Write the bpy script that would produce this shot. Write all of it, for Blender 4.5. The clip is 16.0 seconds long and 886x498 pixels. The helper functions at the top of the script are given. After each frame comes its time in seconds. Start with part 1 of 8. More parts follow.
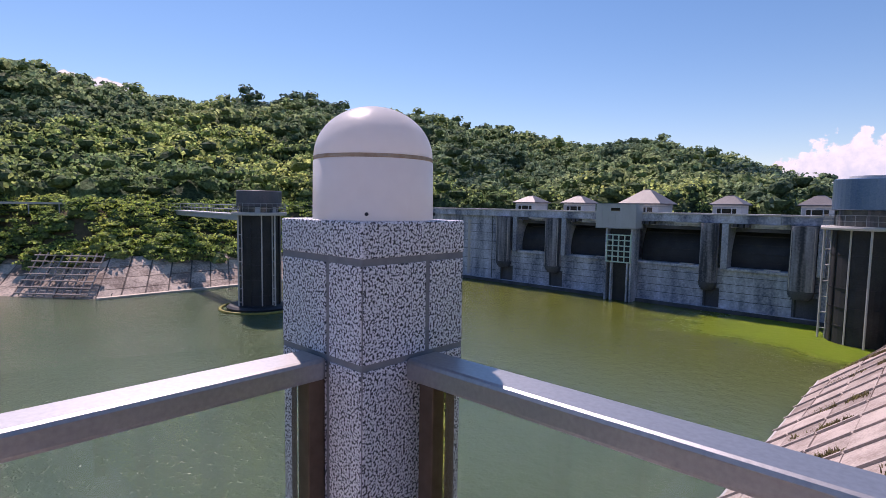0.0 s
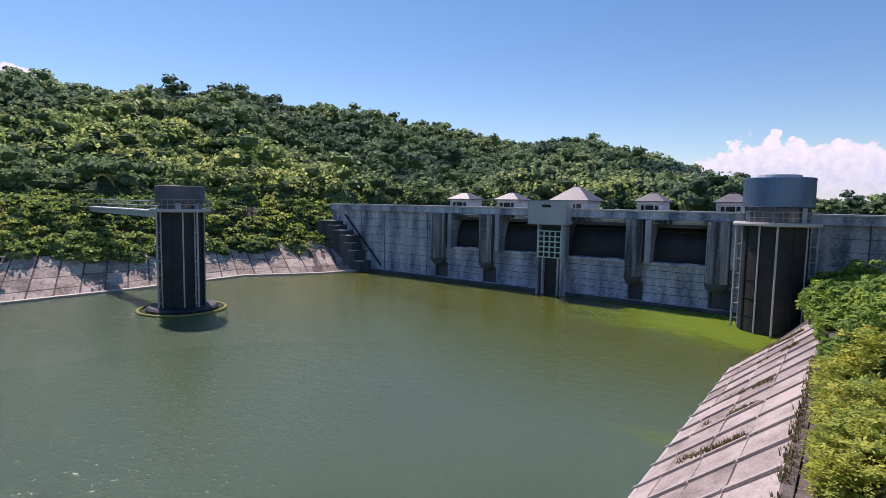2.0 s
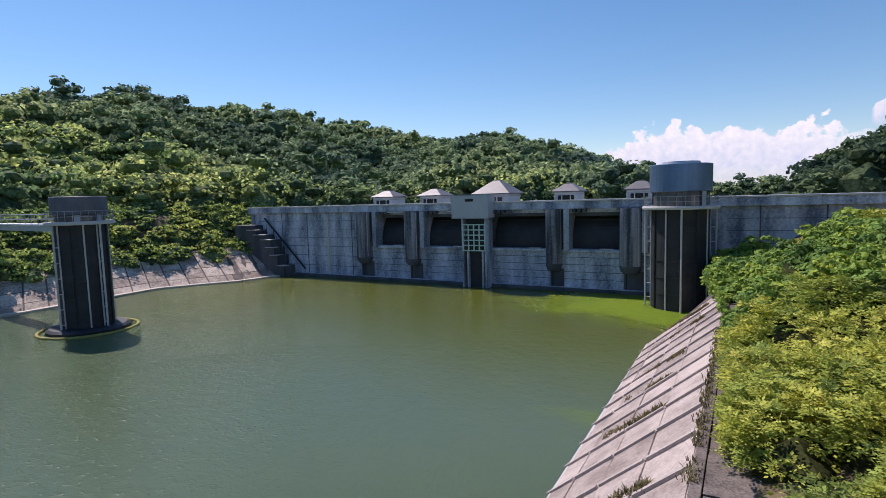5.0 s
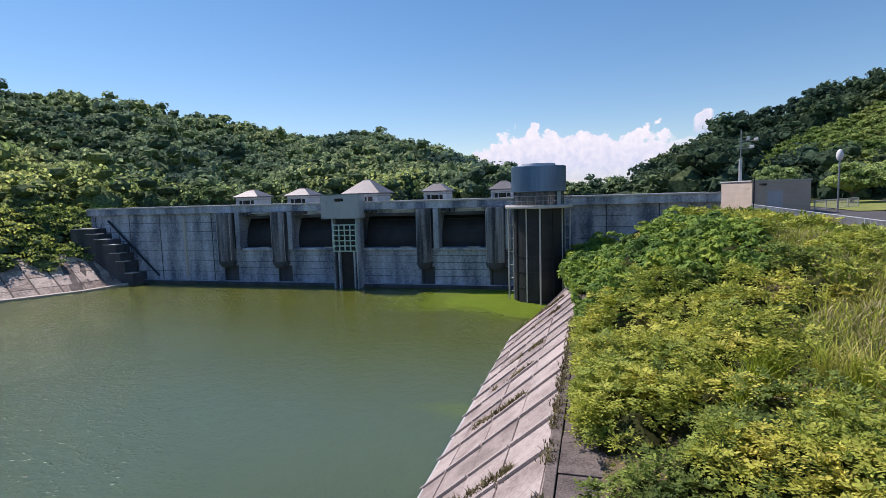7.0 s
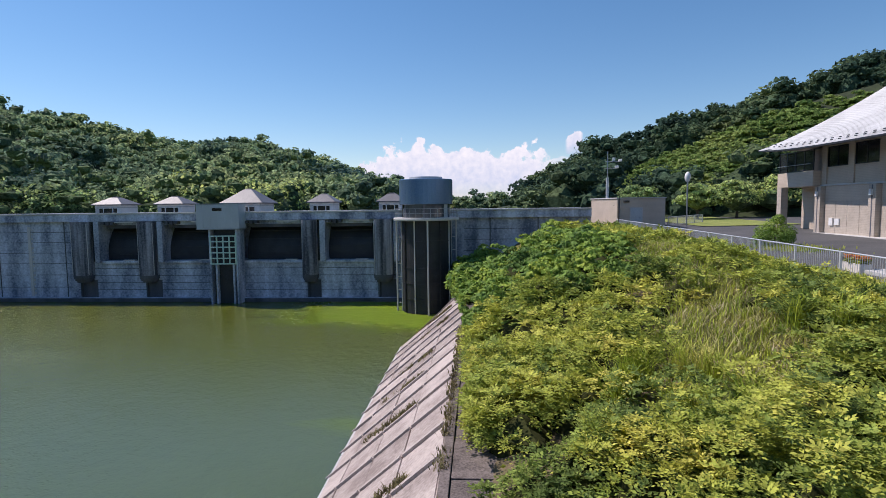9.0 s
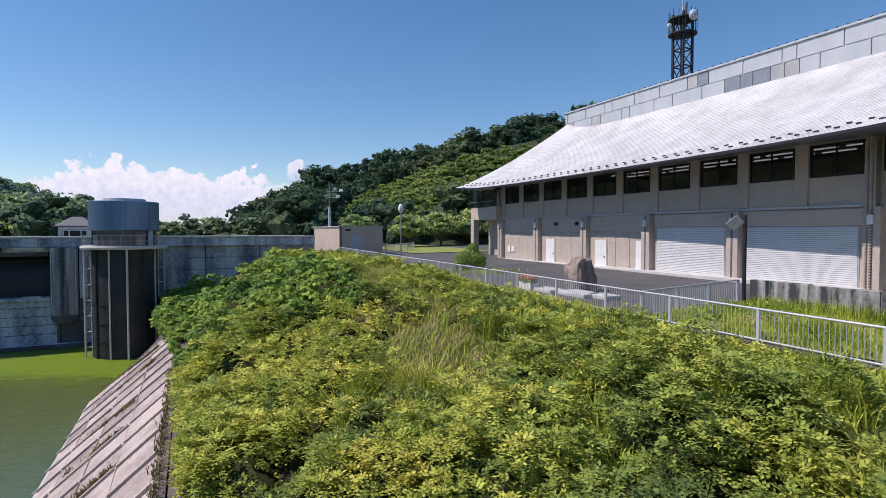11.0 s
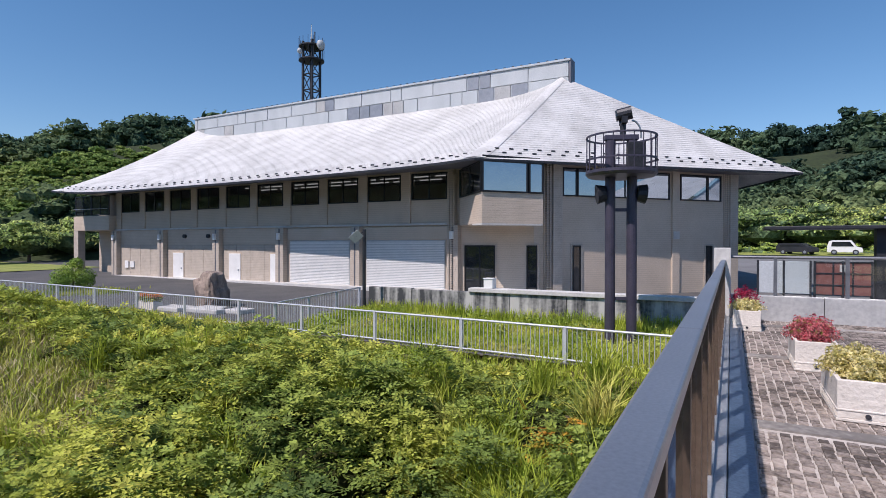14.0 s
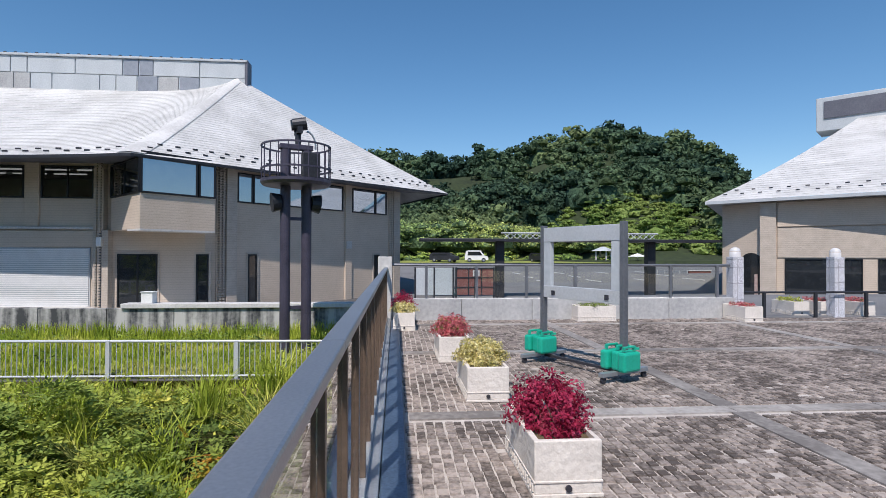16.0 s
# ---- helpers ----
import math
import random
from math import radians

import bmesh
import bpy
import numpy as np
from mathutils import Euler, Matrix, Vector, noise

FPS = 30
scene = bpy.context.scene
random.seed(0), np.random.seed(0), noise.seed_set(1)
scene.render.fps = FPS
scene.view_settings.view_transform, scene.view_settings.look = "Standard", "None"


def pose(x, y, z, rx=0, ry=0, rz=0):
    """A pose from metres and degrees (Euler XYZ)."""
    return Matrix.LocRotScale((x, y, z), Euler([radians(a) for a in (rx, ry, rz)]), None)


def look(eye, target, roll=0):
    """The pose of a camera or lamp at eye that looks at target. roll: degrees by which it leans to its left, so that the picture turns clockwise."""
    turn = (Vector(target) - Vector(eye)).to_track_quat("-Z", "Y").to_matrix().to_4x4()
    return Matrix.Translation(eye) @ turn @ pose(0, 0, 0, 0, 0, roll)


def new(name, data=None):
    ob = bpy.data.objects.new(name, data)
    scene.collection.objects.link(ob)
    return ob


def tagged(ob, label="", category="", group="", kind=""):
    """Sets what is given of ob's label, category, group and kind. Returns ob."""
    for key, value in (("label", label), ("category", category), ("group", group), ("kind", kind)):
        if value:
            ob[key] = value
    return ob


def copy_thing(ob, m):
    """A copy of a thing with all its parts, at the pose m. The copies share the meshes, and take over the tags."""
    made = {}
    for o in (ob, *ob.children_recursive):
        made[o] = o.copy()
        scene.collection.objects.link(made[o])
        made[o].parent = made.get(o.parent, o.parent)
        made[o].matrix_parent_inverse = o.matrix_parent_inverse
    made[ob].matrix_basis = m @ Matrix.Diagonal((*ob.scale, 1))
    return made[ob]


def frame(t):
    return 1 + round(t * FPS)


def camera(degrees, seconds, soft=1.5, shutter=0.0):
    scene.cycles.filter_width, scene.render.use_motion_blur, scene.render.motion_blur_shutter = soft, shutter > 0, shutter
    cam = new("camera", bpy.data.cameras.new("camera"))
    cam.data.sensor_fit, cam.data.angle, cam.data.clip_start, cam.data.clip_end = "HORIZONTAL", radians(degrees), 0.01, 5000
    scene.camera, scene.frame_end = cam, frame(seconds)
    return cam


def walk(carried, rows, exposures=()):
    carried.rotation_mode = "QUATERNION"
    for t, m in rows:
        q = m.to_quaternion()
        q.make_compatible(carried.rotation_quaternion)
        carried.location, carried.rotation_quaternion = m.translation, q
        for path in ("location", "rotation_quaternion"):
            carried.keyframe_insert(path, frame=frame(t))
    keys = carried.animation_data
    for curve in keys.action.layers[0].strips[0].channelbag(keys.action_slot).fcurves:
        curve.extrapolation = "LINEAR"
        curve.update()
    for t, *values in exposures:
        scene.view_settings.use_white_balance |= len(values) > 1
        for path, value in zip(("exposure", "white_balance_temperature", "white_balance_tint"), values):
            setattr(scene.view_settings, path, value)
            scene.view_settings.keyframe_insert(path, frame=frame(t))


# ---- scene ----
cam = camera(78.5, 16.0, 0.85)

PATH = [
    (0, (0.851, -0.694, 1.431), (-0.52, 0.753, 1.268), 0.9),
    (0.3, (0.966, -0.508, 1.42), (-0.343, 0.995, 1.245), 1.2),
    (0.5, (1.023, -0.378, 1.413), (-0.254, 1.15, 1.234), 1.2),
    (1, (1.057, -0.157, 1.42), (-0.175, 1.409, 1.235), 1.0),
    (1.2, (1.024, -0.103, 1.429), (-0.196, 1.471, 1.241), 1.1),
    (1.5, (1.04, -0.076, 1.437), (-0.171, 1.504, 1.253), 1.1),
    (2, (1.004, -0.062, 1.412), (-0.195, 1.53, 1.241), 1.0),
    (2.5, (1.037, -0.086, 1.428), (-0.153, 1.515, 1.282), 0.6),
    (3, (1.037, -0.079, 1.418), (-0.152, 1.524, 1.28), 0.3),
    (3.5, (0.993, -0.049, 1.389), (-0.19, 1.558, 1.25), -0.2),
    (6, (1.105, -0.038, 1.432), (0.384, 1.816, 1.225), -1.7),
    (6.5, (1.142, -0.024, 1.439), (0.539, 1.872, 1.235), -1.6),
    (7, (1.23, -0.016, 1.502), (0.688, 1.899, 1.302), -1.7),
    (7.5, (1.154, -0.092, 1.441), (0.665, 1.838, 1.249), -1.4),
    (8, (1.122, -0.137, 1.434), (0.718, 1.813, 1.251), -1.1),
    (10.5, (0.996, 0.019, 1.446), (1.551, 1.937, 1.344), -0.1),
    (11, (1.009, -0.014, 1.469), (1.852, 1.799, 1.402), -0.0),
    (11.5, (1.015, -0.02, 1.481), (2.114, 1.651, 1.432), 0.0),
    (12, (1.067, 0.006, 1.469), (2.378, 1.517, 1.435), 0.2),
    (12.5, (1.072, -0.059, 1.452), (2.554, 1.284, 1.431), 0.2),
    (13, (1.061, -0.061, 1.439), (2.648, 1.157, 1.423), 0.1),
    (13.5, (1.078, -0.075, 1.432), (2.748, 1.025, 1.417), 0.0),
    (14, (1.071, -0.116, 1.431), (2.837, 0.822, 1.415), 0.1),
    (14.5, (1.125, -0.145, 1.422), (2.979, 0.606, 1.404), 0.0),
    (15, (1.173, -0.151, 1.424), (3.11, 0.347, 1.411), -0.1),
    (15.5, (1.204, -0.163, 1.425), (3.196, 0.014, 1.424), 0.0),
    (16, (1.288, -0.194, 1.43), (3.28, -0.368, 1.45), 0.2),
]
walk(cam, [(t, look(eye, target, roll)) for t, eye, target, roll in PATH], exposures=[(0, 0.17, 6940, 37), (0.5, 0.04, 6860, 34), (1.5, 0.1, 6710, 30), (4, 0.11, 6600, 26), (10, 0.08, 6530, 22), (13, 0.09, 6480, 24), (16, 0.11, 6480, 16)])

# ---- light: one sun high over the lake's far shore, clear summer sky ----
SUN_AZ, SUN_EL = radians(-70), radians(54.5)
to_sun = Vector((math.sin(SUN_AZ) * math.cos(SUN_EL), math.cos(SUN_AZ) * math.cos(SUN_EL), math.sin(SUN_EL)))
world = bpy.data.worlds.new("sky")
scene.world = world
world.use_nodes = True
wn = world.node_tree
sky = wn.nodes.new("ShaderNodeTexSky")
sky.sky_type, sky.sun_disc = "NISHITA", False
sky.sun_elevation, sky.sun_rotation = SUN_EL, SUN_AZ
sky.air_density, sky.dust_density, sky.ozone_density = 1.0, 0.1, 3.0
rich = wn.nodes.new("ShaderNodeHueSaturation")
rich.inputs["Saturation"].default_value = 1.21
rich.inputs["Hue"].default_value = 0.4935
wn.links.new(sky.outputs[0], rich.inputs["Color"])
wn.links.new(rich.outputs[0], wn.nodes["Background"].inputs[0])
wn.nodes["Background"].inputs[1].default_value = 0.115
sun = new("sun", bpy.data.lights.new("sun", "SUN"))
sun.data.energy, sun.data.angle, sun.data.color = 4.4, radians(0.5), (1.0, 0.955, 0.88)
sun.matrix_world = look(to_sun * 100, (0, 0, 0))

# ---- mesh helpers ----
RNG = np.random.default_rng(7)


def thing(name, label, category, group="", kind="", at=(0, 0, 0), turn=0.0):
    ob = new(name)
    ob.empty_display_size = 0.2
    ob.matrix_basis = pose(*at, 0, 0, turn)
    return tagged(ob, label, category, group, kind)


def finish(name, bm, material, smooth=False):
    me = bpy.data.meshes.new(name)
    bm.to_mesh(me)
    bm.free()
    if material:
        me.materials.append(material)
    if smooth:
        me.polygons.foreach_set("use_smooth", [True] * len(me.polygons))
    return me


def part(name, bm, material, parent=None, label="", smooth=False):
    ob = new(name, finish(name, bm, material, smooth))
    if parent:
        ob.parent = parent
    return tagged(ob, label) if label else ob


def solid(name, bm, material, label, category, group="", kind="", smooth=False):
    return tagged(part(name, bm, material, smooth=smooth), label, category, group, kind)


def box(bm, x0, x1, y0, y1, z0, z1, bevel=0.0, m=None):
    mat = Matrix.LocRotScale(((x0 + x1) / 2, (y0 + y1) / 2, (z0 + z1) / 2), None, (abs(x1 - x0), abs(y1 - y0), abs(z1 - z0)))
    made = bmesh.ops.create_cube(bm, size=1.0, matrix=(m @ mat) if m else mat)
    if bevel:
        edges = list({e for v in made["verts"] for e in v.link_edges})
        bmesh.ops.bevel(bm, geom=edges, offset=bevel, segments=2, profile=0.5, affect="EDGES")
    return bm


def one_box(*a, **k):
    return box(bmesh.new(), *a, **k)


def rod(bm, p, q, r, seg=8, r2=None):
    p, q = Vector(p), Vector(q)
    d = q - p
    m = Matrix.Translation((p + q) / 2) @ d.to_track_quat("Z", "Y").to_matrix().to_4x4()
    bmesh.ops.create_cone(bm, cap_ends=True, segments=seg, radius1=r, radius2=r if r2 is None else r2, depth=d.length, matrix=m)
    return bm


def lathe(bm, profile, seg=32, at=(0, 0, 0), a0=0.0, a1=360.0):
    full = abs(a1 - a0) >= 359.9
    n = seg if full else seg + 1
    rings = []
    for r, z in profile:
        rings.append([bm.verts.new((at[0] + r * math.cos(radians(a0) + radians(a1 - a0) * i / seg),
                                    at[1] + r * math.sin(radians(a0) + radians(a1 - a0) * i / seg), at[2] + z)) for i in range(n)])
    for a, b in zip(rings, rings[1:]):
        for i in range(seg):
            j = (i + 1) % n
            bm.faces.new((a[i], a[j], b[j], b[i]))
    return bm


def prism(bm, pts, z0, z1):
    """A closed upright prism over a plan outline, counter-clockwise."""
    low = [bm.verts.new((x, y, z0)) for x, y in pts]
    top = [bm.verts.new((x, y, z1)) for x, y in pts]
    bm.faces.new(top)
    bm.faces.new(low[::-1])
    for i in range(len(pts)):
        j = (i + 1) % len(pts)
        bm.faces.new((low[i], low[j], top[j], top[i]))
    return bm


def extrude_x(bm, outline, x0, x1):
    """A closed solid from an outline of (y, z) points, drawn from x0 to x1."""
    a = [bm.verts.new((x0, y, z)) for y, z in outline]
    b = [bm.verts.new((x1, y, z)) for y, z in outline]
    bm.faces.new(a)
    bm.faces.new(b[::-1])
    for i in range(len(a)):
        j = (i + 1) % len(a)
        bm.faces.new((a[j], a[i], b[i], b[j]))
    bmesh.ops.recalc_face_normals(bm, faces=bm.faces)
    return bm


def grid_mesh(name, X, Y, Z, material, smooth=True):
    """A sheet from three arrays of the same shape."""
    h, w = X.shape
    me = bpy.data.meshes.new(name)
    co = np.stack([X, Y, Z], -1).reshape(-1, 3).astype(np.float32)
    idx = np.arange(h * w).reshape(h, w)
    quads = np.stack([idx[:-1, :-1], idx[:-1, 1:], idx[1:, 1:], idx[1:, :-1]], -1).reshape(-1, 4)
    return arrays_mesh(me, co, quads, material, smooth)


def arrays_mesh(me, co, quads, material, smooth=False):
    k = quads.shape[1]
    me.vertices.add(len(co))
    me.vertices.foreach_set("co", co.ravel())
    me.loops.add(quads.size)
    me.loops.foreach_set("vertex_index", quads.astype(np.int32).ravel())
    me.polygons.add(len(quads))
    me.polygons.foreach_set("loop_start", np.arange(0, quads.size, k, dtype=np.int32))
    me.polygons.foreach_set("use_smooth", np.full(len(quads), smooth))
    me.update(calc_edges=True)
    if material:
        me.materials.append(material)
    return me


def vnoise(x, y, seed=0):
    """Smooth value noise in the plane, -1 to 1, for arrays."""
    xi, yi = np.floor(x).astype(np.int64), np.floor(y).astype(np.int64)
    fx, fy = x - xi, y - yi
    fx, fy = fx * fx * (3 - 2 * fx), fy * fy * (3 - 2 * fy)

    def h(a, b):
        n = (a * 374761393 + b * 668265263 + seed * 974711) & 0x7FFFFFFF
        n = ((n ^ (n >> 13)) * 1274126177) & 0x7FFFFFFF
        return ((n ^ (n >> 16)) & 0xFFFF) / 32767.5 - 1

    return (h(xi, yi) * (1 - fx) + h(xi + 1, yi) * fx) * (1 - fy) + (h(xi, yi + 1) * (1 - fx) + h(xi + 1, yi + 1) * fx) * fy


def fbm(x, y, seed=0, octaves=4):
    return sum(vnoise(x * 2**o, y * 2**o, seed + o) / 2**o for o in range(octaves))


# ---- materials ----
def ramp_node(nt, stops):
    r = nt.nodes.new("ShaderNodeValToRGB")
    els = r.color_ramp.elements
    while len(els) < len(stops):
        els.new(0.5)
    for e, (p, c) in zip(els, stops):
        e.position, e.color = p, (*c, 1) if len(c) == 3 else c
    return r


def surface(name, dark, light, rough=0.7, metal=0.0, scale=3.0, fine=40.0, bump=0.2, bump_scale=None, spec=0.5, streak=0.0, mottled=0.5, per_object=0.0, ends=(0.32, 0.68), courses=0.0):
    """A surface that varies between two colours at two scales, with fine relief; streak stretches the stains downward."""
    m = bpy.data.materials.new(name)
    m.use_nodes = True
    nt = m.node_tree
    b = nt.nodes["Principled BSDF"]
    geo = nt.nodes.new("ShaderNodeNewGeometry")
    mp = nt.nodes.new("ShaderNodeMapping")
    nt.links.new(geo.outputs["Position"], mp.inputs[0])
    if streak:
        mp.inputs["Scale"].default_value = (1, 1, streak)
    n1, n2 = nt.nodes.new("ShaderNodeTexNoise"), nt.nodes.new("ShaderNodeTexNoise")
    n1.inputs["Scale"].default_value, n2.inputs["Scale"].default_value = scale, fine
    n1.inputs["Detail"].default_value, n2.inputs["Detail"].default_value = 6, 3
    nt.links.new(mp.outputs[0], n1.inputs["Vector"])
    nt.links.new(geo.outputs["Position"], n2.inputs["Vector"])
    mix = nt.nodes.new("ShaderNodeMath")
    mix.operation = "MULTIPLY_ADD"
    nt.links.new(n2.outputs["Fac"], mix.inputs[0])
    mix.inputs[1].default_value = 1 - mottled
    sc = nt.nodes.new("ShaderNodeMath")
    sc.operation = "MULTIPLY"
    nt.links.new(n1.outputs["Fac"], sc.inputs[0])
    sc.inputs[1].default_value = mottled
    nt.links.new(sc.outputs[0], mix.inputs[2])
    last = mix
    if per_object:
        info = nt.nodes.new("ShaderNodeObjectInfo")
        add = nt.nodes.new("ShaderNodeMath")
        add.operation = "MULTIPLY_ADD"
        nt.links.new(info.outputs["Random"], add.inputs[0])
        add.inputs[1].default_value = per_object
        nt.links.new(mix.outputs[0], add.inputs[2])
        last = nt.nodes.new("ShaderNodeMath")
        last.operation = "SUBTRACT"
        nt.links.new(add.outputs[0], last.inputs[0])
        last.inputs[1].default_value = per_object / 2
    r = ramp_node(nt, [(ends[0], dark), (ends[1], light)])
    nt.links.new(last.outputs[0], r.inputs[0])
    nt.links.new(r.outputs[0], b.inputs["Base Color"])
    if courses:
        # thin sunk joints between courses of narrow tile
        sep, div, fr, jt, dk, tone = (nt.nodes.new("ShaderNode" + k) for k in ("SeparateXYZ", "Math", "Math", "Math", "Mix", "Math"))
        nt.links.new(geo.outputs["Position"], sep.inputs[0])
        div.operation, fr.operation, jt.operation, tone.operation = "DIVIDE", "FRACT", "LESS_THAN", "SUBTRACT"
        nt.links.new(sep.outputs[2], div.inputs[0])
        div.inputs[1].default_value = courses
        nt.links.new(div.outputs[0], fr.inputs[0])
        nt.links.new(fr.outputs[0], jt.inputs[0])
        jt.inputs[1].default_value = 0.2
        dk.data_type = "RGBA"
        dk.inputs["B"].default_value = (*(0.5 * v for v in dark), 1)
        sc2 = nt.nodes.new("ShaderNodeMath")
        sc2.operation = "MULTIPLY"
        nt.links.new(jt.outputs[0], sc2.inputs[0])
        sc2.inputs[1].default_value = 0.22
        nt.links.new(sc2.outputs[0], dk.inputs["Factor"])
        nt.links.new(r.outputs[0], dk.inputs["A"])
        nt.links.new(dk.outputs["Result"], b.inputs["Base Color"])
        nt.links.new(last.outputs[0], tone.inputs[0])
        nt.links.new(jt.outputs[0], tone.inputs[1])
        last = tone
    b.inputs["Roughness"].default_value, b.inputs["Metallic"].default_value = rough, metal
    b.inputs["Specular IOR Level"].default_value = spec
    if bump:
        bp = nt.nodes.new("ShaderNodeBump")
        bp.inputs["Strength"].default_value, bp.inputs["Distance"].default_value = bump, 0.02
        if bump_scale:
            n3 = nt.nodes.new("ShaderNodeTexNoise")
            n3.inputs["Scale"].default_value = bump_scale
            nt.links.new(geo.outputs["Position"], n3.inputs["Vector"])
            nt.links.new(n3.outputs["Fac"], bp.inputs["Height"])
        else:
            nt.links.new(last.outputs[0], bp.inputs["Height"])
        nt.links.new(bp.outputs[0], b.inputs["Normal"])
    return m


def foliage(name, dark, light, yellow, patch=0.15, through_light=0.4, vary=0.3, spec=0.12, grain=0.0):
    """Leaves: colour by patches of growth and leaf by leaf, some light shining through."""
    m = bpy.data.materials.new(name)
    m.use_nodes = True
    nt = m.node_tree
    b = nt.nodes["Principled BSDF"]
    geo = nt.nodes.new("ShaderNodeNewGeometry")
    n1 = nt.nodes.new("ShaderNodeTexNoise")
    n1.inputs["Scale"].default_value, n1.inputs["Detail"].default_value = patch, 4
    nt.links.new(geo.outputs["Position"], n1.inputs["Vector"])
    r1 = ramp_node(nt, [(0.36, dark), (0.54, light), (0.68, yellow)])
    nt.links.new(n1.outputs["Fac"], r1.inputs[0])
    hsv = nt.nodes.new("ShaderNodeHueSaturation")
    mr = nt.nodes.new("ShaderNodeMapRange")
    mr.inputs[3].default_value, mr.inputs[4].default_value = 1 - vary, 1 + vary
    nt.links.new(geo.outputs["Random Per Island"], mr.inputs[0])
    nt.links.new(mr.outputs[0], hsv.inputs["Value"])
    nt.links.new(r1.outputs[0], hsv.inputs["Color"])
    if grain:
        # leaves too small to pick apart: mottling and relief about as coarse as one spray
        n2, mr2, mul, bp = (nt.nodes.new("ShaderNode" + k) for k in ("TexNoise", "MapRange", "Math", "Bump"))
        n2.inputs["Scale"].default_value, n2.inputs["Detail"].default_value, n2.inputs["Roughness"].default_value = grain, 4, 0.7
        nt.links.new(geo.outputs["Position"], n2.inputs["Vector"])
        mr2.inputs[1].default_value, mr2.inputs[2].default_value, mr2.inputs[3].default_value, mr2.inputs[4].default_value = 0.35, 0.65, 0.45, 1.45
        nt.links.new(n2.outputs["Fac"], mr2.inputs[0])
        mul.operation = "MULTIPLY"
        nt.links.new(mr.outputs[0], mul.inputs[0])
        nt.links.new(mr2.outputs[0], mul.inputs[1])
        nt.links.new(mul.outputs[0], hsv.inputs["Value"])
        bp.inputs["Strength"].default_value, bp.inputs["Distance"].default_value = 0.8, 0.5 / grain
        nt.links.new(n2.outputs["Fac"], bp.inputs["Height"])
        nt.links.new(bp.outputs[0], b.inputs["Normal"])
    nt.links.new(hsv.outputs[0], b.inputs["Base Color"])
    b.inputs["Roughness"].default_value = 0.6
    b.inputs["Specular IOR Level"].default_value = spec
    tr = nt.nodes.new("ShaderNodeBsdfTranslucent")
    nt.links.new(hsv.outputs[0], tr.inputs["Color"])
    mx = nt.nodes.new("ShaderNodeMixShader")
    mx.inputs[0].default_value = through_light
    nt.links.new(b.outputs[0], mx.inputs[1])
    nt.links.new(tr.outputs[0], mx.inputs[2])
    nt.links.new(mx.outputs[0], nt.nodes["Material Output"].inputs[0])
    return m


def glass(name, tint=(0.9, 0.95, 0.95), rough=0.0):
    m = bpy.data.materials.new(name)
    m.use_nodes = True
    b = m.node_tree.nodes["Principled BSDF"]
    b.inputs["Base Color"].default_value = (*tint, 1)
    b.inputs["Roughness"].default_value, b.inputs["Transmission Weight"].default_value, b.inputs["IOR"].default_value = rough, 1.0, 1.45
    return m


def granite(name):
    """Grey granite with black and white grains about a centimetre across."""
    m = surface(name, (0.3, 0.3, 0.31), (0.62, 0.62, 0.63), 0.45, bump=0.0)
    nt = m.node_tree
    b = nt.nodes["Principled BSDF"]
    geo = nt.nodes.new("ShaderNodeNewGeometry")
    v = nt.nodes.new("ShaderNodeTexNoise")
    v.inputs["Scale"].default_value, v.inputs["Detail"].default_value = 215, 2.0
    nt.links.new(geo.outputs["Position"], v.inputs["Vector"])
    r = ramp_node(nt, [(0.4, (0.035, 0.035, 0.05)), (0.445, (0.17, 0.17, 0.21)), (0.475, (0.55, 0.56, 0.63)), (0.56, (0.86, 0.86, 0.9))])
    nt.links.new(v.outputs["Fac"], r.inputs[0])
    nt.links.new(r.outputs[0], b.inputs["Base Color"])
    return m


def opal(name):
    """White acrylic that lets light through."""
    m = surface(name, (0.82, 0.81, 0.81), (0.9, 0.89, 0.88), 0.3, bump=0.0, scale=2)
    nt = m.node_tree
    b = nt.nodes["Principled BSDF"]
    tr, mx = nt.nodes.new("ShaderNodeBsdfTranslucent"), nt.nodes.new("ShaderNodeMixShader")
    tr.inputs["Color"].default_value = (0.9, 0.88, 0.87, 1)
    mx.inputs[0].default_value = 0.42
    nt.links.new(b.outputs[0], mx.inputs[1])
    nt.links.new(tr.outputs[0], mx.inputs[2])
    nt.links.new(mx.outputs[0], nt.nodes["Material Output"].inputs[0])
    return m


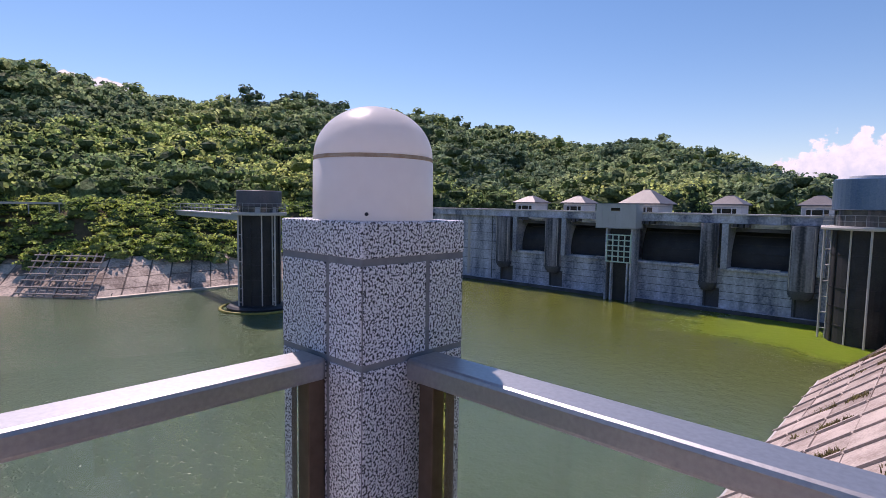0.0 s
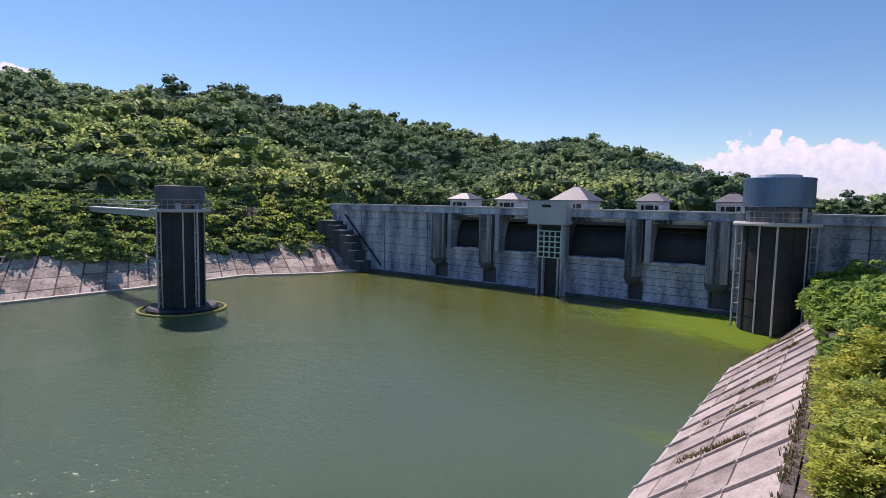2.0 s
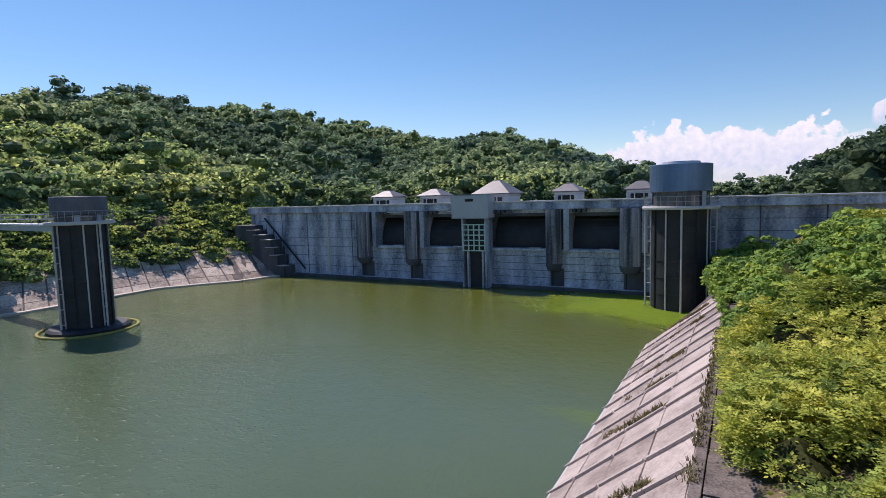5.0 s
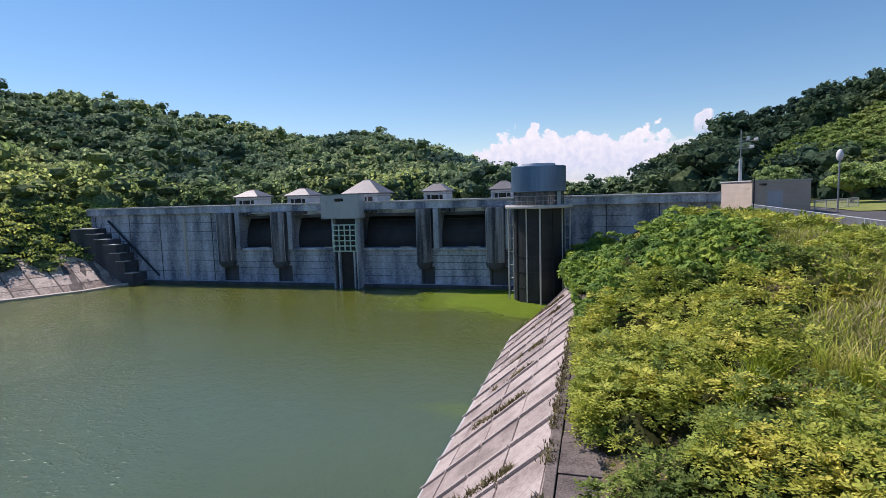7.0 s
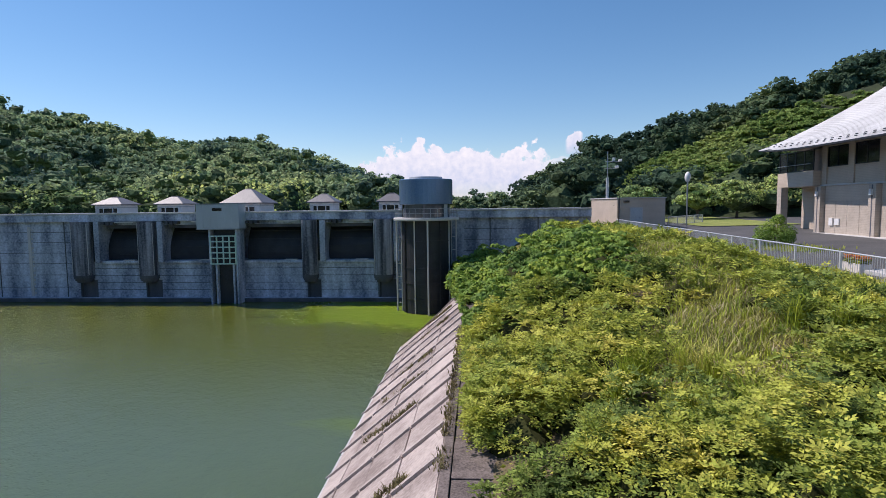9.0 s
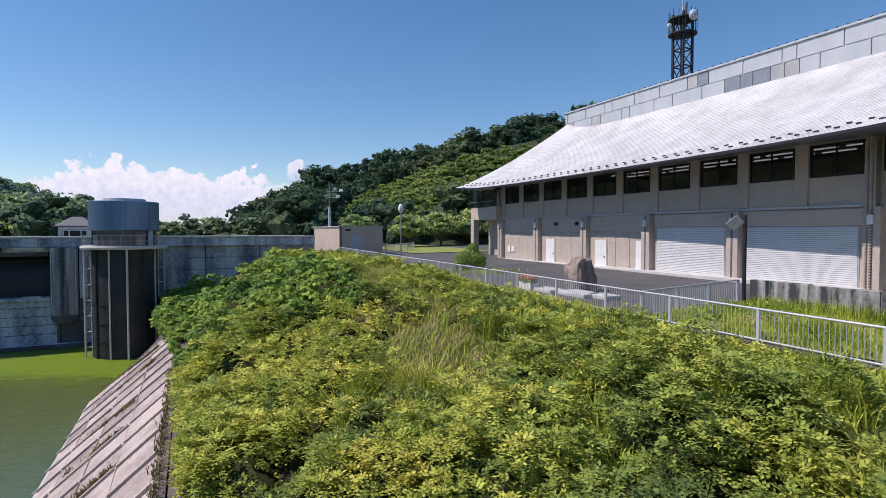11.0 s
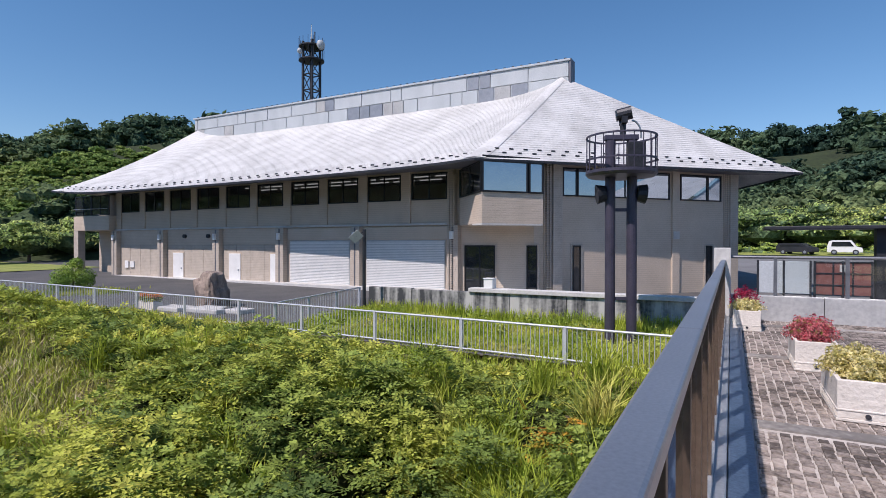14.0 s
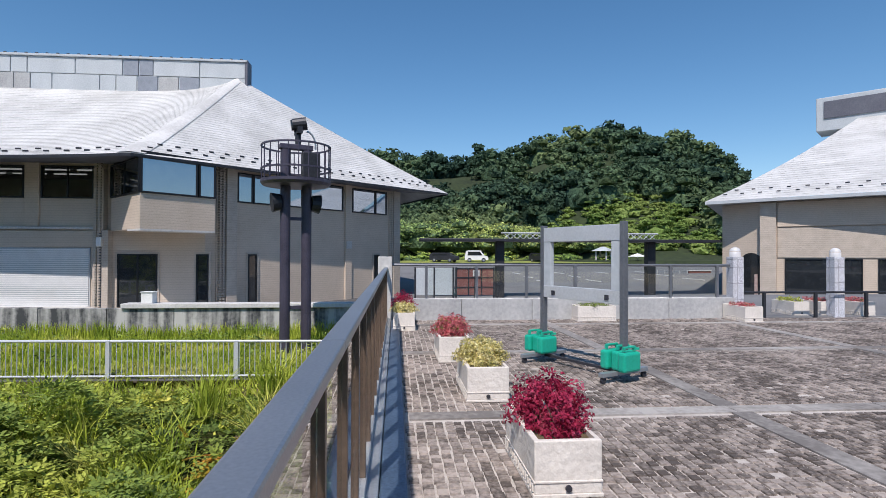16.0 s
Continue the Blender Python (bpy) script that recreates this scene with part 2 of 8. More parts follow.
M = dict(
    granite=granite("granite"),
    joint=surface("mortar", (0.2, 0.2, 0.215), (0.3, 0.3, 0.315), 0.9),
    bed=surface("sett_bedding", (0.36, 0.32, 0.29), (0.58, 0.53, 0.49), 0.95, scale=2, fine=30),
    band=surface("paving_band", (0.16, 0.145, 0.135), (0.4, 0.375, 0.35), 0.85, scale=1.2, fine=14, per_object=0.25, mottled=0.6, ends=(0.36, 0.66)),
    lampglass=opal("opal_acrylic"),
    rust=surface("rust_stain", (0.35, 0.2, 0.1), (0.62, 0.52, 0.42), 0.8, scale=30),
    rail=surface("anodised_rail", (0.33, 0.335, 0.35), (0.45, 0.455, 0.47), 0.42, 0.85, bump=0.02, scale=1.5, fine=120),
    bronze=surface("bronze_post", (0.10, 0.07, 0.05), (0.17, 0.12, 0.09), 0.45, 0.6, bump=0.05),
    clear=glass("clear_glass", (0.93, 0.97, 0.95)),
    concrete=surface("dam_concrete", (0.12, 0.15, 0.21), (0.64, 0.70, 0.80), 0.9, scale=0.55, fine=5, streak=0.22, bump=0.4, mottled=0.72, ends=(0.38, 0.64)),
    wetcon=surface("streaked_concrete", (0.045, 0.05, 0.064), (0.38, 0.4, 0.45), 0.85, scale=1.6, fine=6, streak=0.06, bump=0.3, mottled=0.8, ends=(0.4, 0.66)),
    towerpane=surface("grey_tower_glass", (0.05, 0.058, 0.068), (0.13, 0.145, 0.16), 0.08, 0.0, bump=0.0, spec=1.0),
    # dark copy of the dam concrete: wet parts, and painted shade on others
    damp_shade=surface("damp_and_shaded_concrete", (0.03, 0.034, 0.042), (0.12, 0.125, 0.14), 0.8, scale=0.5, fine=8, streak=0.2, bump=0.2, mottled=0.7),
    palecon=surface("pale_concrete", (0.42, 0.41, 0.4), (0.62, 0.61, 0.59), 0.85, scale=1.2, fine=14, streak=0.4),
    slab=surface("revetment_slab", (0.22, 0.175, 0.155), (0.50, 0.425, 0.385), 0.9, scale=0.9, fine=9, per_object=0.2, mottled=0.6, ends=(0.36, 0.66)),
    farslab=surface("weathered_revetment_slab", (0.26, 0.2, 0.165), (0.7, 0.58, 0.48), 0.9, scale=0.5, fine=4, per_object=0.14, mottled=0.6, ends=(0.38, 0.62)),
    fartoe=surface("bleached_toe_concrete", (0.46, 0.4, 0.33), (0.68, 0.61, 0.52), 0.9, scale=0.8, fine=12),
    gunmetal=surface("gunmetal_paint", (0.12, 0.13, 0.145), (0.2, 0.21, 0.23), 0.45, 0.4, bump=0.02),
    alu=surface("brushed_aluminium", (0.55, 0.56, 0.58), (0.7, 0.71, 0.73), 0.4, 0.4, bump=0.02, scale=2),
    rib=surface("revetment_rib", (0.30, 0.25, 0.225), (0.5, 0.435, 0.4), 0.9, scale=0.8, fine=12),
    walkslab=surface("stained_slab", (0.055, 0.043, 0.038), (0.26, 0.215, 0.195), 0.9, scale=1.4, fine=18, ends=(0.36, 0.7)),
    gate=surface("gate_steel", (0.02, 0.022, 0.025), (0.05, 0.053, 0.058), 0.6, 0.3, scale=0.8, fine=10),
    darksteel=surface("dark_steel", (0.02, 0.022, 0.028), (0.05, 0.052, 0.06), 0.5, 0.4, scale=1.5, fine=20),
    purple=surface("plum_steel", (0.045, 0.04, 0.06), (0.09, 0.08, 0.115), 0.45, 0.3, scale=3, fine=30),
    navy=surface("navy_cladding", (0.08, 0.16, 0.28), (0.16, 0.26, 0.40), 0.3, 0.45, scale=0.6, fine=9, streak=0.2),
    slate=surface("slate_cladding", (0.10, 0.10, 0.12), (0.16, 0.16, 0.185), 0.5, 0.3, scale=0.8, fine=9),
    mint=surface("mint_paint", (0.42, 0.62, 0.56), (0.55, 0.74, 0.67), 0.6, scale=2, fine=20),
    greypanel=surface("grey_panel", (0.38, 0.41, 0.43), (0.52, 0.55, 0.57), 0.55, scale=0.9, fine=12, streak=0.4),
    white=surface("white_paint", (0.68, 0.68, 0.67), (0.82, 0.82, 0.81), 0.5, scale=2, fine=25, bump=0.05),
    roofmetal=surface("white_metal_roof", (0.48, 0.475, 0.46), (0.66, 0.655, 0.64), 0.5, 0.0, scale=0.5, fine=7, bump=0.08, mottled=0.65, ends=(0.38, 0.6)),
    hutroof=surface("pale_hut_roof", (0.11, 0.108, 0.115), (0.19, 0.185, 0.195), 0.5, scale=0.8, fine=9),
    tile=surface("taupe_tile", (0.48, 0.395, 0.31), (0.61, 0.51, 0.42), 0.7, scale=0.8, fine=16, bump=0.25, courses=0.12),
    tile2=surface("beige_brick_tile", (0.40, 0.34, 0.28), (0.55, 0.48, 0.41), 0.75, scale=2.5, fine=25, bump=0.4, courses=0.12),
    sash=surface("black_frame", (0.015, 0.016, 0.018), (0.035, 0.036, 0.04), 0.4, 0.5),
    pane=surface("dark_window_glass", (0.012, 0.015, 0.018), (0.03, 0.034, 0.038), 0.04, 0.0, bump=0.0, spec=1.0),
    mirrorpane=surface("reflecting_window_glass", (0.35, 0.4, 0.46), (0.42, 0.46, 0.5), 0.03, 0.9, bump=0.0, spec=1.0),
    asphalt=surface("asphalt", (0.055, 0.055, 0.058), (0.115, 0.112, 0.11), 0.9, scale=0.5, fine=60, bump=0.3),
    lot=surface("bleached_asphalt", (0.12, 0.12, 0.125), (0.2, 0.2, 0.205), 0.9, scale=0.3, fine=40),
    soil=surface("soil_and_litter", (0.05, 0.04, 0.022), (0.2, 0.155, 0.085), 1.0, scale=1.2, fine=12, bump=0.6),
    meadow=surface("dry_meadow", (0.13, 0.18, 0.03), (0.32, 0.33, 0.09), 1.0, scale=0.6, fine=12, bump=0.6),
    # floor kept near black: shade under the crowns put into its colour
    undergrowth=surface("shaded_forest_floor", (0.012, 0.02, 0.008), (0.04, 0.06, 0.018), 1.0, scale=0.1, fine=1.2, bump=0.6),
    fence=surface("galvanised_fence", (0.5, 0.52, 0.55), (0.64, 0.66, 0.69), 0.45, 0.3, bump=0.03),
    rock=surface("standing_stone", (0.1, 0.073, 0.062), (0.42, 0.33, 0.27), 0.9, scale=3.0, fine=14, bump=1.0, streak=0.25, mottled=0.7),
    planter=surface("cast_planter", (0.58, 0.53, 0.48), (0.74, 0.69, 0.63), 0.85, scale=4, fine=45, bump=0.5, bump_scale=22),
    stainwall=surface("stained_wall", (0.05, 0.053, 0.056), (0.46, 0.455, 0.43), 0.9, scale=2.6, fine=9, streak=0.1, mottled=0.85, ends=(0.4, 0.6)),
    wall=surface("parapet_concrete", (0.3, 0.305, 0.31), (0.48, 0.48, 0.475), 0.85, scale=1.6, fine=14, streak=0.5),
    green=surface("green_plastic", (0.0, 0.33, 0.22), (0.01, 0.42, 0.29), 0.35, bump=0.0, scale=3),
    steel=surface("zinc_steel", (0.28, 0.31, 0.34), (0.4, 0.43, 0.46), 0.4, 0.6, bump=0.03),
    caster=surface("caster_rubber", (0.015, 0.015, 0.02), (0.04, 0.04, 0.05), 0.7),
    brownpanel=surface("red_brown_panel", (0.16, 0.06, 0.05), (0.24, 0.1, 0.085), 0.6, scale=3),
    bark=surface("bark", (0.06, 0.045, 0.035), (0.14, 0.11, 0.085), 0.95, scale=4, fine=25, bump=0.8, streak=0.3),
    leafnear=foliage("bank_leaves", (0.11, 0.165, 0.045), (0.245, 0.315, 0.065), (0.42, 0.445, 0.085), 0.38, 0.26, 0.45),
    # near black: the shade between bush sprays is put into this colour
    thicket=surface("near_black_bush_shade", (0.018, 0.022, 0.009), (0.06, 0.066, 0.022), 1.0, scale=2.0, fine=14, bump=0.8, spec=0.1),
    # darker tone for crown bodies: shade of the leaf gaps put into colour
    leafshade=foliage("inner_shade", (0.085, 0.14, 0.085), (0.17, 0.245, 0.115), (0.26, 0.33, 0.13), 0.05, 0.3, 0.3, 0.03, 2.0),
    leaforange=foliage("orange_leaves", (0.45, 0.33, 0.05), (0.6, 0.36, 0.05), (0.62, 0.26, 0.05), 3.0, 0.3, 0.3),
    leafyellow=foliage("yellow_bank_leaves", (0.26, 0.325, 0.06), (0.45, 0.475, 0.085), (0.6, 0.55, 0.12), 0.6, 0.28, 0.4),
    leafcreeper=foliage("creeper_leaves", (0.11, 0.2, 0.05), (0.21, 0.325, 0.06), (0.36, 0.44, 0.07), 0.4, 0.25),
    weed=foliage("dry_weeds", (0.10, 0.085, 0.04), (0.2, 0.17, 0.08), (0.26, 0.25, 0.09), 1.5, 0.2),
    drygrass=foliage("dry_grass", (0.28, 0.28, 0.1), (0.46, 0.42, 0.19), (0.56, 0.47, 0.32), 0.8, 0.2),
    grassleaf=foliage("grass_blades", (0.24, 0.33, 0.04), (0.40, 0.46, 0.06), (0.56, 0.52, 0.15), 0.5, 0.3),
    # extra blue in the leaf tones paints distance haze on the woods
    leaffar=foliage("hazy_woodland_leaves", (0.1, 0.175, 0.145), (0.29, 0.39, 0.2), (0.52, 0.58, 0.25), 0.024, 0.5, 0.4, 0.03, 1.6),
    leafyoung=foliage("young_woodland_leaves", (0.24, 0.36, 0.16), (0.46, 0.57, 0.2), (0.62, 0.67, 0.23), 0.03, 0.5, 0.4, 0.03, 1.6),
    leafscrub=foliage("scrub_leaves", (0.17, 0.26, 0.07), (0.26, 0.345, 0.1), (0.34, 0.4, 0.13), 0.08, 0.36, 0.25, 0.03, 2.2),
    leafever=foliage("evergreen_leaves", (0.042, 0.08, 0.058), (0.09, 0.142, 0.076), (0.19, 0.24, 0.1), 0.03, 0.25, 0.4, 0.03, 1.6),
    leafshore=foliage("shore_leaves", (0.3, 0.44, 0.13), (0.54, 0.65, 0.17), (0.7, 0.74, 0.19), 0.12, 0.5, 0.3, 0.05, 2.2),
    orangeleaf=foliage("orange_flowers", (0.62, 0.16, 0.05), (0.7, 0.3, 0.08), (0.65, 0.45, 0.2), 12.0),
    redleaf=foliage("coleus_red", (0.28, 0.018, 0.05), (0.44, 0.04, 0.1), (0.52, 0.12, 0.18), 9.0),
    pinkleaf=foliage("pink_flowers", (0.5, 0.08, 0.1), (0.62, 0.2, 0.22), (0.2, 0.25, 0.05), 14.0),
    yellowleaf=foliage("yellow_variegated", (0.42, 0.38, 0.12), (0.74, 0.65, 0.3), (0.86, 0.8, 0.52), 16.0),
)


def tube_light():
    m = bpy.data.materials.new("fluorescent_tube")
    m.use_nodes = True
    b = m.node_tree.nodes["Principled BSDF"]
    b.inputs["Emission Color"].default_value, b.inputs["Emission Strength"].default_value = (1, 0.97, 0.92, 1), 0.5
    return m


M["tube"] = tube_light()
M["office_glass"] = glass("tinted_office_glass", (0.4, 0.44, 0.44))

# ---- ground, lake and hills ----
ZW = -9.0


def smooth01(t):
    t = np.clip(t, 0, 1)
    return t * t * (3 - 2 * t)


def drive_z(x, y):
    return -1.72 + 0.0085 * np.asarray(y) + 0.013 * (np.asarray(x) - 15.3)


def bank_z(x, y):
    """Ground of the overgrown bank between the lake walk and the fence."""
    u = np.clip((x - 1.3) / 13.7, 0, 1)
    low = -5.05 + 0.0 * y
    high = drive_z(15.3, y) - 0.12
    z = low + (high - low) * (1 - (1 - u) ** 1.6)
    swell = smooth01((y - 18) / 16) * np.exp(-(((x - 8.5) / 4.5) ** 2))
    return z + 1.0 * swell - 0.7 * np.exp(-(((x - 9) / 4.5) ** 2 + ((y - 8) / 7) ** 2)) + 0.18 * fbm(x * 0.5, y * 0.5, 3)


# ridge heights by bearing, in degrees from +y: (bearing, skyline elevation, ridge distance)
RIDGE = [(-180, 7, 260), (-120, 9, 260), (-95, 10.5, 250), (-80, 10.6, 240), (-72, 9.2, 240), (-66, 9.2, 240), (-59, 10.4, 235), (-53, 9.0, 240),
         (-46, 9.1, 245), (-39, 7.9, 250), (-30, 6.1, 260), (-23, 6.5, 270), (-18, 5.0, 290), (-13.6, 4.0, 310), (-8.7, 1.8, 340), (-3, 0.5, 330),
         (1, 0.4, 330), (5.3, 1.6, 230), (8.3, 3.6, 215), (13, 6.3, 205), (17.3, 7.1, 200), (24, 8.4, 200), (30, 10.3, 195), (36, 11.6, 190),
         (60, 11.5, 190), (88, 10.1, 200), (96, 9.8, 200), (102, 10.6, 200), (106, 11.7, 195), (111, 12.6, 190), (116, 12.1, 190), (120.5, 10.9, 190), (122.5, 9.0, 190),
         (124.5, 5.5, 200), (130, 4.5, 220), (150, 6, 240), (180, 7, 260)]
RB, RE, RD = (np.array([r[i] for r in RIDGE], float) for i in range(3))


def hill_z(az, r):
    """Height of the hills at a bearing (degrees) and a distance from the terrace corner."""
    el, rd = np.interp(az, RB, RE), np.interp(az, RB, RD)
    crest = 1.4 + rd * np.tan(np.radians(el)) - 5.7
    foot = np.interp(az, [-180, -75, -60, -45, 5, 15, 30, 84, 90, 122, 140, 180], [88, 88, 92, 105, 105, 88, 84, 84, 92, 92, 75, 88])
    base = np.interp(az, [-180, -60, 0, 15, 80, 90, 120, 180], [0.0, 0.0, -1.0, -0.8, -0.8, 0.6, 0.6, 0])
    u = (r - foot) / (rd - foot)
    up = smooth01(u) * 0.55 + np.clip(u, 0, 1) * 0.45
    fall = np.clip((r - rd) / 200, 0, 1)
    x, y = r * np.sin(np.radians(az)), r * np.cos(np.radians(az))
    fold = fbm(x / 45, y / 45, 11, 3) * 9 * np.clip(u, 0, 1) * np.clip((1 - u) * 3, 0, 1) * np.clip(el / 6, 0.1, 1)
    z = base + (crest - base) * up * (1 - fall**2 * 0.9) + fold
    return np.where((el > 3) & (r < rd), np.minimum(z, 1.4 + r * np.tan(np.radians(el)) - 6.0), z)


def hills():
    az = np.linspace(-180, 180, 241)[:, None]
    start = np.interp(az, [-180, -95, -80, -50, -40, 0, 8, 20, 180], [90, 96, 98, 98, 96, 92, 86, 84, 84])
    r = np.concatenate([start + (380 - start) * np.linspace(0, 1, 75)[None, :], np.array([420, 480, 600, 900, 1600, 3000])[None, :] + 0 * az], 1)
    Z = hill_z(az + 0 * r, r + 0 * az)
    Z[:, 0] -= 3
    X, Y = r * np.sin(np.radians(az)), r * np.cos(np.radians(az))
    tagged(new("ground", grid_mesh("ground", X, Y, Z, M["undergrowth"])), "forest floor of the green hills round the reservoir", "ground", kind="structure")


hills()


def water_material():
    m = bpy.data.materials.new("lake_water")
    m.use_nodes = True
    nt = m.node_tree
    b = nt.nodes["Principled BSDF"]
    geo = nt.nodes.new("ShaderNodeNewGeometry")
    sep = nt.nodes.new("ShaderNodeSeparateXYZ")
    nt.links.new(geo.outputs["Position"], sep.inputs[0])
    # algae drifting against the dam and the near slope, in streaked tongues
    mp = nt.nodes.new("ShaderNodeMapping")
    mp.inputs["Scale"].default_value = (0.035, 0.11, 1)
    mp.inputs["Rotation"].default_value = (0, 0, radians(12))
    nt.links.new(geo.outputs["Position"], mp.inputs[0])
    n = nt.nodes.new("ShaderNodeTexNoise")
    n.inputs["Scale"].default_value, n.inputs["Detail"].default_value, n.inputs["Distortion"].default_value = 1.0, 5, 1.2
    nt.links.new(mp.outputs[0], n.inputs["Vector"])

    def ranged(socket, a, b2):
        r = nt.nodes.new("ShaderNodeMapRange")
        r.inputs[1].default_value, r.inputs[2].default_value = a, b2
        nt.links.new(socket, r.inputs[0])
        return r.outputs[0]

    def math_node(op, a, b2):
        k = nt.nodes.new("ShaderNodeMath")
        k.operation = op
        for i, v in enumerate((a, b2)):
            if isinstance(v, (int, float)):
                k.inputs[i].default_value = v
            else:
                nt.links.new(v, k.inputs[i])
        return k.outputs[0]

    near_dam = math_node("MULTIPLY", ranged(sep.outputs[1], 34, 52), ranged(sep.outputs[0], -32, -6))
    edge = math_node("MULTIPLY", ranged(sep.outputs[0], -11, -4.5), 0.35)
    base = math_node("MAXIMUM", near_dam, edge)
    mask = math_node("ADD", base, math_node("MULTIPLY", math_node("SUBTRACT", n.outputs["Fac"], 0.5), 0.9))
    algae = ranged(mask, 0.35, 0.75)
    # olive towards the dam: its reflection is mixed into the water colour
    olive_reflection = ranged(sep.outputs[1], 22, 50)
    c1 = nt.nodes.new("ShaderNodeMix")
    c1.data_type = "RGBA"
    c1.inputs["A"].default_value, c1.inputs["B"].default_value = (0.085, 0.122, 0.066, 1), (0.1, 0.118, 0.018, 1)
    nt.links.new(olive_reflection, c1.inputs["Factor"])
    c2 = nt.nodes.new("ShaderNodeMix")
    c2.data_type = "RGBA"
    c2.inputs["B"].default_value = (0.125, 0.19, 0.011, 1)
    nt.links.new(c1.outputs["Result"], c2.inputs["A"])
    nt.links.new(algae, c2.inputs["Factor"])
    nt.links.new(c2.outputs["Result"], b.inputs["Base Color"])
    rg = nt.nodes.new("ShaderNodeMapRange")
    rg.inputs[3].default_value, rg.inputs[4].default_value = 0.035, 0.45
    nt.links.new(algae, rg.inputs[0])
    b.inputs["IOR"].default_value = 1.33
    # sunlight spreads under the surface of the cloudy water
    b.inputs["Subsurface Weight"].default_value, b.inputs["Subsurface Scale"].default_value = 1.0, 1.6
    b.inputs["Subsurface Radius"].default_value = (1.0, 1.0, 0.8)
    w1, w2 = nt.nodes.new("ShaderNodeTexNoise"), nt.nodes.new("ShaderNodeTexNoise")
    for w, s in ((w1, 1.6), (w2, 6.0)):
        w.inputs["Scale"].default_value, w.inputs["Detail"].default_value = s, 3
        nt.links.new(geo.outputs["Position"], w.inputs["Vector"])
    # steeper wavelets where the breeze reaches the open water
    breeze = ranged(sep.outputs[0], -10, -34)
    hsum = math_node("ADD", w1.outputs["Fac"], math_node("MULTIPLY", w2.outputs["Fac"], math_node("MULTIPLY_ADD", breeze, 0.4)))
    hsum.node.inputs[1].links[0].from_node.inputs[1].links[0].from_node.inputs[2].default_value = 0.32
    # single steep wavelets that catch the sun
    w3 = nt.nodes.new("ShaderNodeTexNoise")
    w3.inputs["Scale"].default_value, w3.inputs["Detail"].default_value = 4.5, 1
    nt.links.new(geo.outputs["Position"], w3.inputs["Vector"])
    steep = math_node("MULTIPLY", ranged(w3.outputs["Fac"], 0.6, 0.74), breeze)
    hsum = math_node("ADD", hsum, math_node("MULTIPLY", steep, 1.3))
    nt.links.new(math_node("ADD", rg.outputs[0], math_node("MULTIPLY", ranged(steep, 0.0, 0.3), 0.2)), b.inputs["Roughness"])
    bp = nt.nodes.new("ShaderNodeBump")
    bp.inputs["Strength"].default_value, bp.inputs["Distance"].default_value = 0.42, 0.13
    nt.links.new(hsum, bp.inputs["Height"])
    nt.links.new(bp.outputs[0], b.inputs["Normal"])
    return m


M["water"] = water_material()
bm = bmesh.new()
box(bm, -130, 1.0, -160, 59.2, ZW - 0.4, ZW)
solid("water", bm, M["water"], "green reservoir water with algae drifting near the dam", "water", kind="structure")

# ---- the dam ----
DY = 58.3


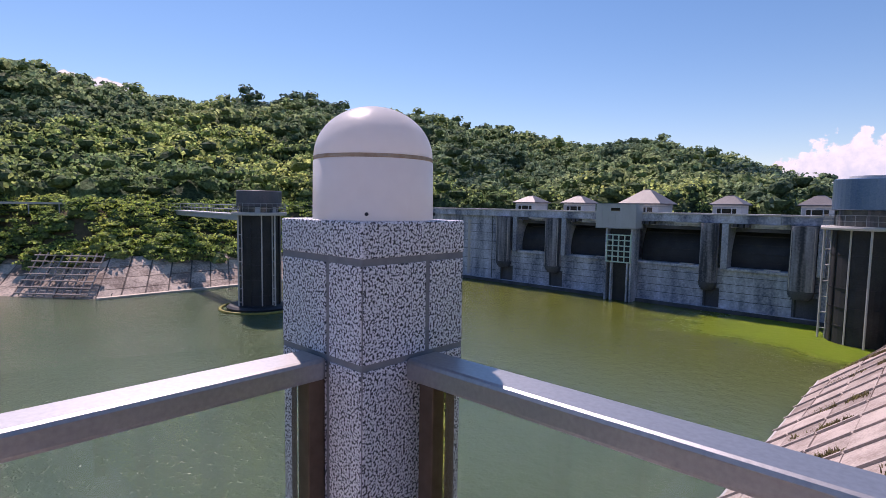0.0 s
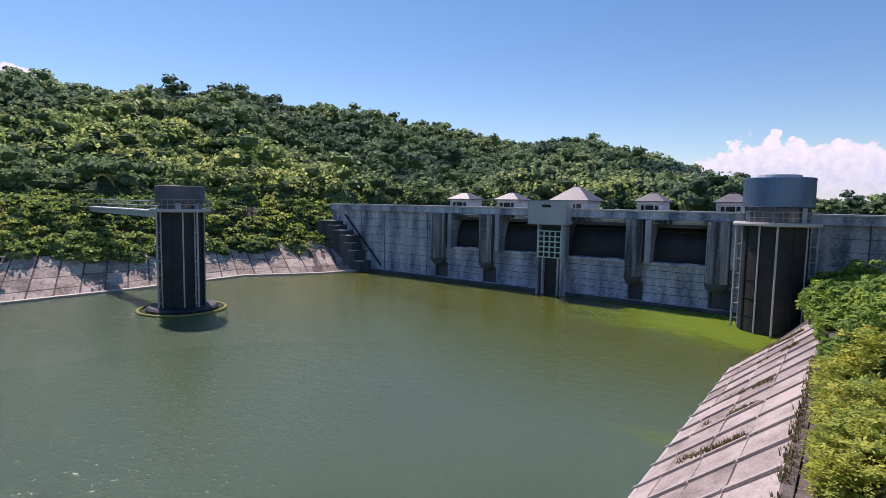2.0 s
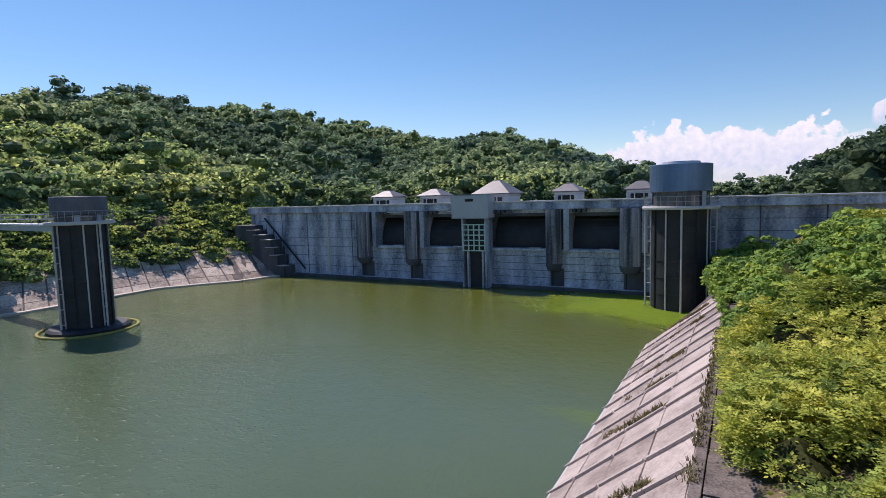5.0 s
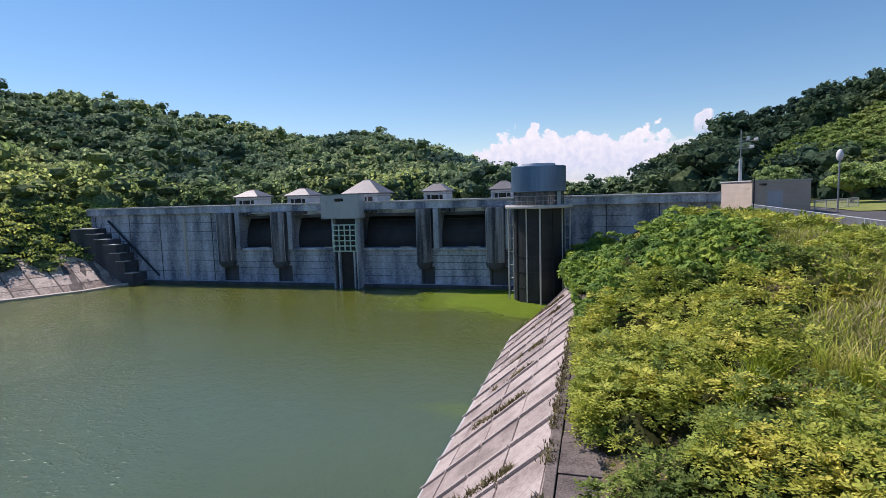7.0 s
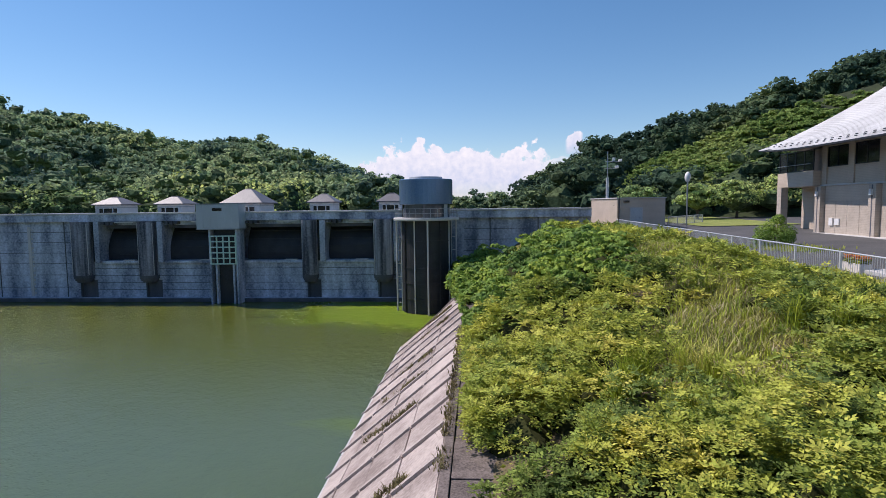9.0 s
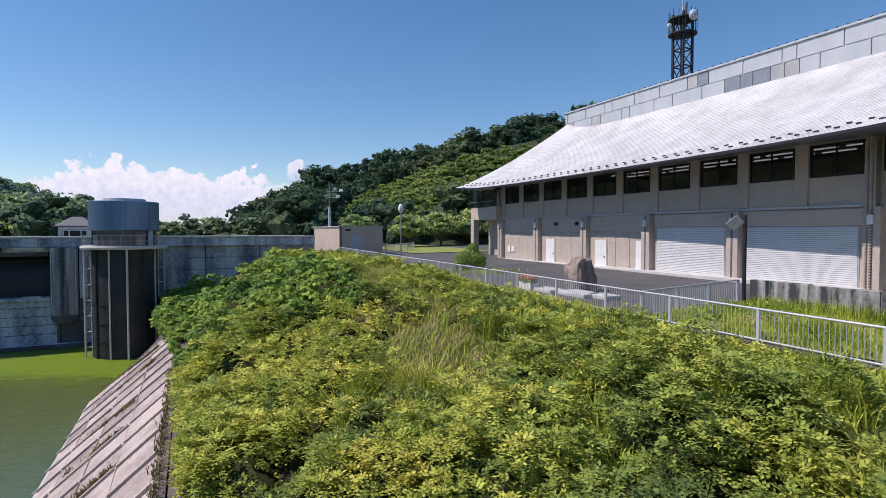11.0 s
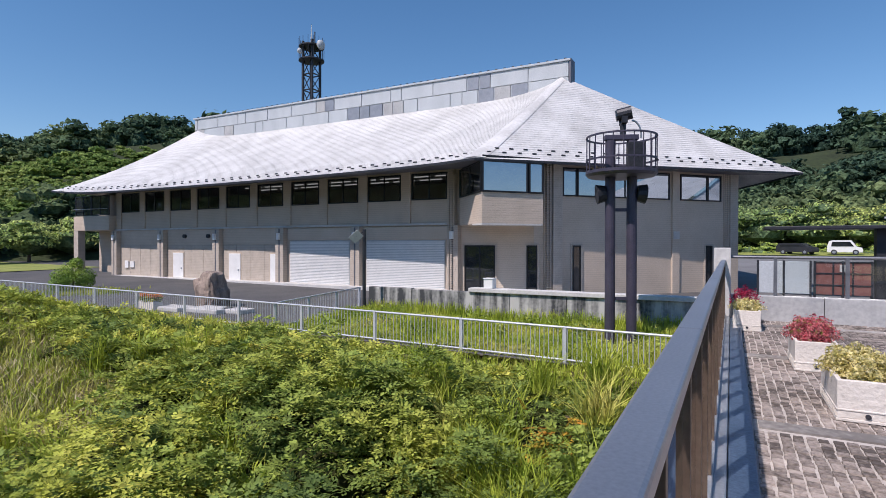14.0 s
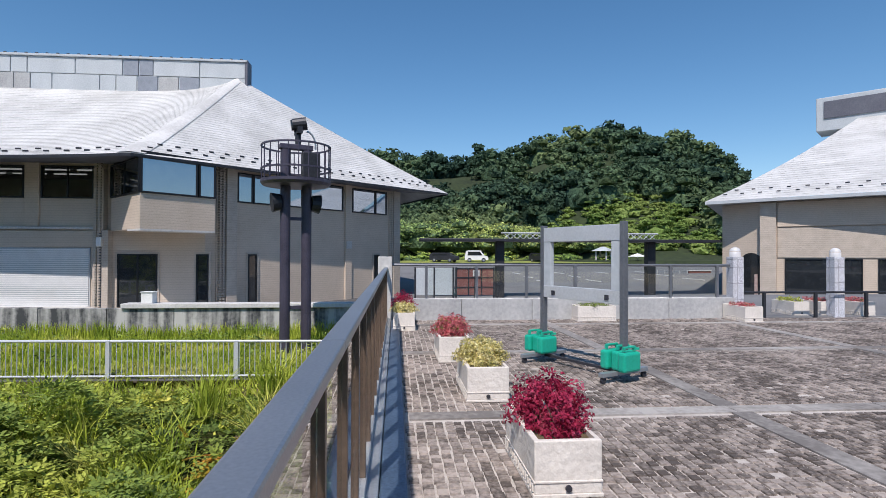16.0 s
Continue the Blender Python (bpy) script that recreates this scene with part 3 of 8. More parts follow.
def dam():
    d = thing("dam", "grey concrete gravity dam with gate piers, stained dark in shade", "dam", kind="structure")
    # body: solid flanks and the spillway block below the gates
    for name, x0, x1, y0, z0, z1 in (("flank", -65, -44.5, 0, ZW - 2, 0.02), ("flank", -7.6, 12.9, 0, ZW - 2, 0.02), ("spillway", -44.5, -7.6, 0, ZW - 2, -4.45), ("back_wall", -44.5, -7.6, 4.2, -4.45, 0.02)):
        part(name, one_box(x0, x1, DY + y0, DY + 6, z0, z1), M["concrete"], d)
    # deck over the bays, its soffit in shade
    part("deck", one_box(-44.5, -7.6, DY + 0.1, DY + 4.2, -0.42, 0.02), M["concrete"], d)
    # parapet with a pale coping along the crest
    for k in range(13):
        x0 = -65.2 + k * 6.01
        part("parapet", one_box(x0 + 0.012, x0 + 6.0, DY - 0.45, DY + 0.1, 0.02, 0.80, 0.02), M["concrete"], d)
        part("coping", one_box(x0 + 0.01, x0 + 6.0, DY - 0.55, DY + 0.17, 0.80, 0.97, 0.02), M["palecon"], d, "pale coping")
    part("parapet", one_box(-65.2, 12.9, DY + 5.6, DY + 6, 0.02, 0.95, 0.03), M["concrete"], d)
    part("roadway", one_box(-65.2, 12.9, DY + 0.1, DY + 5.6, 0.02, 0.1), M["lot"], d)
    # recessed pour joints on both flanks
    for z in (-1.15, -2.3, -3.5, -4.7, -6.0, -7.4):
        part("joint", one_box(-62.9, -44.6, DY - 0.012, DY + 0.02, z - 0.025, z + 0.025), M["damp_shade"], d)
        part("joint", one_box(-0.5, 12.8, DY - 0.012, DY + 0.02, z - 0.025, z + 0.025), M["damp_shade"], d)
    for x in (-58.6, -53.7, -45.7, 2.3, 7.4):
        part("joint", one_box(x - 0.06, x + 0.06, DY - 0.016, DY + 0.02, ZW, 0.0), M["damp_shade"], d)
    bm = bmesh.new()
    box(bm, -50.05, -49.72, DY - 0.12, DY + 0.1, -8.4, -0.5, 0.02)
    for k in range(15):
        box(bm, -49.72, -49.5, DY - 0.1, DY + 0.05, -8.2 + k * 0.52, -8.0 + k * 0.52)
    part("gauge_board", bm, M["palecon"], d, "pale water gauge board on the dam face")
    for z in (-5.3, -6.1, -6.9, -7.7):
        part("joint", one_box(-44.4, -7.7, DY - 0.01, DY + 0.02, z - 0.025, z + 0.025), M["damp_shade"], d)
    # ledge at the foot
    part("ledge", one_box(-61, -6.2, DY - 0.5, DY + 0.1, ZW - 1.5, ZW + 0.38, 0.05), M["damp_shade"], d, "dark wet ledge at the waterline")
    part("ledge_top", one_box(-61, -6.2, DY - 0.42, DY + 0.05, ZW + 0.382, ZW + 0.44, 0.01), M["concrete"], d)
    # gate piers: round-nosed fronts that end in the air, a slot and a slim rib on one side
    for x0, xn, x1 in ((-44.5, -42.35, -41.3), (-36.75, -34.75, -33.95), (-18.2, -16.55, -15.6), (-10.3, -8.2, -7.5)):
        w, c = (xn - x0) / 2, (x0 + xn) / 2
        seg = 12
        ring = [(c + w * math.cos(math.pi + math.pi * i / seg), DY - 0.5 - 0.6 * math.sin(math.pi * i / seg)) for i in range(seg + 1)]
        outline = ring + [(xn, DY + 4.3), (x0, DY + 4.3)]
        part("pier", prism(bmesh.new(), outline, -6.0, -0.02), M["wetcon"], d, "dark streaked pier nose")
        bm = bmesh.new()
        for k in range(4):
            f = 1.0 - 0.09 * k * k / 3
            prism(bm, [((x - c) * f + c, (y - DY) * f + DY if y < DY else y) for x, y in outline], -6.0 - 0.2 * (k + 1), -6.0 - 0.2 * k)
        part("corbel", bm, M["damp_shade"], d, "dark wet rounded corbel")
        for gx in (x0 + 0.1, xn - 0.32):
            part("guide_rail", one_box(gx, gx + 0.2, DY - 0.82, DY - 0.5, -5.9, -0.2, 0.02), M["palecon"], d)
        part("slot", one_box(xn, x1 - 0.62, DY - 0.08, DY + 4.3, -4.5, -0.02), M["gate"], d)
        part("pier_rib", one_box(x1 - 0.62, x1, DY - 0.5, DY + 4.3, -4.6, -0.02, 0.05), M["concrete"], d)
        # dark panel and rib below the nose paint in its shadowed hollow
        part("stain", one_box(x0 + 0.35, xn + 0.25, DY - 0.035, DY + 0.1, ZW + 0.4, -6.6), M["damp_shade"], d)
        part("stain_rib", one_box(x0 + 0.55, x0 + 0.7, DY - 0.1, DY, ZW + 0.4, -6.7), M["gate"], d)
    # bays: a curved radial gate right across, sill below, beams and lamps under the deck
    for x0, x1 in ((-41.3, -36.75), (-33.95, -27.9), (-24.9, -18.2), (-15.6, -10.3)):
        n = 14
        arc = [(DY + 1.0 + 1.45 * (i / n) ** 2 - 0.16 * math.sin(math.pi * i / n), -4.42 + 4.02 * i / n) for i in range(n + 1)]
        leaf = part("gate_leaf", extrude_x(bmesh.new(), arc + [(DY + 4.1, -0.42), (DY + 4.1, -4.42)], x0, x1), M["gate"], d, "dark steel radial gate")
        for i in range(2, n, 3):
            y, z = arc[i]
            part("stiffener", one_box(x0 + 0.02, x1 - 0.02, y - 0.05, y + 0.1, z - 0.05, z + 0.05), M["gate"], leaf)
        part("sill", one_box(x0, x1, DY - 0.3, DY + 1.25, -4.72, -4.42, 0.04), M["concrete"], d)
        part("debris", one_box(x1 - 2.1, x1 - 0.7, DY - 0.22, DY + 0.2, -4.42, -4.3, 0.05), M["palecon"], d, "pale driftwood left on the sill")
        part("beam", one_box(x0 + 0.5, x1 - 0.2, DY + 0.12, DY + 0.5, -0.78, -0.42, 0.03), M["damp_shade"], d)
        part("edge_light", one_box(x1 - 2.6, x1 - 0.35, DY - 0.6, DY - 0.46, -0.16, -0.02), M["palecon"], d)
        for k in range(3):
            part("bracket", one_box(x0 + 0.35 + k * 0.55, x0 + 0.75 + k * 0.55, DY - 0.62, DY + 0.1, -0.34 - 0.06 * (k % 2), -0.02, 0.03), M["damp_shade"], d)
    # stepped toe wall on the far bank, blocks painted shade-dark, each with a pale tread
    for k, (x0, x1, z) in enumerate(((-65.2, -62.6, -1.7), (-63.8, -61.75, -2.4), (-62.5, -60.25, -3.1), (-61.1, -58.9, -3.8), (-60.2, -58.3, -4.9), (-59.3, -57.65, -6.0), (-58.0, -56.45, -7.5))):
        part("buttress", one_box(x0 - 1.2, x1, DY - 2.1 - 0.03 * k, DY + 0.1, ZW - 1, z, 0.03), M["damp_shade"], d)
        part("tread", one_box(x0 + 0.25, x1 + 0.05, DY - 2.38, DY - 1.2, z + 0.002, z + 0.09, 0.02), M["palecon"], d)
        part("step_post", rod(bmesh.new(), (x1 - 0.1, DY - 1.4, z), (x1 - 0.1, DY - 1.4, z + 1.5), 0.04, 6), M["darksteel"], d)
    bm = bmesh.new()
    rod(bm, (-61.9, DY - 0.25, -0.7), (-54.2, DY - 0.25, -8.0), 0.13, 8)
    part("drain_pipe", bm, M["darksteel"], d, "dark slanting drain pipe")
    return d


dam()


def gate_house_box():
    g = thing("hoist_house", "pale grey panelled hoist house over a mint green grille", "hoist house")
    x0, x1, y0, y1 = -29.1, -24.4, DY - 2.1, DY - 0.3
    part("body", one_box(x0, x1, y0, y1, -0.84, 1.78, 0.03), M["greypanel"], g)
    for i in range(6):
        x = x0 + (x1 - x0) * i / 6
        part("cladding", one_box(x + 0.012, x + (x1 - x0) / 6 - 0.012, y0 - 0.02, y0 + 0.01, -0.82, 1.76), M["greypanel"], g)
    part("roof_trim", one_box(x0 - 0.05, x1 + 0.05, y0 - 0.06, y1 + 0.05, 1.785, 1.86), M["steel"], g)
    part("foot_trim", one_box(x0 - 0.03, x1 + 0.03, y0 - 0.04, y1, -0.92, -0.845), M["steel"], g)
    part("window", one_box(-27.3, -26.25, y0 - 0.05, y0 + 0.02, 1.06, 1.38), M["pane"], g)
    bm = bmesh.new()
    for i in range(5):
        x = -27.8 + i * 0.69
        box(bm, x, x + 0.12, y0 + 0.12, y0 + 0.24, -4.68, -1.6)
    for i in range(6):
        z = -4.68 + i * 0.6
        box(bm, -27.8, -24.92, y0 + 0.1, y0 + 0.22, z, z + 0.12)
    part("grille", bm, M["mint"], g, "mint green steel grille")
    part("side_panel", one_box(-24.98, -24.9, y0 + 0.1, DY - 0.35, -4.7, -1.35, 0.02), M["mint"], g)
    part("shaft", one_box(-27.6, -25.1, y0 + 0.75, DY + 0.1, ZW - 1, -0.9, 0.04), M["gate"], g)
    for x in (-28.0, -27.35, -25.45, -25.05):
        part("guide_rail", one_box(x, x + 0.2, y0 + 0.3, DY + 0.05, ZW - 0.5, -4.7 if -27.9 < x < -25.1 else -0.9, 0.02), M["concrete"], g)
    return g


gate_house_box()


def gate_hut(x, w, apex, wide_roof):
    y0, y1 = DY + 1.6, DY + 1.6 + w
    h = thing("gate_hut", "white hoist hut with a pale pyramid roof on the dam crest", "hut", "hoist huts on the dam crest", at=(x, (y0 + y1) / 2, 0))
    e = 1.95
    wide_roof = wide_roof * 0.95
    part("wall", one_box(-w / 2, w / 2, -w / 2, w / 2, 0.1, e, 0.03), M["white"], h)
    bm = bmesh.new()
    r = wide_roof / 2
    bm_pts = [bm.verts.new(p) for p in ((-r, -r, e), (r, -r, e), (r, r, e), (-r, r, e))]
    low = [bm.verts.new((v.co.x, v.co.y, e - 0.12)) for v in bm_pts]
    k = 0.42
    top = [bm.verts.new((sx * k, sy * k, apex - 0.05)) for sx, sy in ((-1, -1), (1, -1), (1, 1), (-1, 1))]
    bm.faces.new(top)
    bm.faces.new(low[::-1])
    for i in range(4):
        j = (i + 1) % 4
        bm.faces.new((low[i], low[j], bm_pts[j], bm_pts[i]))
        bm.faces.new((bm_pts[i], bm_pts[j], top[j], top[i]))
    part("roof", bm, M["hutroof"], h, "pale ribbed pyramid roof")
    part("roof_cap", one_box(-0.3, 0.3, -0.3, 0.3, apex - 0.07, apex + 0.05, 0.03), M["hutroof"], h)
    for px in ((-0.34, -0.2), (-0.16, 0.16), (0.2, 0.34)):
        part("window", one_box(w * px[0], w * px[1], -w / 2 - 0.02, -w / 2 + 0.03, 0.98, 1.48), M["pane"], h)
    part("door", one_box(-w * 0.48, -w * 0.36, -w / 2 - 0.02, -w / 2 + 0.03, 0.1, 1.6), M["greypanel"], h)
    part("band", one_box(-w / 2 - 0.03, w / 2 + 0.03, -w / 2 - 0.03, w / 2 + 0.03, 1.55, 1.62), M["greypanel"], h)
    return h


for hx, hw, ha, hr in ((-41.5, 3.1, 2.8, 3.9), (-34.15, 2.9, 2.8, 3.7), (-25.65, 4.2, 3.55, 5.2), (-16.5, 2.7, 2.83, 3.4), (-8.7, 2.6, 2.83, 3.3)):
    gate_hut(hx, hw, ha, hr)


def intake_tower(name, label, at, r, top0, top1, gal, cladding, tall_cap, group=""):
    """A round tower in the water: dark ribbed shaft, gallery with rail, glazed band, clad drum."""
    t = thing(name, label, "tower", group, at=(at[0], at[1], 0))
    bm = lathe(bmesh.new(), [(0, ZW - 2), (r, ZW - 2), (r, gal - 0.15), (0, gal - 0.15)], 40)
    part("shaft", bm, M["gate"], t, "dark steel screen shaft", smooth=False)
    bm = bmesh.new()
    for i in range(12):
        a = 2 * math.pi * i / 12 + 0.13
        bm = bmesh.new()
        rod(bm, (r * 1.02 * math.cos(a), r * 1.02 * math.sin(a), ZW - 1), (r * 1.02 * math.cos(a), r * 1.02 * math.sin(a), gal - 0.15), 0.07, 6)
        if i % 3 == 0:
            rod(bm, (r * 1.22 * math.cos(a), r * 1.22 * math.sin(a), ZW - 1), (r * 1.22 * math.cos(a), r * 1.22 * math.sin(a), gal - 0.15), 0.09, 6)
            for z in (-8.2, -6.9, -5.6, -4.3, -3.0, -1.7):
                rod(bm, (r * math.cos(a), r * math.sin(a), z), (r * 1.22 * math.cos(a), r * 1.22 * math.sin(a), z), 0.05, 5)
        part("guide_pipe", bm, M["darksteel"] if i % 3 == 1 else M["palecon"], t)
    bm = bmesh.new()
    for z in (-7.6, -6.1, -4.6, -2.0):
        bm = bmesh.new()
        lathe(bm, [(r + 0.0, z - 0.04), (r + 0.05, z - 0.04), (r + 0.05, z + 0.04), (r + 0.0, z + 0.04)], 40)
        part("hoop", bm, M["darksteel"], t)
    bm = lathe(bmesh.new(), [(0, gal - 0.15), (r * 1.32, gal - 0.15), (r * 1.34, gal), (r * 1.32, gal + 0.14), (0, gal + 0.14)], 40)
    part("gallery", bm, M["palecon"], t, "pale round gallery slab")
    bm = bmesh.new()
    for i in range(28):
        a = 2 * math.pi * i / 28
        rod(bm, (r * 1.27 * math.cos(a), r * 1.27 * math.sin(a), gal + 0.1), (r * 1.27 * math.cos(a), r * 1.27 * math.sin(a), gal + 1.0), 0.02, 5)
    for z in (gal + 0.55, gal + 1.0):
        lathe(bm, [(r * 1.27 - 0.02, z - 0.02), (r * 1.27 + 0.02, z - 0.02), (r * 1.27 + 0.02, z + 0.02), (r * 1.27 - 0.02, z + 0.02), (r * 1.27 - 0.02, z - 0.02)], 32)
    part("gallery_rail", bm, M["steel"], t)
    part("window_band", lathe(bmesh.new(), [(r * 0.95, gal + 0.14), (r * 0.95, top0)], 40), M["towerpane"], t)
    bm = bmesh.new()
    for i in range(7):
        a0 = 360 * i / 7 + 12
        bm = bmesh.new()
        lathe(bm, [(r * 0.9, gal + 0.14), (r * 1.0, gal + 0.14), (r * 1.0, top0), (r * 0.9, top0)], 3, a0=a0, a1=a0 + (4 if i % 3 else 13))
        part("mullion", bm, M["slate"] if i % 3 else M["greypanel"], t)
    d = lathe(bmesh.new(), [(0, top0), (r * 1.05, top0), (r * 1.08, top0 + 0.05), (r * 1.08, top1 - 0.05), (r * 1.05, top1), (0, top1)], 40)
    part("drum", d, cladding, t, "clad drum of the tower head")
    if tall_cap:
        part("cap", lathe(bmesh.new(), [(0, top1), (r * 0.68, top1), (r * 0.66, top1 + 0.24), (0, top1 + 0.26)], 32), M["greypanel"], t)
    return t


intake_tower("intake_tower", "dark round intake tower with a navy clad head at the dam", (-4.08, 53.3), 2.42, 1.5, 3.92, 0.1, M["navy"], True)
far_tower = intake_tower("intake_tower", "dark round intake tower with a slate head standing in the lake", (-48.8, 25.5), 1.95, 0.95, 2.5, 0.28, M["slate"], False)
bm = lathe(bmesh.new(), [(0, ZW - 1), (3.05, ZW - 1), (3.15, ZW + 0.25), (2.9, ZW + 0.42), (1.9, ZW + 0.45)], 40)
part("footing", bm, M["darksteel"], far_tower, "dark round footing")
bm = bmesh.new()
bmesh.ops.create_circle(bm, segments=8, radius=0.14, matrix=Matrix.Translation((3.75, 0, ZW + 0.05)) @ Matrix.Rotation(radians(90), 4, "X"))
bmesh.ops.spin(bm, geom=bm.edges[:], cent=(0, 0, ZW), axis=(0, 0, 1), angle=2 * math.pi, steps=40)
part("float_ring", bm, surface("float_boom", (0.16, 0.15, 0.03), (0.4, 0.36, 0.08), 0.7, scale=3, fine=20), far_tower, "yellow floating boom")


def tower_bridge():
    b = thing("footbridge", "pale steel footbridge from the wooded bank to the tower", "footbridge")
    p, q = Vector((-50.7, 25.5, 0.0)), Vector((-78.0, 28.5, -0.22))
    d = (q - p).normalized()
    ang = math.degrees(math.atan2(d.y, d.x))
    L = (q - p).length
    m = pose(p.x, p.y, p.z, 0, 0, ang)
    part("girder", one_box(0, L, -0.62, 0.62, -0.5, 0.02, 0.03, m=m), M["greypanel"], b, "grey steel girder")
    part("deck", one_box(0, L, -0.74, 0.74, 0.022, 0.16, 0.02, m=m), M["white"], b)
    bm = bmesh.new()
    for s in (-0.65, 0.65):
        for i in range(18):
            rod(bm, m @ Vector((L * i / 17, s, 0.15)), m @ Vector((L * i / 17, s, 1.05)), 0.025, 5)
        for z in (0.6, 1.05):
            rod(bm, m @ Vector((0, s, z)), m @ Vector((L, s, z)), 0.03, 5)
    part("railing", bm, M["steel"], b)


tower_bridge()

# ---- slopes of concrete slabs along the water ----
def slab_slope(name, label, foot, top, rows, n_cols, proud=1.0, rib=0.045, slab="slab", bed="rib", bars=False):
    """Sloped revetment between two plan lines of equal length (x, y, z points): slabs on a bed, with raised cross bars or sunk joints."""
    s = thing(name, label, "revetment", kind="structure")
    foot, top = [Vector(p) for p in foot], [Vector(p) for p in top]

    def along(line, t):
        lens = [(b - a).length for a, b in zip(line, line[1:])]
        d = t * sum(lens)
        for (a, b), l in zip(zip(line, line[1:]), lens):
            if d <= l + 1e-6:
                return a.lerp(b, d / l)
            d -= l
        return line[-1]

    def at(t, v):
        return along(foot, t).lerp(along(top, t), v)

    def plate(q, low, high, nm, mat):
        nrm = (q[1] - q[0]).cross(q[3] - q[0]).normalized()
        if nrm.z < 0:
            nrm, q = -nrm, q[::-1]
        bm = bmesh.new()
        mid = sum(q, Vector()) / 4
        up = [bm.verts.new(mid + (p - mid) * 0.992 + nrm * high) for p in q]
        lo = [bm.verts.new(p - nrm * low) for p in q]
        bm.faces.new(up)
        for i in range(4):
            j = (i + 1) % 4
            bm.faces.new((lo[i], lo[j], up[j], up[i]))
        part(nm, bm, M[mat], s)

    bm = bmesh.new()
    steps = 40
    a = [bm.verts.new(along(foot, i / steps)) for i in range(steps + 1)]
    b = [bm.verts.new(along(top, i / steps)) for i in range(steps + 1)]
    for i in range(steps):
        bm.faces.new((a[i], a[i + 1], b[i + 1], b[i]))
    bmesh.ops.recalc_face_normals(bm, faces=bm.faces)
    part("bed", bm, M[bed], s)
    rs_ = random.Random(n_cols)
    for c in range(n_cols):
        for r in range(rows):
            t0, t1 = (c + rib) / n_cols, (c + 1 - rib) / n_cols
            v0, v1 = (r + rib * 0.6) / rows, (r + 1 - rib * 0.6) / rows
            w = [rs_.uniform(-0.004, 0.004) for _ in range(4)]
            q = [at(t, v) for t, v in ((t0, v0 + w[0]), (t1, v0 + w[1]), (t1, v1 + w[2]), (t0, v1 + w[3]))]
            plate(q, 0.03, (0.05 + 0.014 * math.sin(c * 7.1 + r * 3.3)) * proud, "slab", slab)
        if bars and c:
            k = 0.075 / ((foot[-1] - foot[0]).length / n_cols) / n_cols
            for r in range(rows):
                q = [at(t, v) for t, v in ((c / n_cols - k, (r + 0.03) / rows), (c / n_cols + k, (r + 0.03) / rows), (c / n_cols + k, (r + 0.97) / rows), (c / n_cols - k, (r + 0.97) / rows))]
                plate(q, 0.02, 0.13, "bar", bed)
    return s


slab_slope("near_revetment", "sun-bleached concrete slab slope with cross bars going down to the water", [(-5.15, -6.0, ZW - 0.4), (-5.15, 39.0, ZW - 0.4)],
           [(0.1, -6.0, -5.0), (0.1, 39.0, -5.0)], 4, 21, 0.9, 0.02, bars=True)
slab_slope("near_revetment_end", "concrete slab slope closing in towards the dam", [(-5.15, 39.0, ZW - 0.4), (-1.2, 54.0, ZW - 0.4)],
           [(0.1, 39.0, -5.0), (0.5, 57.5, -5.0)], 4, 8, 0.9, 0.02, bars=True)
toe = thing("slope_toe", "pale concrete toe beam at the waterline", "kerb", kind="structure")
for i in range(18):
    part("beam", one_box(-4.76, -4.62, -6 + i * 2.5, -3.53 + i * 2.5, ZW - 0.6, ZW + 0.05, 0.02), M["palecon"], toe)
# dark channel beam and stained walk of slabs along its top
walk_path = thing("lake_walk", "stained concrete walk slabs along the top of the slope", "walkway", kind="structure")
part("kerb_beam", one_box(0.1, 0.36, -6, 55, -5.4, -4.93, 0.02), M["walkslab"], walk_path)
for i in range(30):
    part("slab", one_box(0.38, 1.5, -6 + i * 2.02, -4.02 + i * 2.02, -5.3, -4.99 + 0.015 * math.sin(i * 2.3), 0.01), M["walkslab"], walk_path)

FAR_FOOT = [(-75, 6, ZW - 0.3), (-63.4, 15, ZW - 0.3), (-63.2, 27, ZW - 0.3), (-64.2, 42, ZW - 0.3), (-58.8, 50.5, ZW - 0.3), (-57.6, 56.2, ZW - 0.3)]
FAR_TOP = [(-81, 10.5, -5.2), (-69.2, 18, -5.2), (-69.4, 30, -5.2), (-70.4, 45, -5.1), (-66.5, 54, -4.9), (-64.2, 58.2, -4.3)]
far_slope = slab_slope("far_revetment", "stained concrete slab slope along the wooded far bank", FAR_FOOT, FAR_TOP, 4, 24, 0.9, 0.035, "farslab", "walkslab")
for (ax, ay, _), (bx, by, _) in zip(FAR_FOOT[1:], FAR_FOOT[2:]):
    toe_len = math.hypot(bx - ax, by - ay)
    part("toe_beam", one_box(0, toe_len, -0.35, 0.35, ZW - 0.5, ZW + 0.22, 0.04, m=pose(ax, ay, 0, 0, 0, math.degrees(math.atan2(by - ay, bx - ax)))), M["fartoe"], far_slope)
stair = thing("shore_stair", "weathered concrete frame stair on the far bank", "stair")
for i in range(9):
    part("beam", rod(bmesh.new(), (-70.5 + i * 0.75, 9.6 + i * 0.6, ZW + 0.2), (-73.5 + i * 0.75, 12.2 + i * 0.6, ZW + 4.4), 0.08, 5), M["rib"], stair)
for i in range(7):
    part("tread", rod(bmesh.new(), (-71 - i * 0.45, 9.3 + i * 0.4, ZW + 0.4 + i * 0.62), (-64.5 - i * 0.45, 14.5 + i * 0.4, ZW + 0.4 + i * 0.62), 0.08, 5), M["rib"], stair)
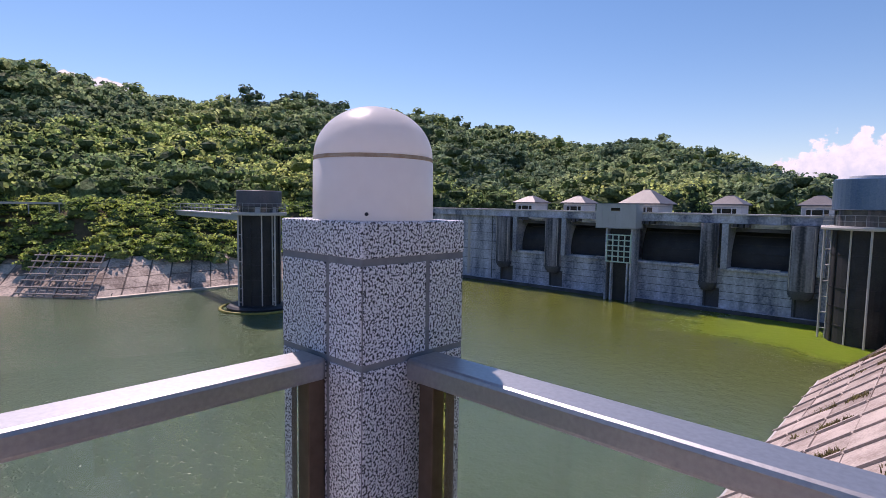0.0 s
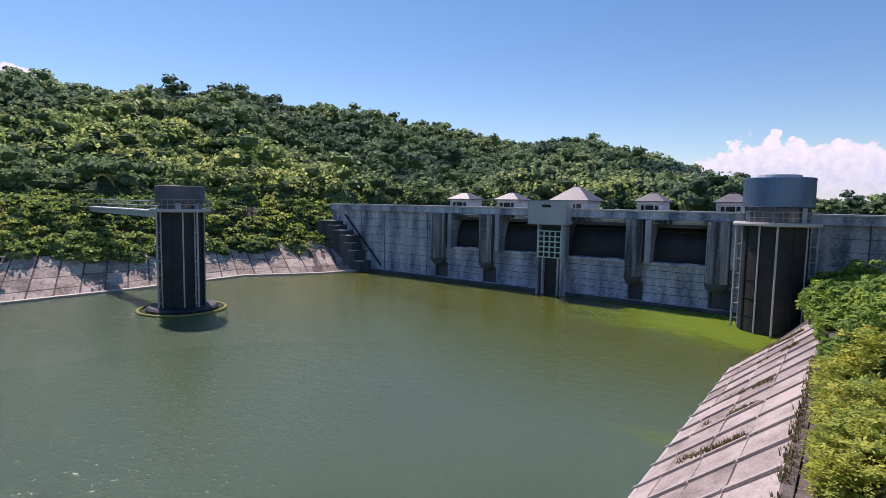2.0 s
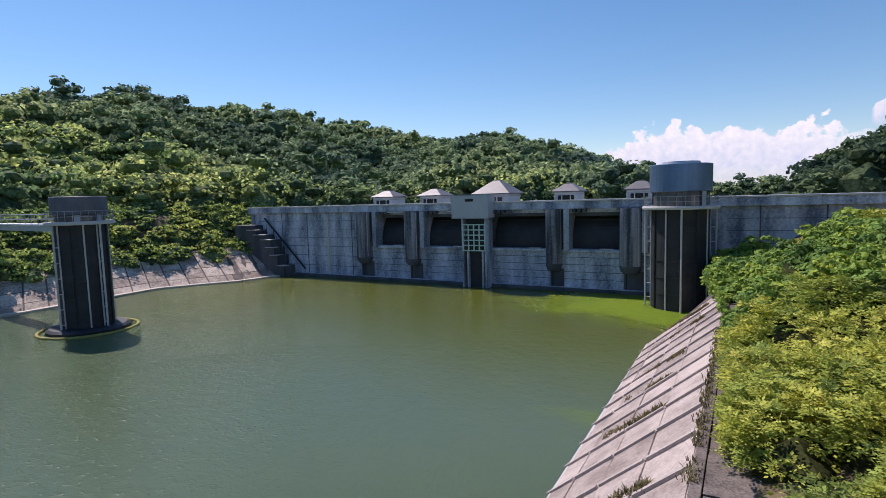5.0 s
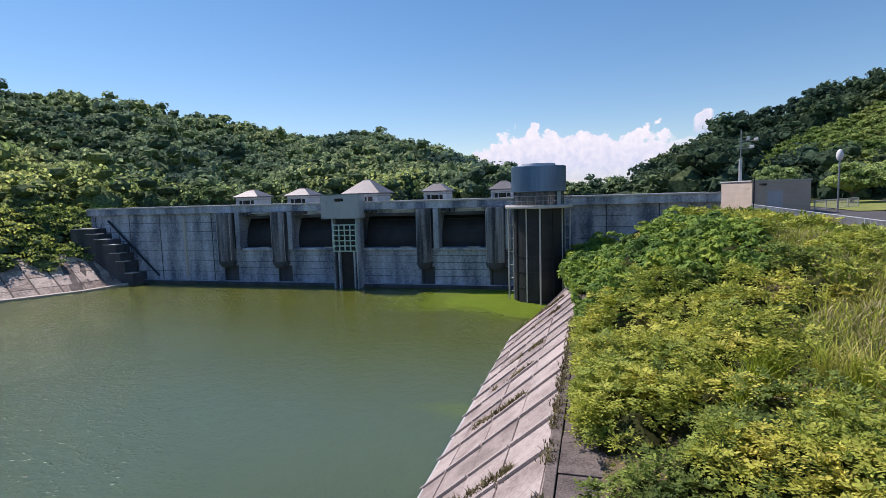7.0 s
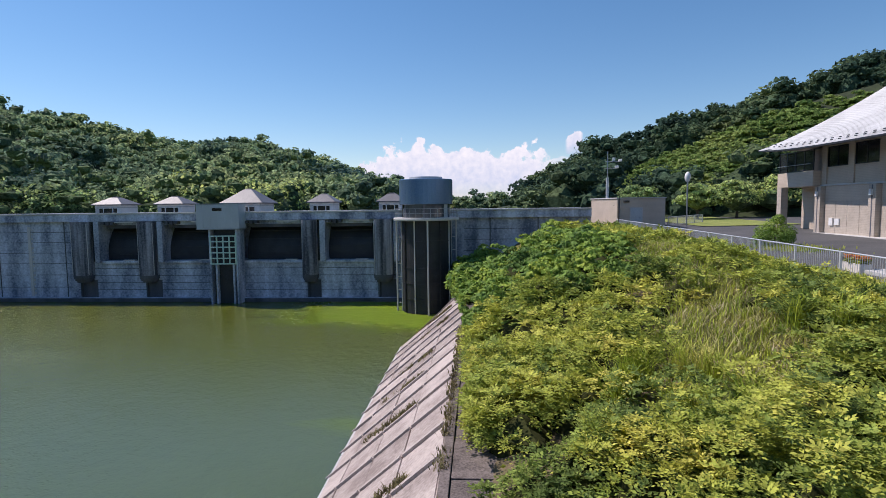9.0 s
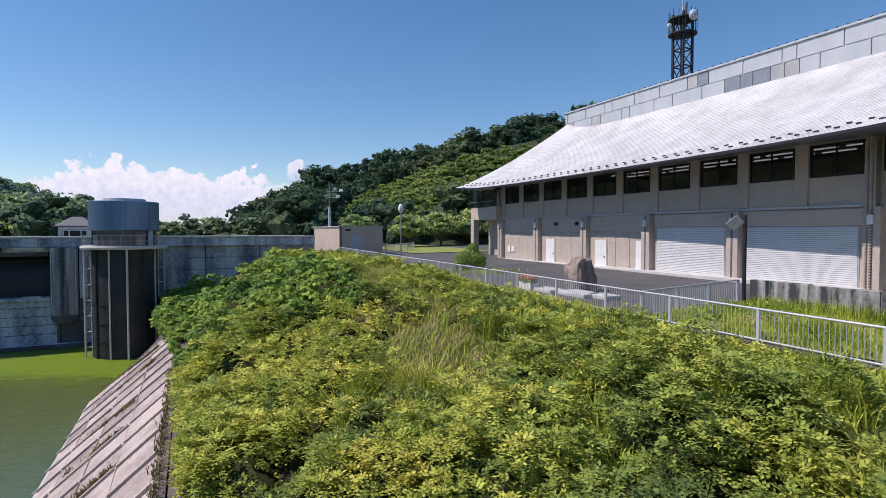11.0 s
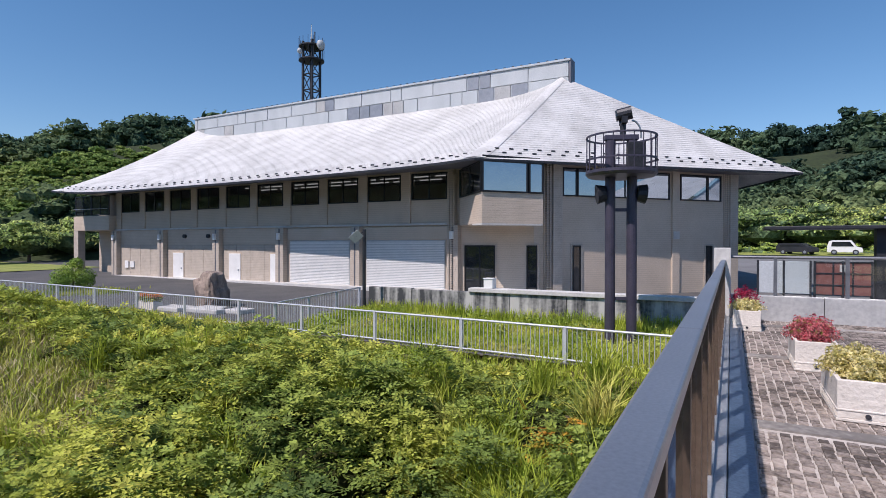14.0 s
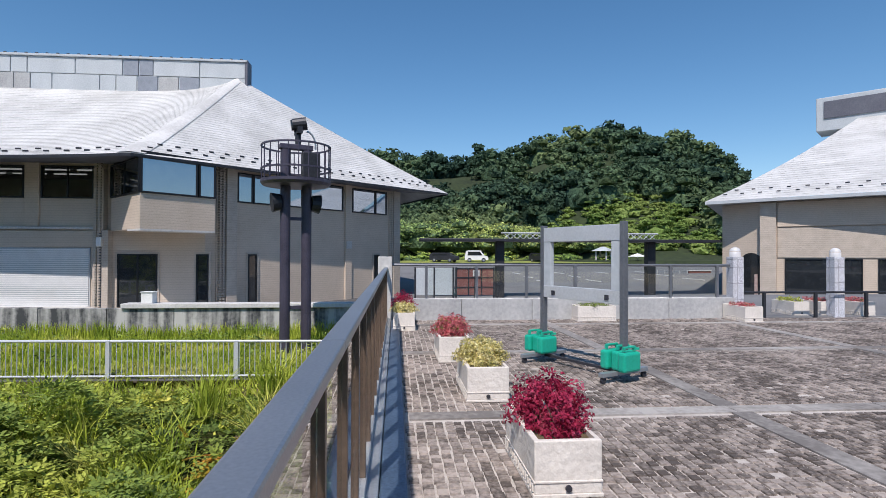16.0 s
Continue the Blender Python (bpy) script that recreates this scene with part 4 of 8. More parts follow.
# shelf behind the far slope, up to the far road
xs, ys = np.meshgrid(np.linspace(-110, -62, 60), np.linspace(-20, 72, 90))
edge_x = np.interp(ys, [-20, 9, 17, 28, 44, 53, 58, 72], [-97, -81, -69.2, -69.4, -70.4, -66.5, -64.2, -63.5])
rise = smooth01((edge_x - xs) / 9.0)
tagged(new("far_bank", grid_mesh("far_bank", np.minimum(xs, edge_x + 0.2), ys, -5.4 + 5.3 * rise + 0.3 * fbm(xs * 0.3, ys * 0.3, 5), M["soil"])), "overgrown far bank above the slab slope", "bank", kind="structure")

# ---- near bank, drive and yard ----
xs, ys = np.meshgrid(np.linspace(1.35, 15.6, 60), np.linspace(0.1, 62, 180))
tagged(new("near_bank", grid_mesh("near_bank", xs, ys, bank_z(xs, ys), M["soil"])), "steep bank overgrown with bushes and grass", "bank", kind="structure")
xs, ys = np.meshgrid(np.linspace(15.1, 60, 20), np.linspace(0.1, 110, 40))
tagged(new("drive", grid_mesh("drive", xs, ys, drive_z(xs, ys), M["asphalt"])), "dark asphalt drive and yard before the building", "road", kind="structure")
xs, ys = np.meshgrid(np.linspace(15.0, 130, 40), np.linspace(-90, 1.0, 40))
far = np.clip((np.hypot(xs, ys) - 42) / 60, 0, 1)
tagged(new("parking_lot", grid_mesh("parking_lot", xs, ys, -1.5 + 2.0 * far, M["lot"])), "pale asphalt parking lot beyond the terrace", "road", kind="structure")
part("kerb", one_box(28.2, 29.0, 14, 50, -1.6, -1.16, 0.03), M["palecon"])
tagged(bpy.data.objects["kerb"], "pale concrete plinth along the building", "kerb", kind="structure")
# grass plots
xs, ys = np.meshgrid(np.linspace(15.4, 21.4, 20), np.linspace(0.8, 14.2, 30))
tagged(new("grass_plot", grid_mesh("grass_plot", xs, ys, drive_z(xs, ys) + 0.05 + 0.06 * fbm(xs, ys, 9), M["meadow"])), "sunny tall grass plot behind the fence", "lawn", kind="structure")
xs, ys = np.meshgrid(np.linspace(24, 34, 12), np.linspace(57, 80, 20))
tagged(new("lawn", grid_mesh("lawn", xs, ys, drive_z(xs, ys) + 0.06, M["meadow"])), "small lawn beyond the drive", "lawn", kind="structure")


def retaining_wall():
    w = thing("retaining_wall", "low concrete retaining wall with dark water stains", "wall", kind="structure")
    for i in range(6):
        y1 = 14.6 - i * 2.3
        part("panel", one_box(21.5, 21.8, y1 - 2.28, y1, -1.9, -0.53 if i else -0.5, 0.015), M["stainwall"], w)
    part("coping", one_box(21.4, 22.0, 0.8, 9.5, -0.528, -0.36, 0.02), M["palecon"], w)
    # unseen yard block, kept pale to bounce light onto the office front
    part("fill", one_box(21.8, 28.9, 0.8, 14.6, -1.9, -1.42), M["wall"], w)
    return w


retaining_wall()


def bar_fence(name, label, p, q, zp, zq, height, post_gap, group=""):
    f = thing(name, label, "fence", kind="structure")
    p, q = Vector((*p, zp)), Vector((*q, zq))
    L = (q - p).length
    n = max(1, round(L / post_gap))
    for i in range(n + 1):
        c = p.lerp(q, i / n)
        part("post", one_box(c.x - 0.045, c.x + 0.045, c.y - 0.045, c.y + 0.045, c.z - 0.25, c.z + height, 0.008), M["fence"], f)
    up = Vector((0, 0, 1))
    for h, r in ((height - 0.02, 0.032), (0.12, 0.026)):
        part("rail", rod(bmesh.new(), p + up * h, q + up * h, r, 8), M["fence"], f)
    m = int(L / 0.125)
    for i in range(n):
        bm = bmesh.new()
        for k in range(int(m / n)):
            c = p.lerp(q, (i + (k + 0.5) / int(m / n)) / n)
            rod(bm, c + up * 0.12, c + up * (height - 0.02), 0.011, 4)
        part("bars", bm, M["fence"], f)
    return f


bar_fence("yard_fence", "galvanised bar fence along the top of the bank", (15.3, 0.7), (15.3, 62.0), -1.77, -1.2, 1.0, 3.0)
bar_fence("yard_fence", "grey bar fence crossing the yard", (15.4, 14.3), (21.6, 15.2), -1.65, -1.55, 1.0, 2.1)
bar_fence("yard_fence", "pale blue bar fence beside the small plant house", (21.5, 60), (27.5, 66), -1.15, -1.05, 1.0, 2.0)


def plant_house():
    h = thing("plant_house", "low beige flat-roofed plant house at the dam's end", "building")
    part("wall", prism(bmesh.new(), [(15.3, 56.8), (20.1, 56.8), (20.1, 66), (14.3, 64.8)], -1.5, 1.86), M["tile"], h)
    part("coping", prism(bmesh.new(), [(15.2, 56.7), (20.2, 56.7), (20.2, 66.1), (14.2, 64.9)], 1.862, 1.96), M["palecon"], h)
    d = part("door", one_box(16.65, 17.75, 56.72, 56.8, -1.2, 0.85), M["greypanel"], h)
    part("door_frame", one_box(16.55, 17.85, 56.76, 56.8, -1.2, 0.95), M["palecon"], h)
    part("handle", one_box(17.5, 17.6, 56.67, 56.72, -0.2, -0.05), M["steel"], d)
    part("vent", one_box(15.9, 16.5, 56.72, 56.8, 1.45, 1.65), M["pane"], h)
    part("drain_pipe", rod(bmesh.new(), (15.45, 56.7, -1.3), (15.45, 56.7, 1.8), 0.06, 8), M["slate"], h)
    bm = bmesh.new()
    for a, b in zip(range(5), range(1, 6)):
        f = lambda k: (15.22 - 0.03 * k, 57.6 + 0.35 * k, 1.2 - 0.4 * (k / 5) ** 2 * 4)
        rod(bm, f(a), f(b), 0.04, 5)
    part("cable", bm, M["darksteel"], h)
    return h


plant_house()


def pole_lamp(name, label, at, height, r, head):
    p = thing(name, label, "street lamp", at=at)
    part("pole", rod(bmesh.new(), (0, 0, -0.2), (0, 0, height), r, 10), M["steel"], p)
    bm = bmesh.new()
    bmesh.ops.create_uvsphere(bm, u_segments=16, v_segments=10, radius=head, matrix=Matrix.Translation((0, 0, height + head * 0.6)) @ Matrix.Diagonal((0.7, 0.7, 1.3, 1)))
    part("lamp_head", bm, M["white"], p, smooth=True)
    return p


pole_lamp("street_lamp", "grey street lamp with an egg-shaped white head by the drive", (22.7, 58.0, -1.2), 4.95, 0.07, 0.42)


def weather_mast():
    p = thing("weather_mast", "pale mast with anemometer arms on the plant house roof", "mast", at=(15.0, 60.0, 1.95))
    part("base_tube", rod(bmesh.new(), (0, 0, 0), (0, 0, 2.2), 0.15, 10), M["greypanel"], p)
    part("pole", rod(bmesh.new(), (0, 0, 2.2), (0, 0, 5.0), 0.05, 8), M["steel"], p)
    for z, x in ((3.2, 0.95), (3.9, 1.3)):
        part("arm", rod(bmesh.new(), (-0.3, 0, z), (x, 0, z), 0.035, 5), M["steel"], p)
        part("sensor", rod(bmesh.new(), (x - 0.15, 0, z + 0.12), (x + 0.2, 0, z + 0.16), 0.13, 8), M["white"], p)
    part("vane", one_box(0.5, 0.8, -0.02, 0.02, 4.0, 4.35, 0.01), M["white"], p)
    q = thing("post", "thin dark post at the fence before the plant house", "post", at=(14.8, 54.2, -1.5))
    part("pole", rod(bmesh.new(), (0, 0, 0), (0, 0, 3.7), 0.05, 8), M["darksteel"], q)


weather_mast()


def sign_pole():
    p = thing("warning_lamp_pole", "dark pole with a tilted pale panel near the wall", "pole", at=(20.6, 14.2, -1.65))
    part("pole", rod(bmesh.new(), (0, 0, -0.2), (0, 0, 3.75), 0.075, 10), M["darksteel"], p)
    part("panel", one_box(-0.2, 0.2, -0.02, 0.02, -0.26, 0.26, 0.006, m=pose(-0.3, 0.22, 3.42, 30, 42, -35)), M["palecon"], p, "pale tilted panel")
    part("arm", rod(bmesh.new(), (0, 0, 3.66), (-0.3, 0.2, 3.45), 0.03, 6), M["darksteel"], p)
    return p


sign_pole()


def camera_tower():
    c = thing("surveillance_tower", "plum steel twin-column tower with a caged platform and a floodlight", "tower", at=(18.2, 2.85, -1.75), turn=-68)
    for x in (-0.32, 0.32):
        part("column", rod(bmesh.new(), (x, 0, -0.1), (x, 0, 6.35), 0.155, 16), M["purple"], c)
    for z in (1.5, 4.2):
        part("tie", one_box(-0.3, 0.3, -0.05, 0.05, z, z + 0.1), M["purple"], c)
    part("platform", lathe(bmesh.new(), [(0, 5.25), (0.98, 5.25), (1.05, 5.33), (1.05, 5.42), (0, 5.44)], 28), M["purple"], c)
    for i in range(22):
        a = 2 * math.pi * i / 22
        bm = rod(bmesh.new(), (1.02 * math.cos(a), 1.02 * math.sin(a), 5.4), (1.02 * math.cos(a), 1.02 * math.sin(a), 6.45), 0.017, 5)
        part("cage_bar", bm, M["purple"], c)
    for z in (5.75, 6.45):
        bm = lathe(bmesh.new(), [(1.0, z - 0.025), (1.045, z - 0.025), (1.045, z + 0.025), (1.0, z + 0.025), (1.0, z - 0.025)], 30)
        part("cage_ring", bm, M["purple"], c)
    part("cross_beam", one_box(-0.5, 0.5, -0.12, 0.12, 6.36, 6.52, 0.02), M["purple"], c)
    bm = bmesh.new()
    rod(bm, (0.05, 0, 6.5), (0.05, 0, 6.95), 0.09, 10)
    rod(bm, (-0.1, 0.05, 7.12), (0.3, -0.05, 7.2), 0.2, 14)
    box(bm, -0.02, 0.14, -0.25, 0.25, 6.85, 7.05)
    part("floodlight", bm, M["darksteel"], c)
    part("lens", rod(bmesh.new(), (-0.1, 0.05, 7.12), (-0.16, 0.06, 7.11), 0.17, 14), M["pane"], c)
    part("equipment_box", one_box(0.12, 0.62, -0.4, -0.1, 5.5, 6.25, 0.02), M["darksteel"], c)
    for x in (-0.58, 0.58):
        bm = bmesh.new()
        rod(bm, (x * 0.8, 0, 4.75), (x * 1.25, 0, 4.72), 0.24, 14, 0.3)
        part("loudspeaker", bm, M["darksteel"], c)
    bm = bmesh.new()
    pts = [(0.3 + 0.28 * math.sin(t), -0.05, 6.5 + 0.45 * math.cos(t)) for t in [i * 0.35 for i in range(6)]]
    for a, b in zip(pts, pts[1:]):
        rod(bm, a, b, 0.03, 6)
    part("conduit", bm, M["steel"], c)
    return c


camera_tower()


def standing_stone():
    s = thing("memorial_stone", "rough brown standing stone on pale slabs beside the drive", "stone", at=(18.4, 21.3, -1.5))
    bm = bmesh.new()
    bmesh.ops.create_icosphere(bm, subdivisions=4, radius=1.0)
    for v in bm.verts:
        n = noise.noise(v.co * 1.3) * 0.28 + noise.noise(v.co * 3.2) * 0.13 + noise.noise(v.co * 8) * 0.05
        v.co = Vector((math.copysign(abs(v.co.x) ** 0.6, v.co.x) * 0.75, math.copysign(abs(v.co.y) ** 0.6, v.co.y) * 0.85, v.co.z * 1.1)) * (1 + n)
        v.co.z = max(v.co.z + 0.75, -0.05)
    bmesh.ops.scale(bm, vec=(0.8, 0.8, 0.9), verts=bm.verts[:])
    part("stone", bm, M["rock"], s)
    for i, (x, y, a) in enumerate(((-1.1, -1.3, 1.0), (-1.5, 0.6, 0.8), (-0.8, -2.5, 0.7))):
        part("base_slab", one_box(x - a * 0.6, x + a * 0.6, y - a, y + a, -0.05, 0.16, 0.05), M["palecon"], s)
    return s


standing_stone()


def flower_trough():
    t = thing("planter", "pale flower trough with orange flowers by the yard fence", "planter", at=(16.6, 23.2, -1.5), turn=80)
    part("trough", one_box(-0.75, 0.75, -0.22, 0.22, -0.1, 0.36, 0.03), M["planter"], t)
    rng = np.random.default_rng(14)
    for name, mat, n, z in (("foliage", "leafnear", 420, 0.42), ("flowers", "orangeleaf", 260, 0.58)):
        c = np.stack([rng.uniform(-0.72, 0.72, n), rng.uniform(-0.24, 0.24, n), z + rng.uniform(-0.08, 0.14, n)], 1)
        quads = []
        a = rng.uniform(0, 2 * np.pi, n)
        for k in range(4):
            quads.append(c + np.stack([np.cos(a + k * np.pi / 2), np.sin(a + k * np.pi / 2), 0.5 * np.cos(a * 3 + k)], 1) * 0.06)
        co = np.stack(quads, 1).reshape(-1, 3).astype(np.float32)
        o = new(name, arrays_mesh(bpy.data.meshes.new(name), co, np.arange(4 * n).reshape(n, 4), M[mat]))
        o.parent = t


flower_trough()
bm = one_box(21.5, 21.88, 8.45, 8.85, -0.36, 0.03, 0.02)
box(bm, 21.47, 21.91, 8.42, 8.88, 0.032, 0.06, 0.01)
solid("storage_box", bm, M["white"], "small white storage box on the wall coping", "box")


# ---- the management building and its twin ----
def facade_frame(origin, along):
    a = Vector((along[0], along[1], 0)).normalized()
    inward = Vector((0, 0, 1)).cross(a)
    m = Matrix((a, inward, Vector((0, 0, 1)))).transposed().to_4x4()
    m.translation = Vector((origin[0], origin[1], 0))
    return m


def window(parent, m, x0, x1, z0, z1, pane, splits=1, depth=0.07):
    """Black sash proud of the wall, the pane set back in it."""
    bm = bmesh.new()
    w = 0.07
    box(bm, x0, x1, -depth, 0.02, z0, z0 + w, m=m)
    box(bm, x0, x1, -depth, 0.02, z1 - w, z1, m=m)
    box(bm, x0, x0 + w, -depth, 0.02, z0 + w, z1 - w, m=m)
    box(bm, x1 - w, x1, -depth, 0.02, z0 + w, z1 - w, m=m)
    for i in range(1, splits + 1):
        x = x0 + (x1 - x0) * i / (splits + 1)
        box(bm, x - w / 2, x + w / 2, -depth * 0.8, 0.02, z0 + w, z1 - w, m=m)
    f = part("window", bm, M["sash"], parent)
    part("pane", one_box(x0 + w, x1 - w, -0.025, 0.0, z0 + w, z1 - w, m=m), pane, f, "dark reflecting pane")
    return f


def curved_roof(eave, top, courses, cols, name, parent, curve=1.25, sag=0.0, meet=None):
    """A roof face of overlapping metal courses between an eave and a ridge, both functions of 0 to 1, dished by sag."""
    bm = bmesh.new()
    rows = []
    for r in range(courses + 1):
        for lift in ((0.0,) if r == 0 else (0.0, 0.045) if r < courses else (0.045,)):
            u = r / courses - (0.035 / courses if lift else 0.0)
            row = []
            for c in range(cols + 1):
                s = c / cols
                p, q = Vector(eave(s)), Vector(top(s))
                v = p.lerp(q, u)
                w = max(0.0, s - 0.8) ** 2 * 25 if meet else 0.0
                bend, dish = (curve + (meet - curve) * w, sag * (1 - w)) if meet else (curve, sag)
                v.z = p.z + (q.z - p.z) * u**bend - dish * math.sin(math.pi * u) + (0.022 if lift == 0.0 and r > 0 else 0.0) * 0 + (0.014 if lift else 0.0)
                row.append(bm.verts.new(v))
            rows.append(row)
    for a, b in zip(rows, rows[1:]):
        for c in range(cols):
            if (a[c].co - b[c].co).length + (a[c + 1].co - b[c + 1].co).length > 1e-5:
                bm.faces.new((a[c], a[c + 1], b[c + 1], b[c]))
    bmesh.ops.remove_doubles(bm, verts=bm.verts, dist=0.001)
    bmesh.ops.recalc_face_normals(bm, faces=bm.faces)
    ob = part(name, bm, M["roofmetal"], parent, "white standing-course metal roof")
    return ob


GUARD = finish("snow_guard", one_box(-0.11, 0.11, -0.03, 0.03, 0, 0.07), M["darksteel"])


def snow_guards(roof, eave, top, u_list, count, curve):
    for u in u_list:
        for i in range(count):
            s = (i + 0.5 + 0.25 * (u > u_list[0])) / count
            p, q = Vector(eave(s)), Vector(top(s))
            v = p.lerp(q, u)
            v.z = p.z + (q.z - p.z) * u**curve + 0.02
            ob = new("snow_guard", GUARD)
            e = Vector(eave(min(1, s + 0.01))) - Vector(eave(max(0, s - 0.01)))
            ob.parent = roof
            ob.matrix_basis = Matrix.Translation(v) @ Matrix.Rotation(math.atan2(e.y, e.x), 4, "Z")


def office_building():
    b = thing("office_building", "taupe tiled two-storey dam office with a sweeping white metal roof", "building")
    outline = [(29, 13.8), (29.0, 9.2), (39.6, -0.4), (52, 6), (52, 50), (29, 46.3)]
    bm = bmesh.new()
    prism(bm, outline, -1.9, 3.95)
    bmesh.ops.recalc_face_normals(bm, faces=bm.faces)
    part("wall", bm, M["tile"], b)
    # upper storey: a long room behind the windows, the solid rest beyond it
    bm = bmesh.new()
    prism(bm, outline[:5] + [(35, 47.27), (35, 13.8)], 3.95, 5.9)
    bmesh.ops.recalc_face_normals(bm, faces=bm.faces)
    part("upper_wall", bm, M["tile"], b)
    part("upper_wall", one_box(29, 35, 46.0, 46.3, 3.95, 5.9), M["tile"], b)
    part("lintel", one_box(29, 29.25, 13.8, 46.0, 5.66, 5.9), M["tile"], b)
    part("sill", one_box(29, 29.25, 13.8, 46.0, 3.95, 4.08), M["tile"], b)
    part("room_ceiling", one_box(29.25, 35, 13.8, 46.0, 5.78, 5.9), M["greypanel"], b, "pale office ceiling")
    for x in (31.0, 32.6):
        for i in range(9):
            part("ceiling_lamp", one_box(x - 0.04, x + 0.04, 14.6 + i * 2.1, 16.3 + i * 2.1, 5.72, 5.78), M["tube"], b, "lit fluorescent ceiling lamp")
    m = facade_frame((29, 46.3), (0, -1))
    # upper windows with piers between them
    for i in range(10):
        x0 = 0.75 + 3.19 * i
        window(b, m, x0, x0 + 2.42, 4.08, 5.66, M["office_glass"])
        part("pier_core", one_box(x0 - 0.77 if i else 0.3, x0, 0.0, 0.25, 4.08, 5.66, m=m), M["tile"], b)
        part("pier", one_box(x0 - 0.72, x0 - 0.06, -0.10, 0.02, 2.72, 5.9, 0.02, m=m), M["tile"], b)
    part("pier_core", one_box(31.88, 32.5, 0.0, 0.25, 4.08, 5.66, m=m), M["tile"], b)
    part("pier", one_box(32.0, 32.5, -0.10, 0.02, 2.72, 5.9, 0.02, m=m), M["tile"], b)
    part("string_course", one_box(0, 32.4, -0.16, 0.02, 2.58, 2.70, 0.01, m=m), M["palecon"], b)
    cloth = surface("pale_curtain", (0.3, 0.31, 0.3), (0.46, 0.47, 0.46), 0.9, scale=4)
    for i in range(6):
        x0 = 0.75 + 3.19 * i
        bm = bmesh.new()
        for k in range(5):
            rod(bm, m @ Vector((x0 + 2.02 + k * 0.075, 0.34, 4.1)), m @ Vector((x0 + 2.02 + k * 0.075, 0.34, 5.64)), 0.045, 6)
        part("curtain", bm, cloth, b, "drawn-back pale curtain")
    # ground floor: tiled pilasters, panels, doors and shutters
    for y in (46.1, 39.95, 33.56, 27.2, 20.79, 13.9):
        x = 46.3 - y
        pil = part("pilaster", one_box(x - 0.36, x + 0.36, -0.42, 0.02, -1.7, 2.56, 0.02, m=m), M["tile2"], b, "beige tiled pilaster")
        part("groove", one_box(x - 0.06, x + 0.06, -0.424, -0.4, -1.6, 2.5, m=m), M["slate"], pil)
        part("wall_lamp", one_box(x - 0.12, x + 0.12, -0.6, -0.424, 1.75, 2.2, 0.03, m=m), M["white"], pil)
    for k, (y0, y1) in enumerate(((45.7, 40.35), (39.55, 33.95), (33.15, 27.6), (26.8, 21.2), (20.4, 14.3))):
        x0, x1 = 46.3 - y0, 46.3 - y1
        if k < 3:
            for i in range(4):
                w = (x1 - x0) / 4
                part("panel", one_box(x0 + i * w + 0.015, x0 + (i + 1) * w - 0.015, -0.05, 0.02, -1.6, 1.4, m=m), M["tile2"], b)
            part("panel", one_box(x0, x1, -0.04, 0.02, 1.43, 2.56, m=m), M["tile"], b)
        else:
            sh = part("shutter", one_box(x0 + 0.25, x1 - 0.25, -0.05, 0.02, -1.5, 1.7, m=m), M["greypanel"], b, "white roller shutter, closed")
            slat = finish("slat", one_box(x0 + 0.3, x1 - 0.3, -0.09, -0.05, 0, 0.07, m=m), M["white"])
            for i in range(31):
                o = new("slat", slat)
                o.parent = sh
                o.location.z = -1.45 + i * 0.1
            part("shutter_hood", one_box(x0 + 0.1, x1 - 0.1, -0.12, 0.02, 1.72, 2.5, 0.02, m=m), M["tile"], b)
    for y0, y1 in ((38.8, 37.6), (32.5, 31.3), (28.35, 27.3)):
        x0, x1 = 46.3 - y0, 46.3 - y1
        part("door_frame", one_box(x0 - 0.1, x1 + 0.1, -0.075, 0.0, -1.5, 0.86, m=m), M["tile"], b)
        d = part("door", one_box(x0, x1, -0.11, -0.02, -1.45, 0.76, 0.01, m=m), M["white"], b, "white steel door")
        part("handle", one_box(x1 - 0.22, x1 - 0.12, -0.17, -0.11, -0.5, -0.38, m=m), M["steel"], d)
    for x in (8.9, 11.6, 12.4):
        part("vent_hood", rod(bmesh.new(), m @ Vector((x, -0.22, 2.05)), m @ Vector((x, 0, 2.05)), 0.15, 10), M["darksteel"], b)
    part("notice_box", one_box(1.3, 1.75, -0.16, -0.04, -0.55, 0.05, m=m), M["white"], b)
    part("notice_box", one_box(1.95, 2.5, -0.14, -0.04, -0.5, 0.0, m=m), M["white"], b)
    # end porch with a glazed balcony
    part("porch_wall", one_box(28.3, 34, 46.32, 51.6, 2.6, 3.85, 0.02), M["tile"], b)
    part("porch_column", one_box(28.3, 28.9, 50.9, 51.6, -1.7, 2.6, 0.02), M["tile2"], b)
    part("porch_back", one_box(30.4, 34, 46.32, 51.4, -1.7, 5.9), M["tile"], b)
    mp = facade_frame((28.4, 51.5), (0, -1))
    window(b, mp, 0.1, 2.5, 3.88, 5.6, M["pane"], 1)
    window(b, mp, 2.55, 5.1, 3.88, 5.6, M["pane"], 1)
    bm = bmesh.new()
    rod(bm, (28.2, 51.4, 4.45), (28.2, 46.5, 4.45), 0.03, 6)
    part("balcony_rail", bm, M["steel"], b)
    # slanted front
    m2 = facade_frame((27.0, 11.0), (0.741, -0.671))
    for x0, x1, k in ((4.43, 5.34, 0), (5.36, 11.73, 1), (12.53, 14.6, 0), (14.62, 15.69, 0)):
        window(b, m2, x0, x1, 4.1, 5.66, M["mirrorpane"], k)
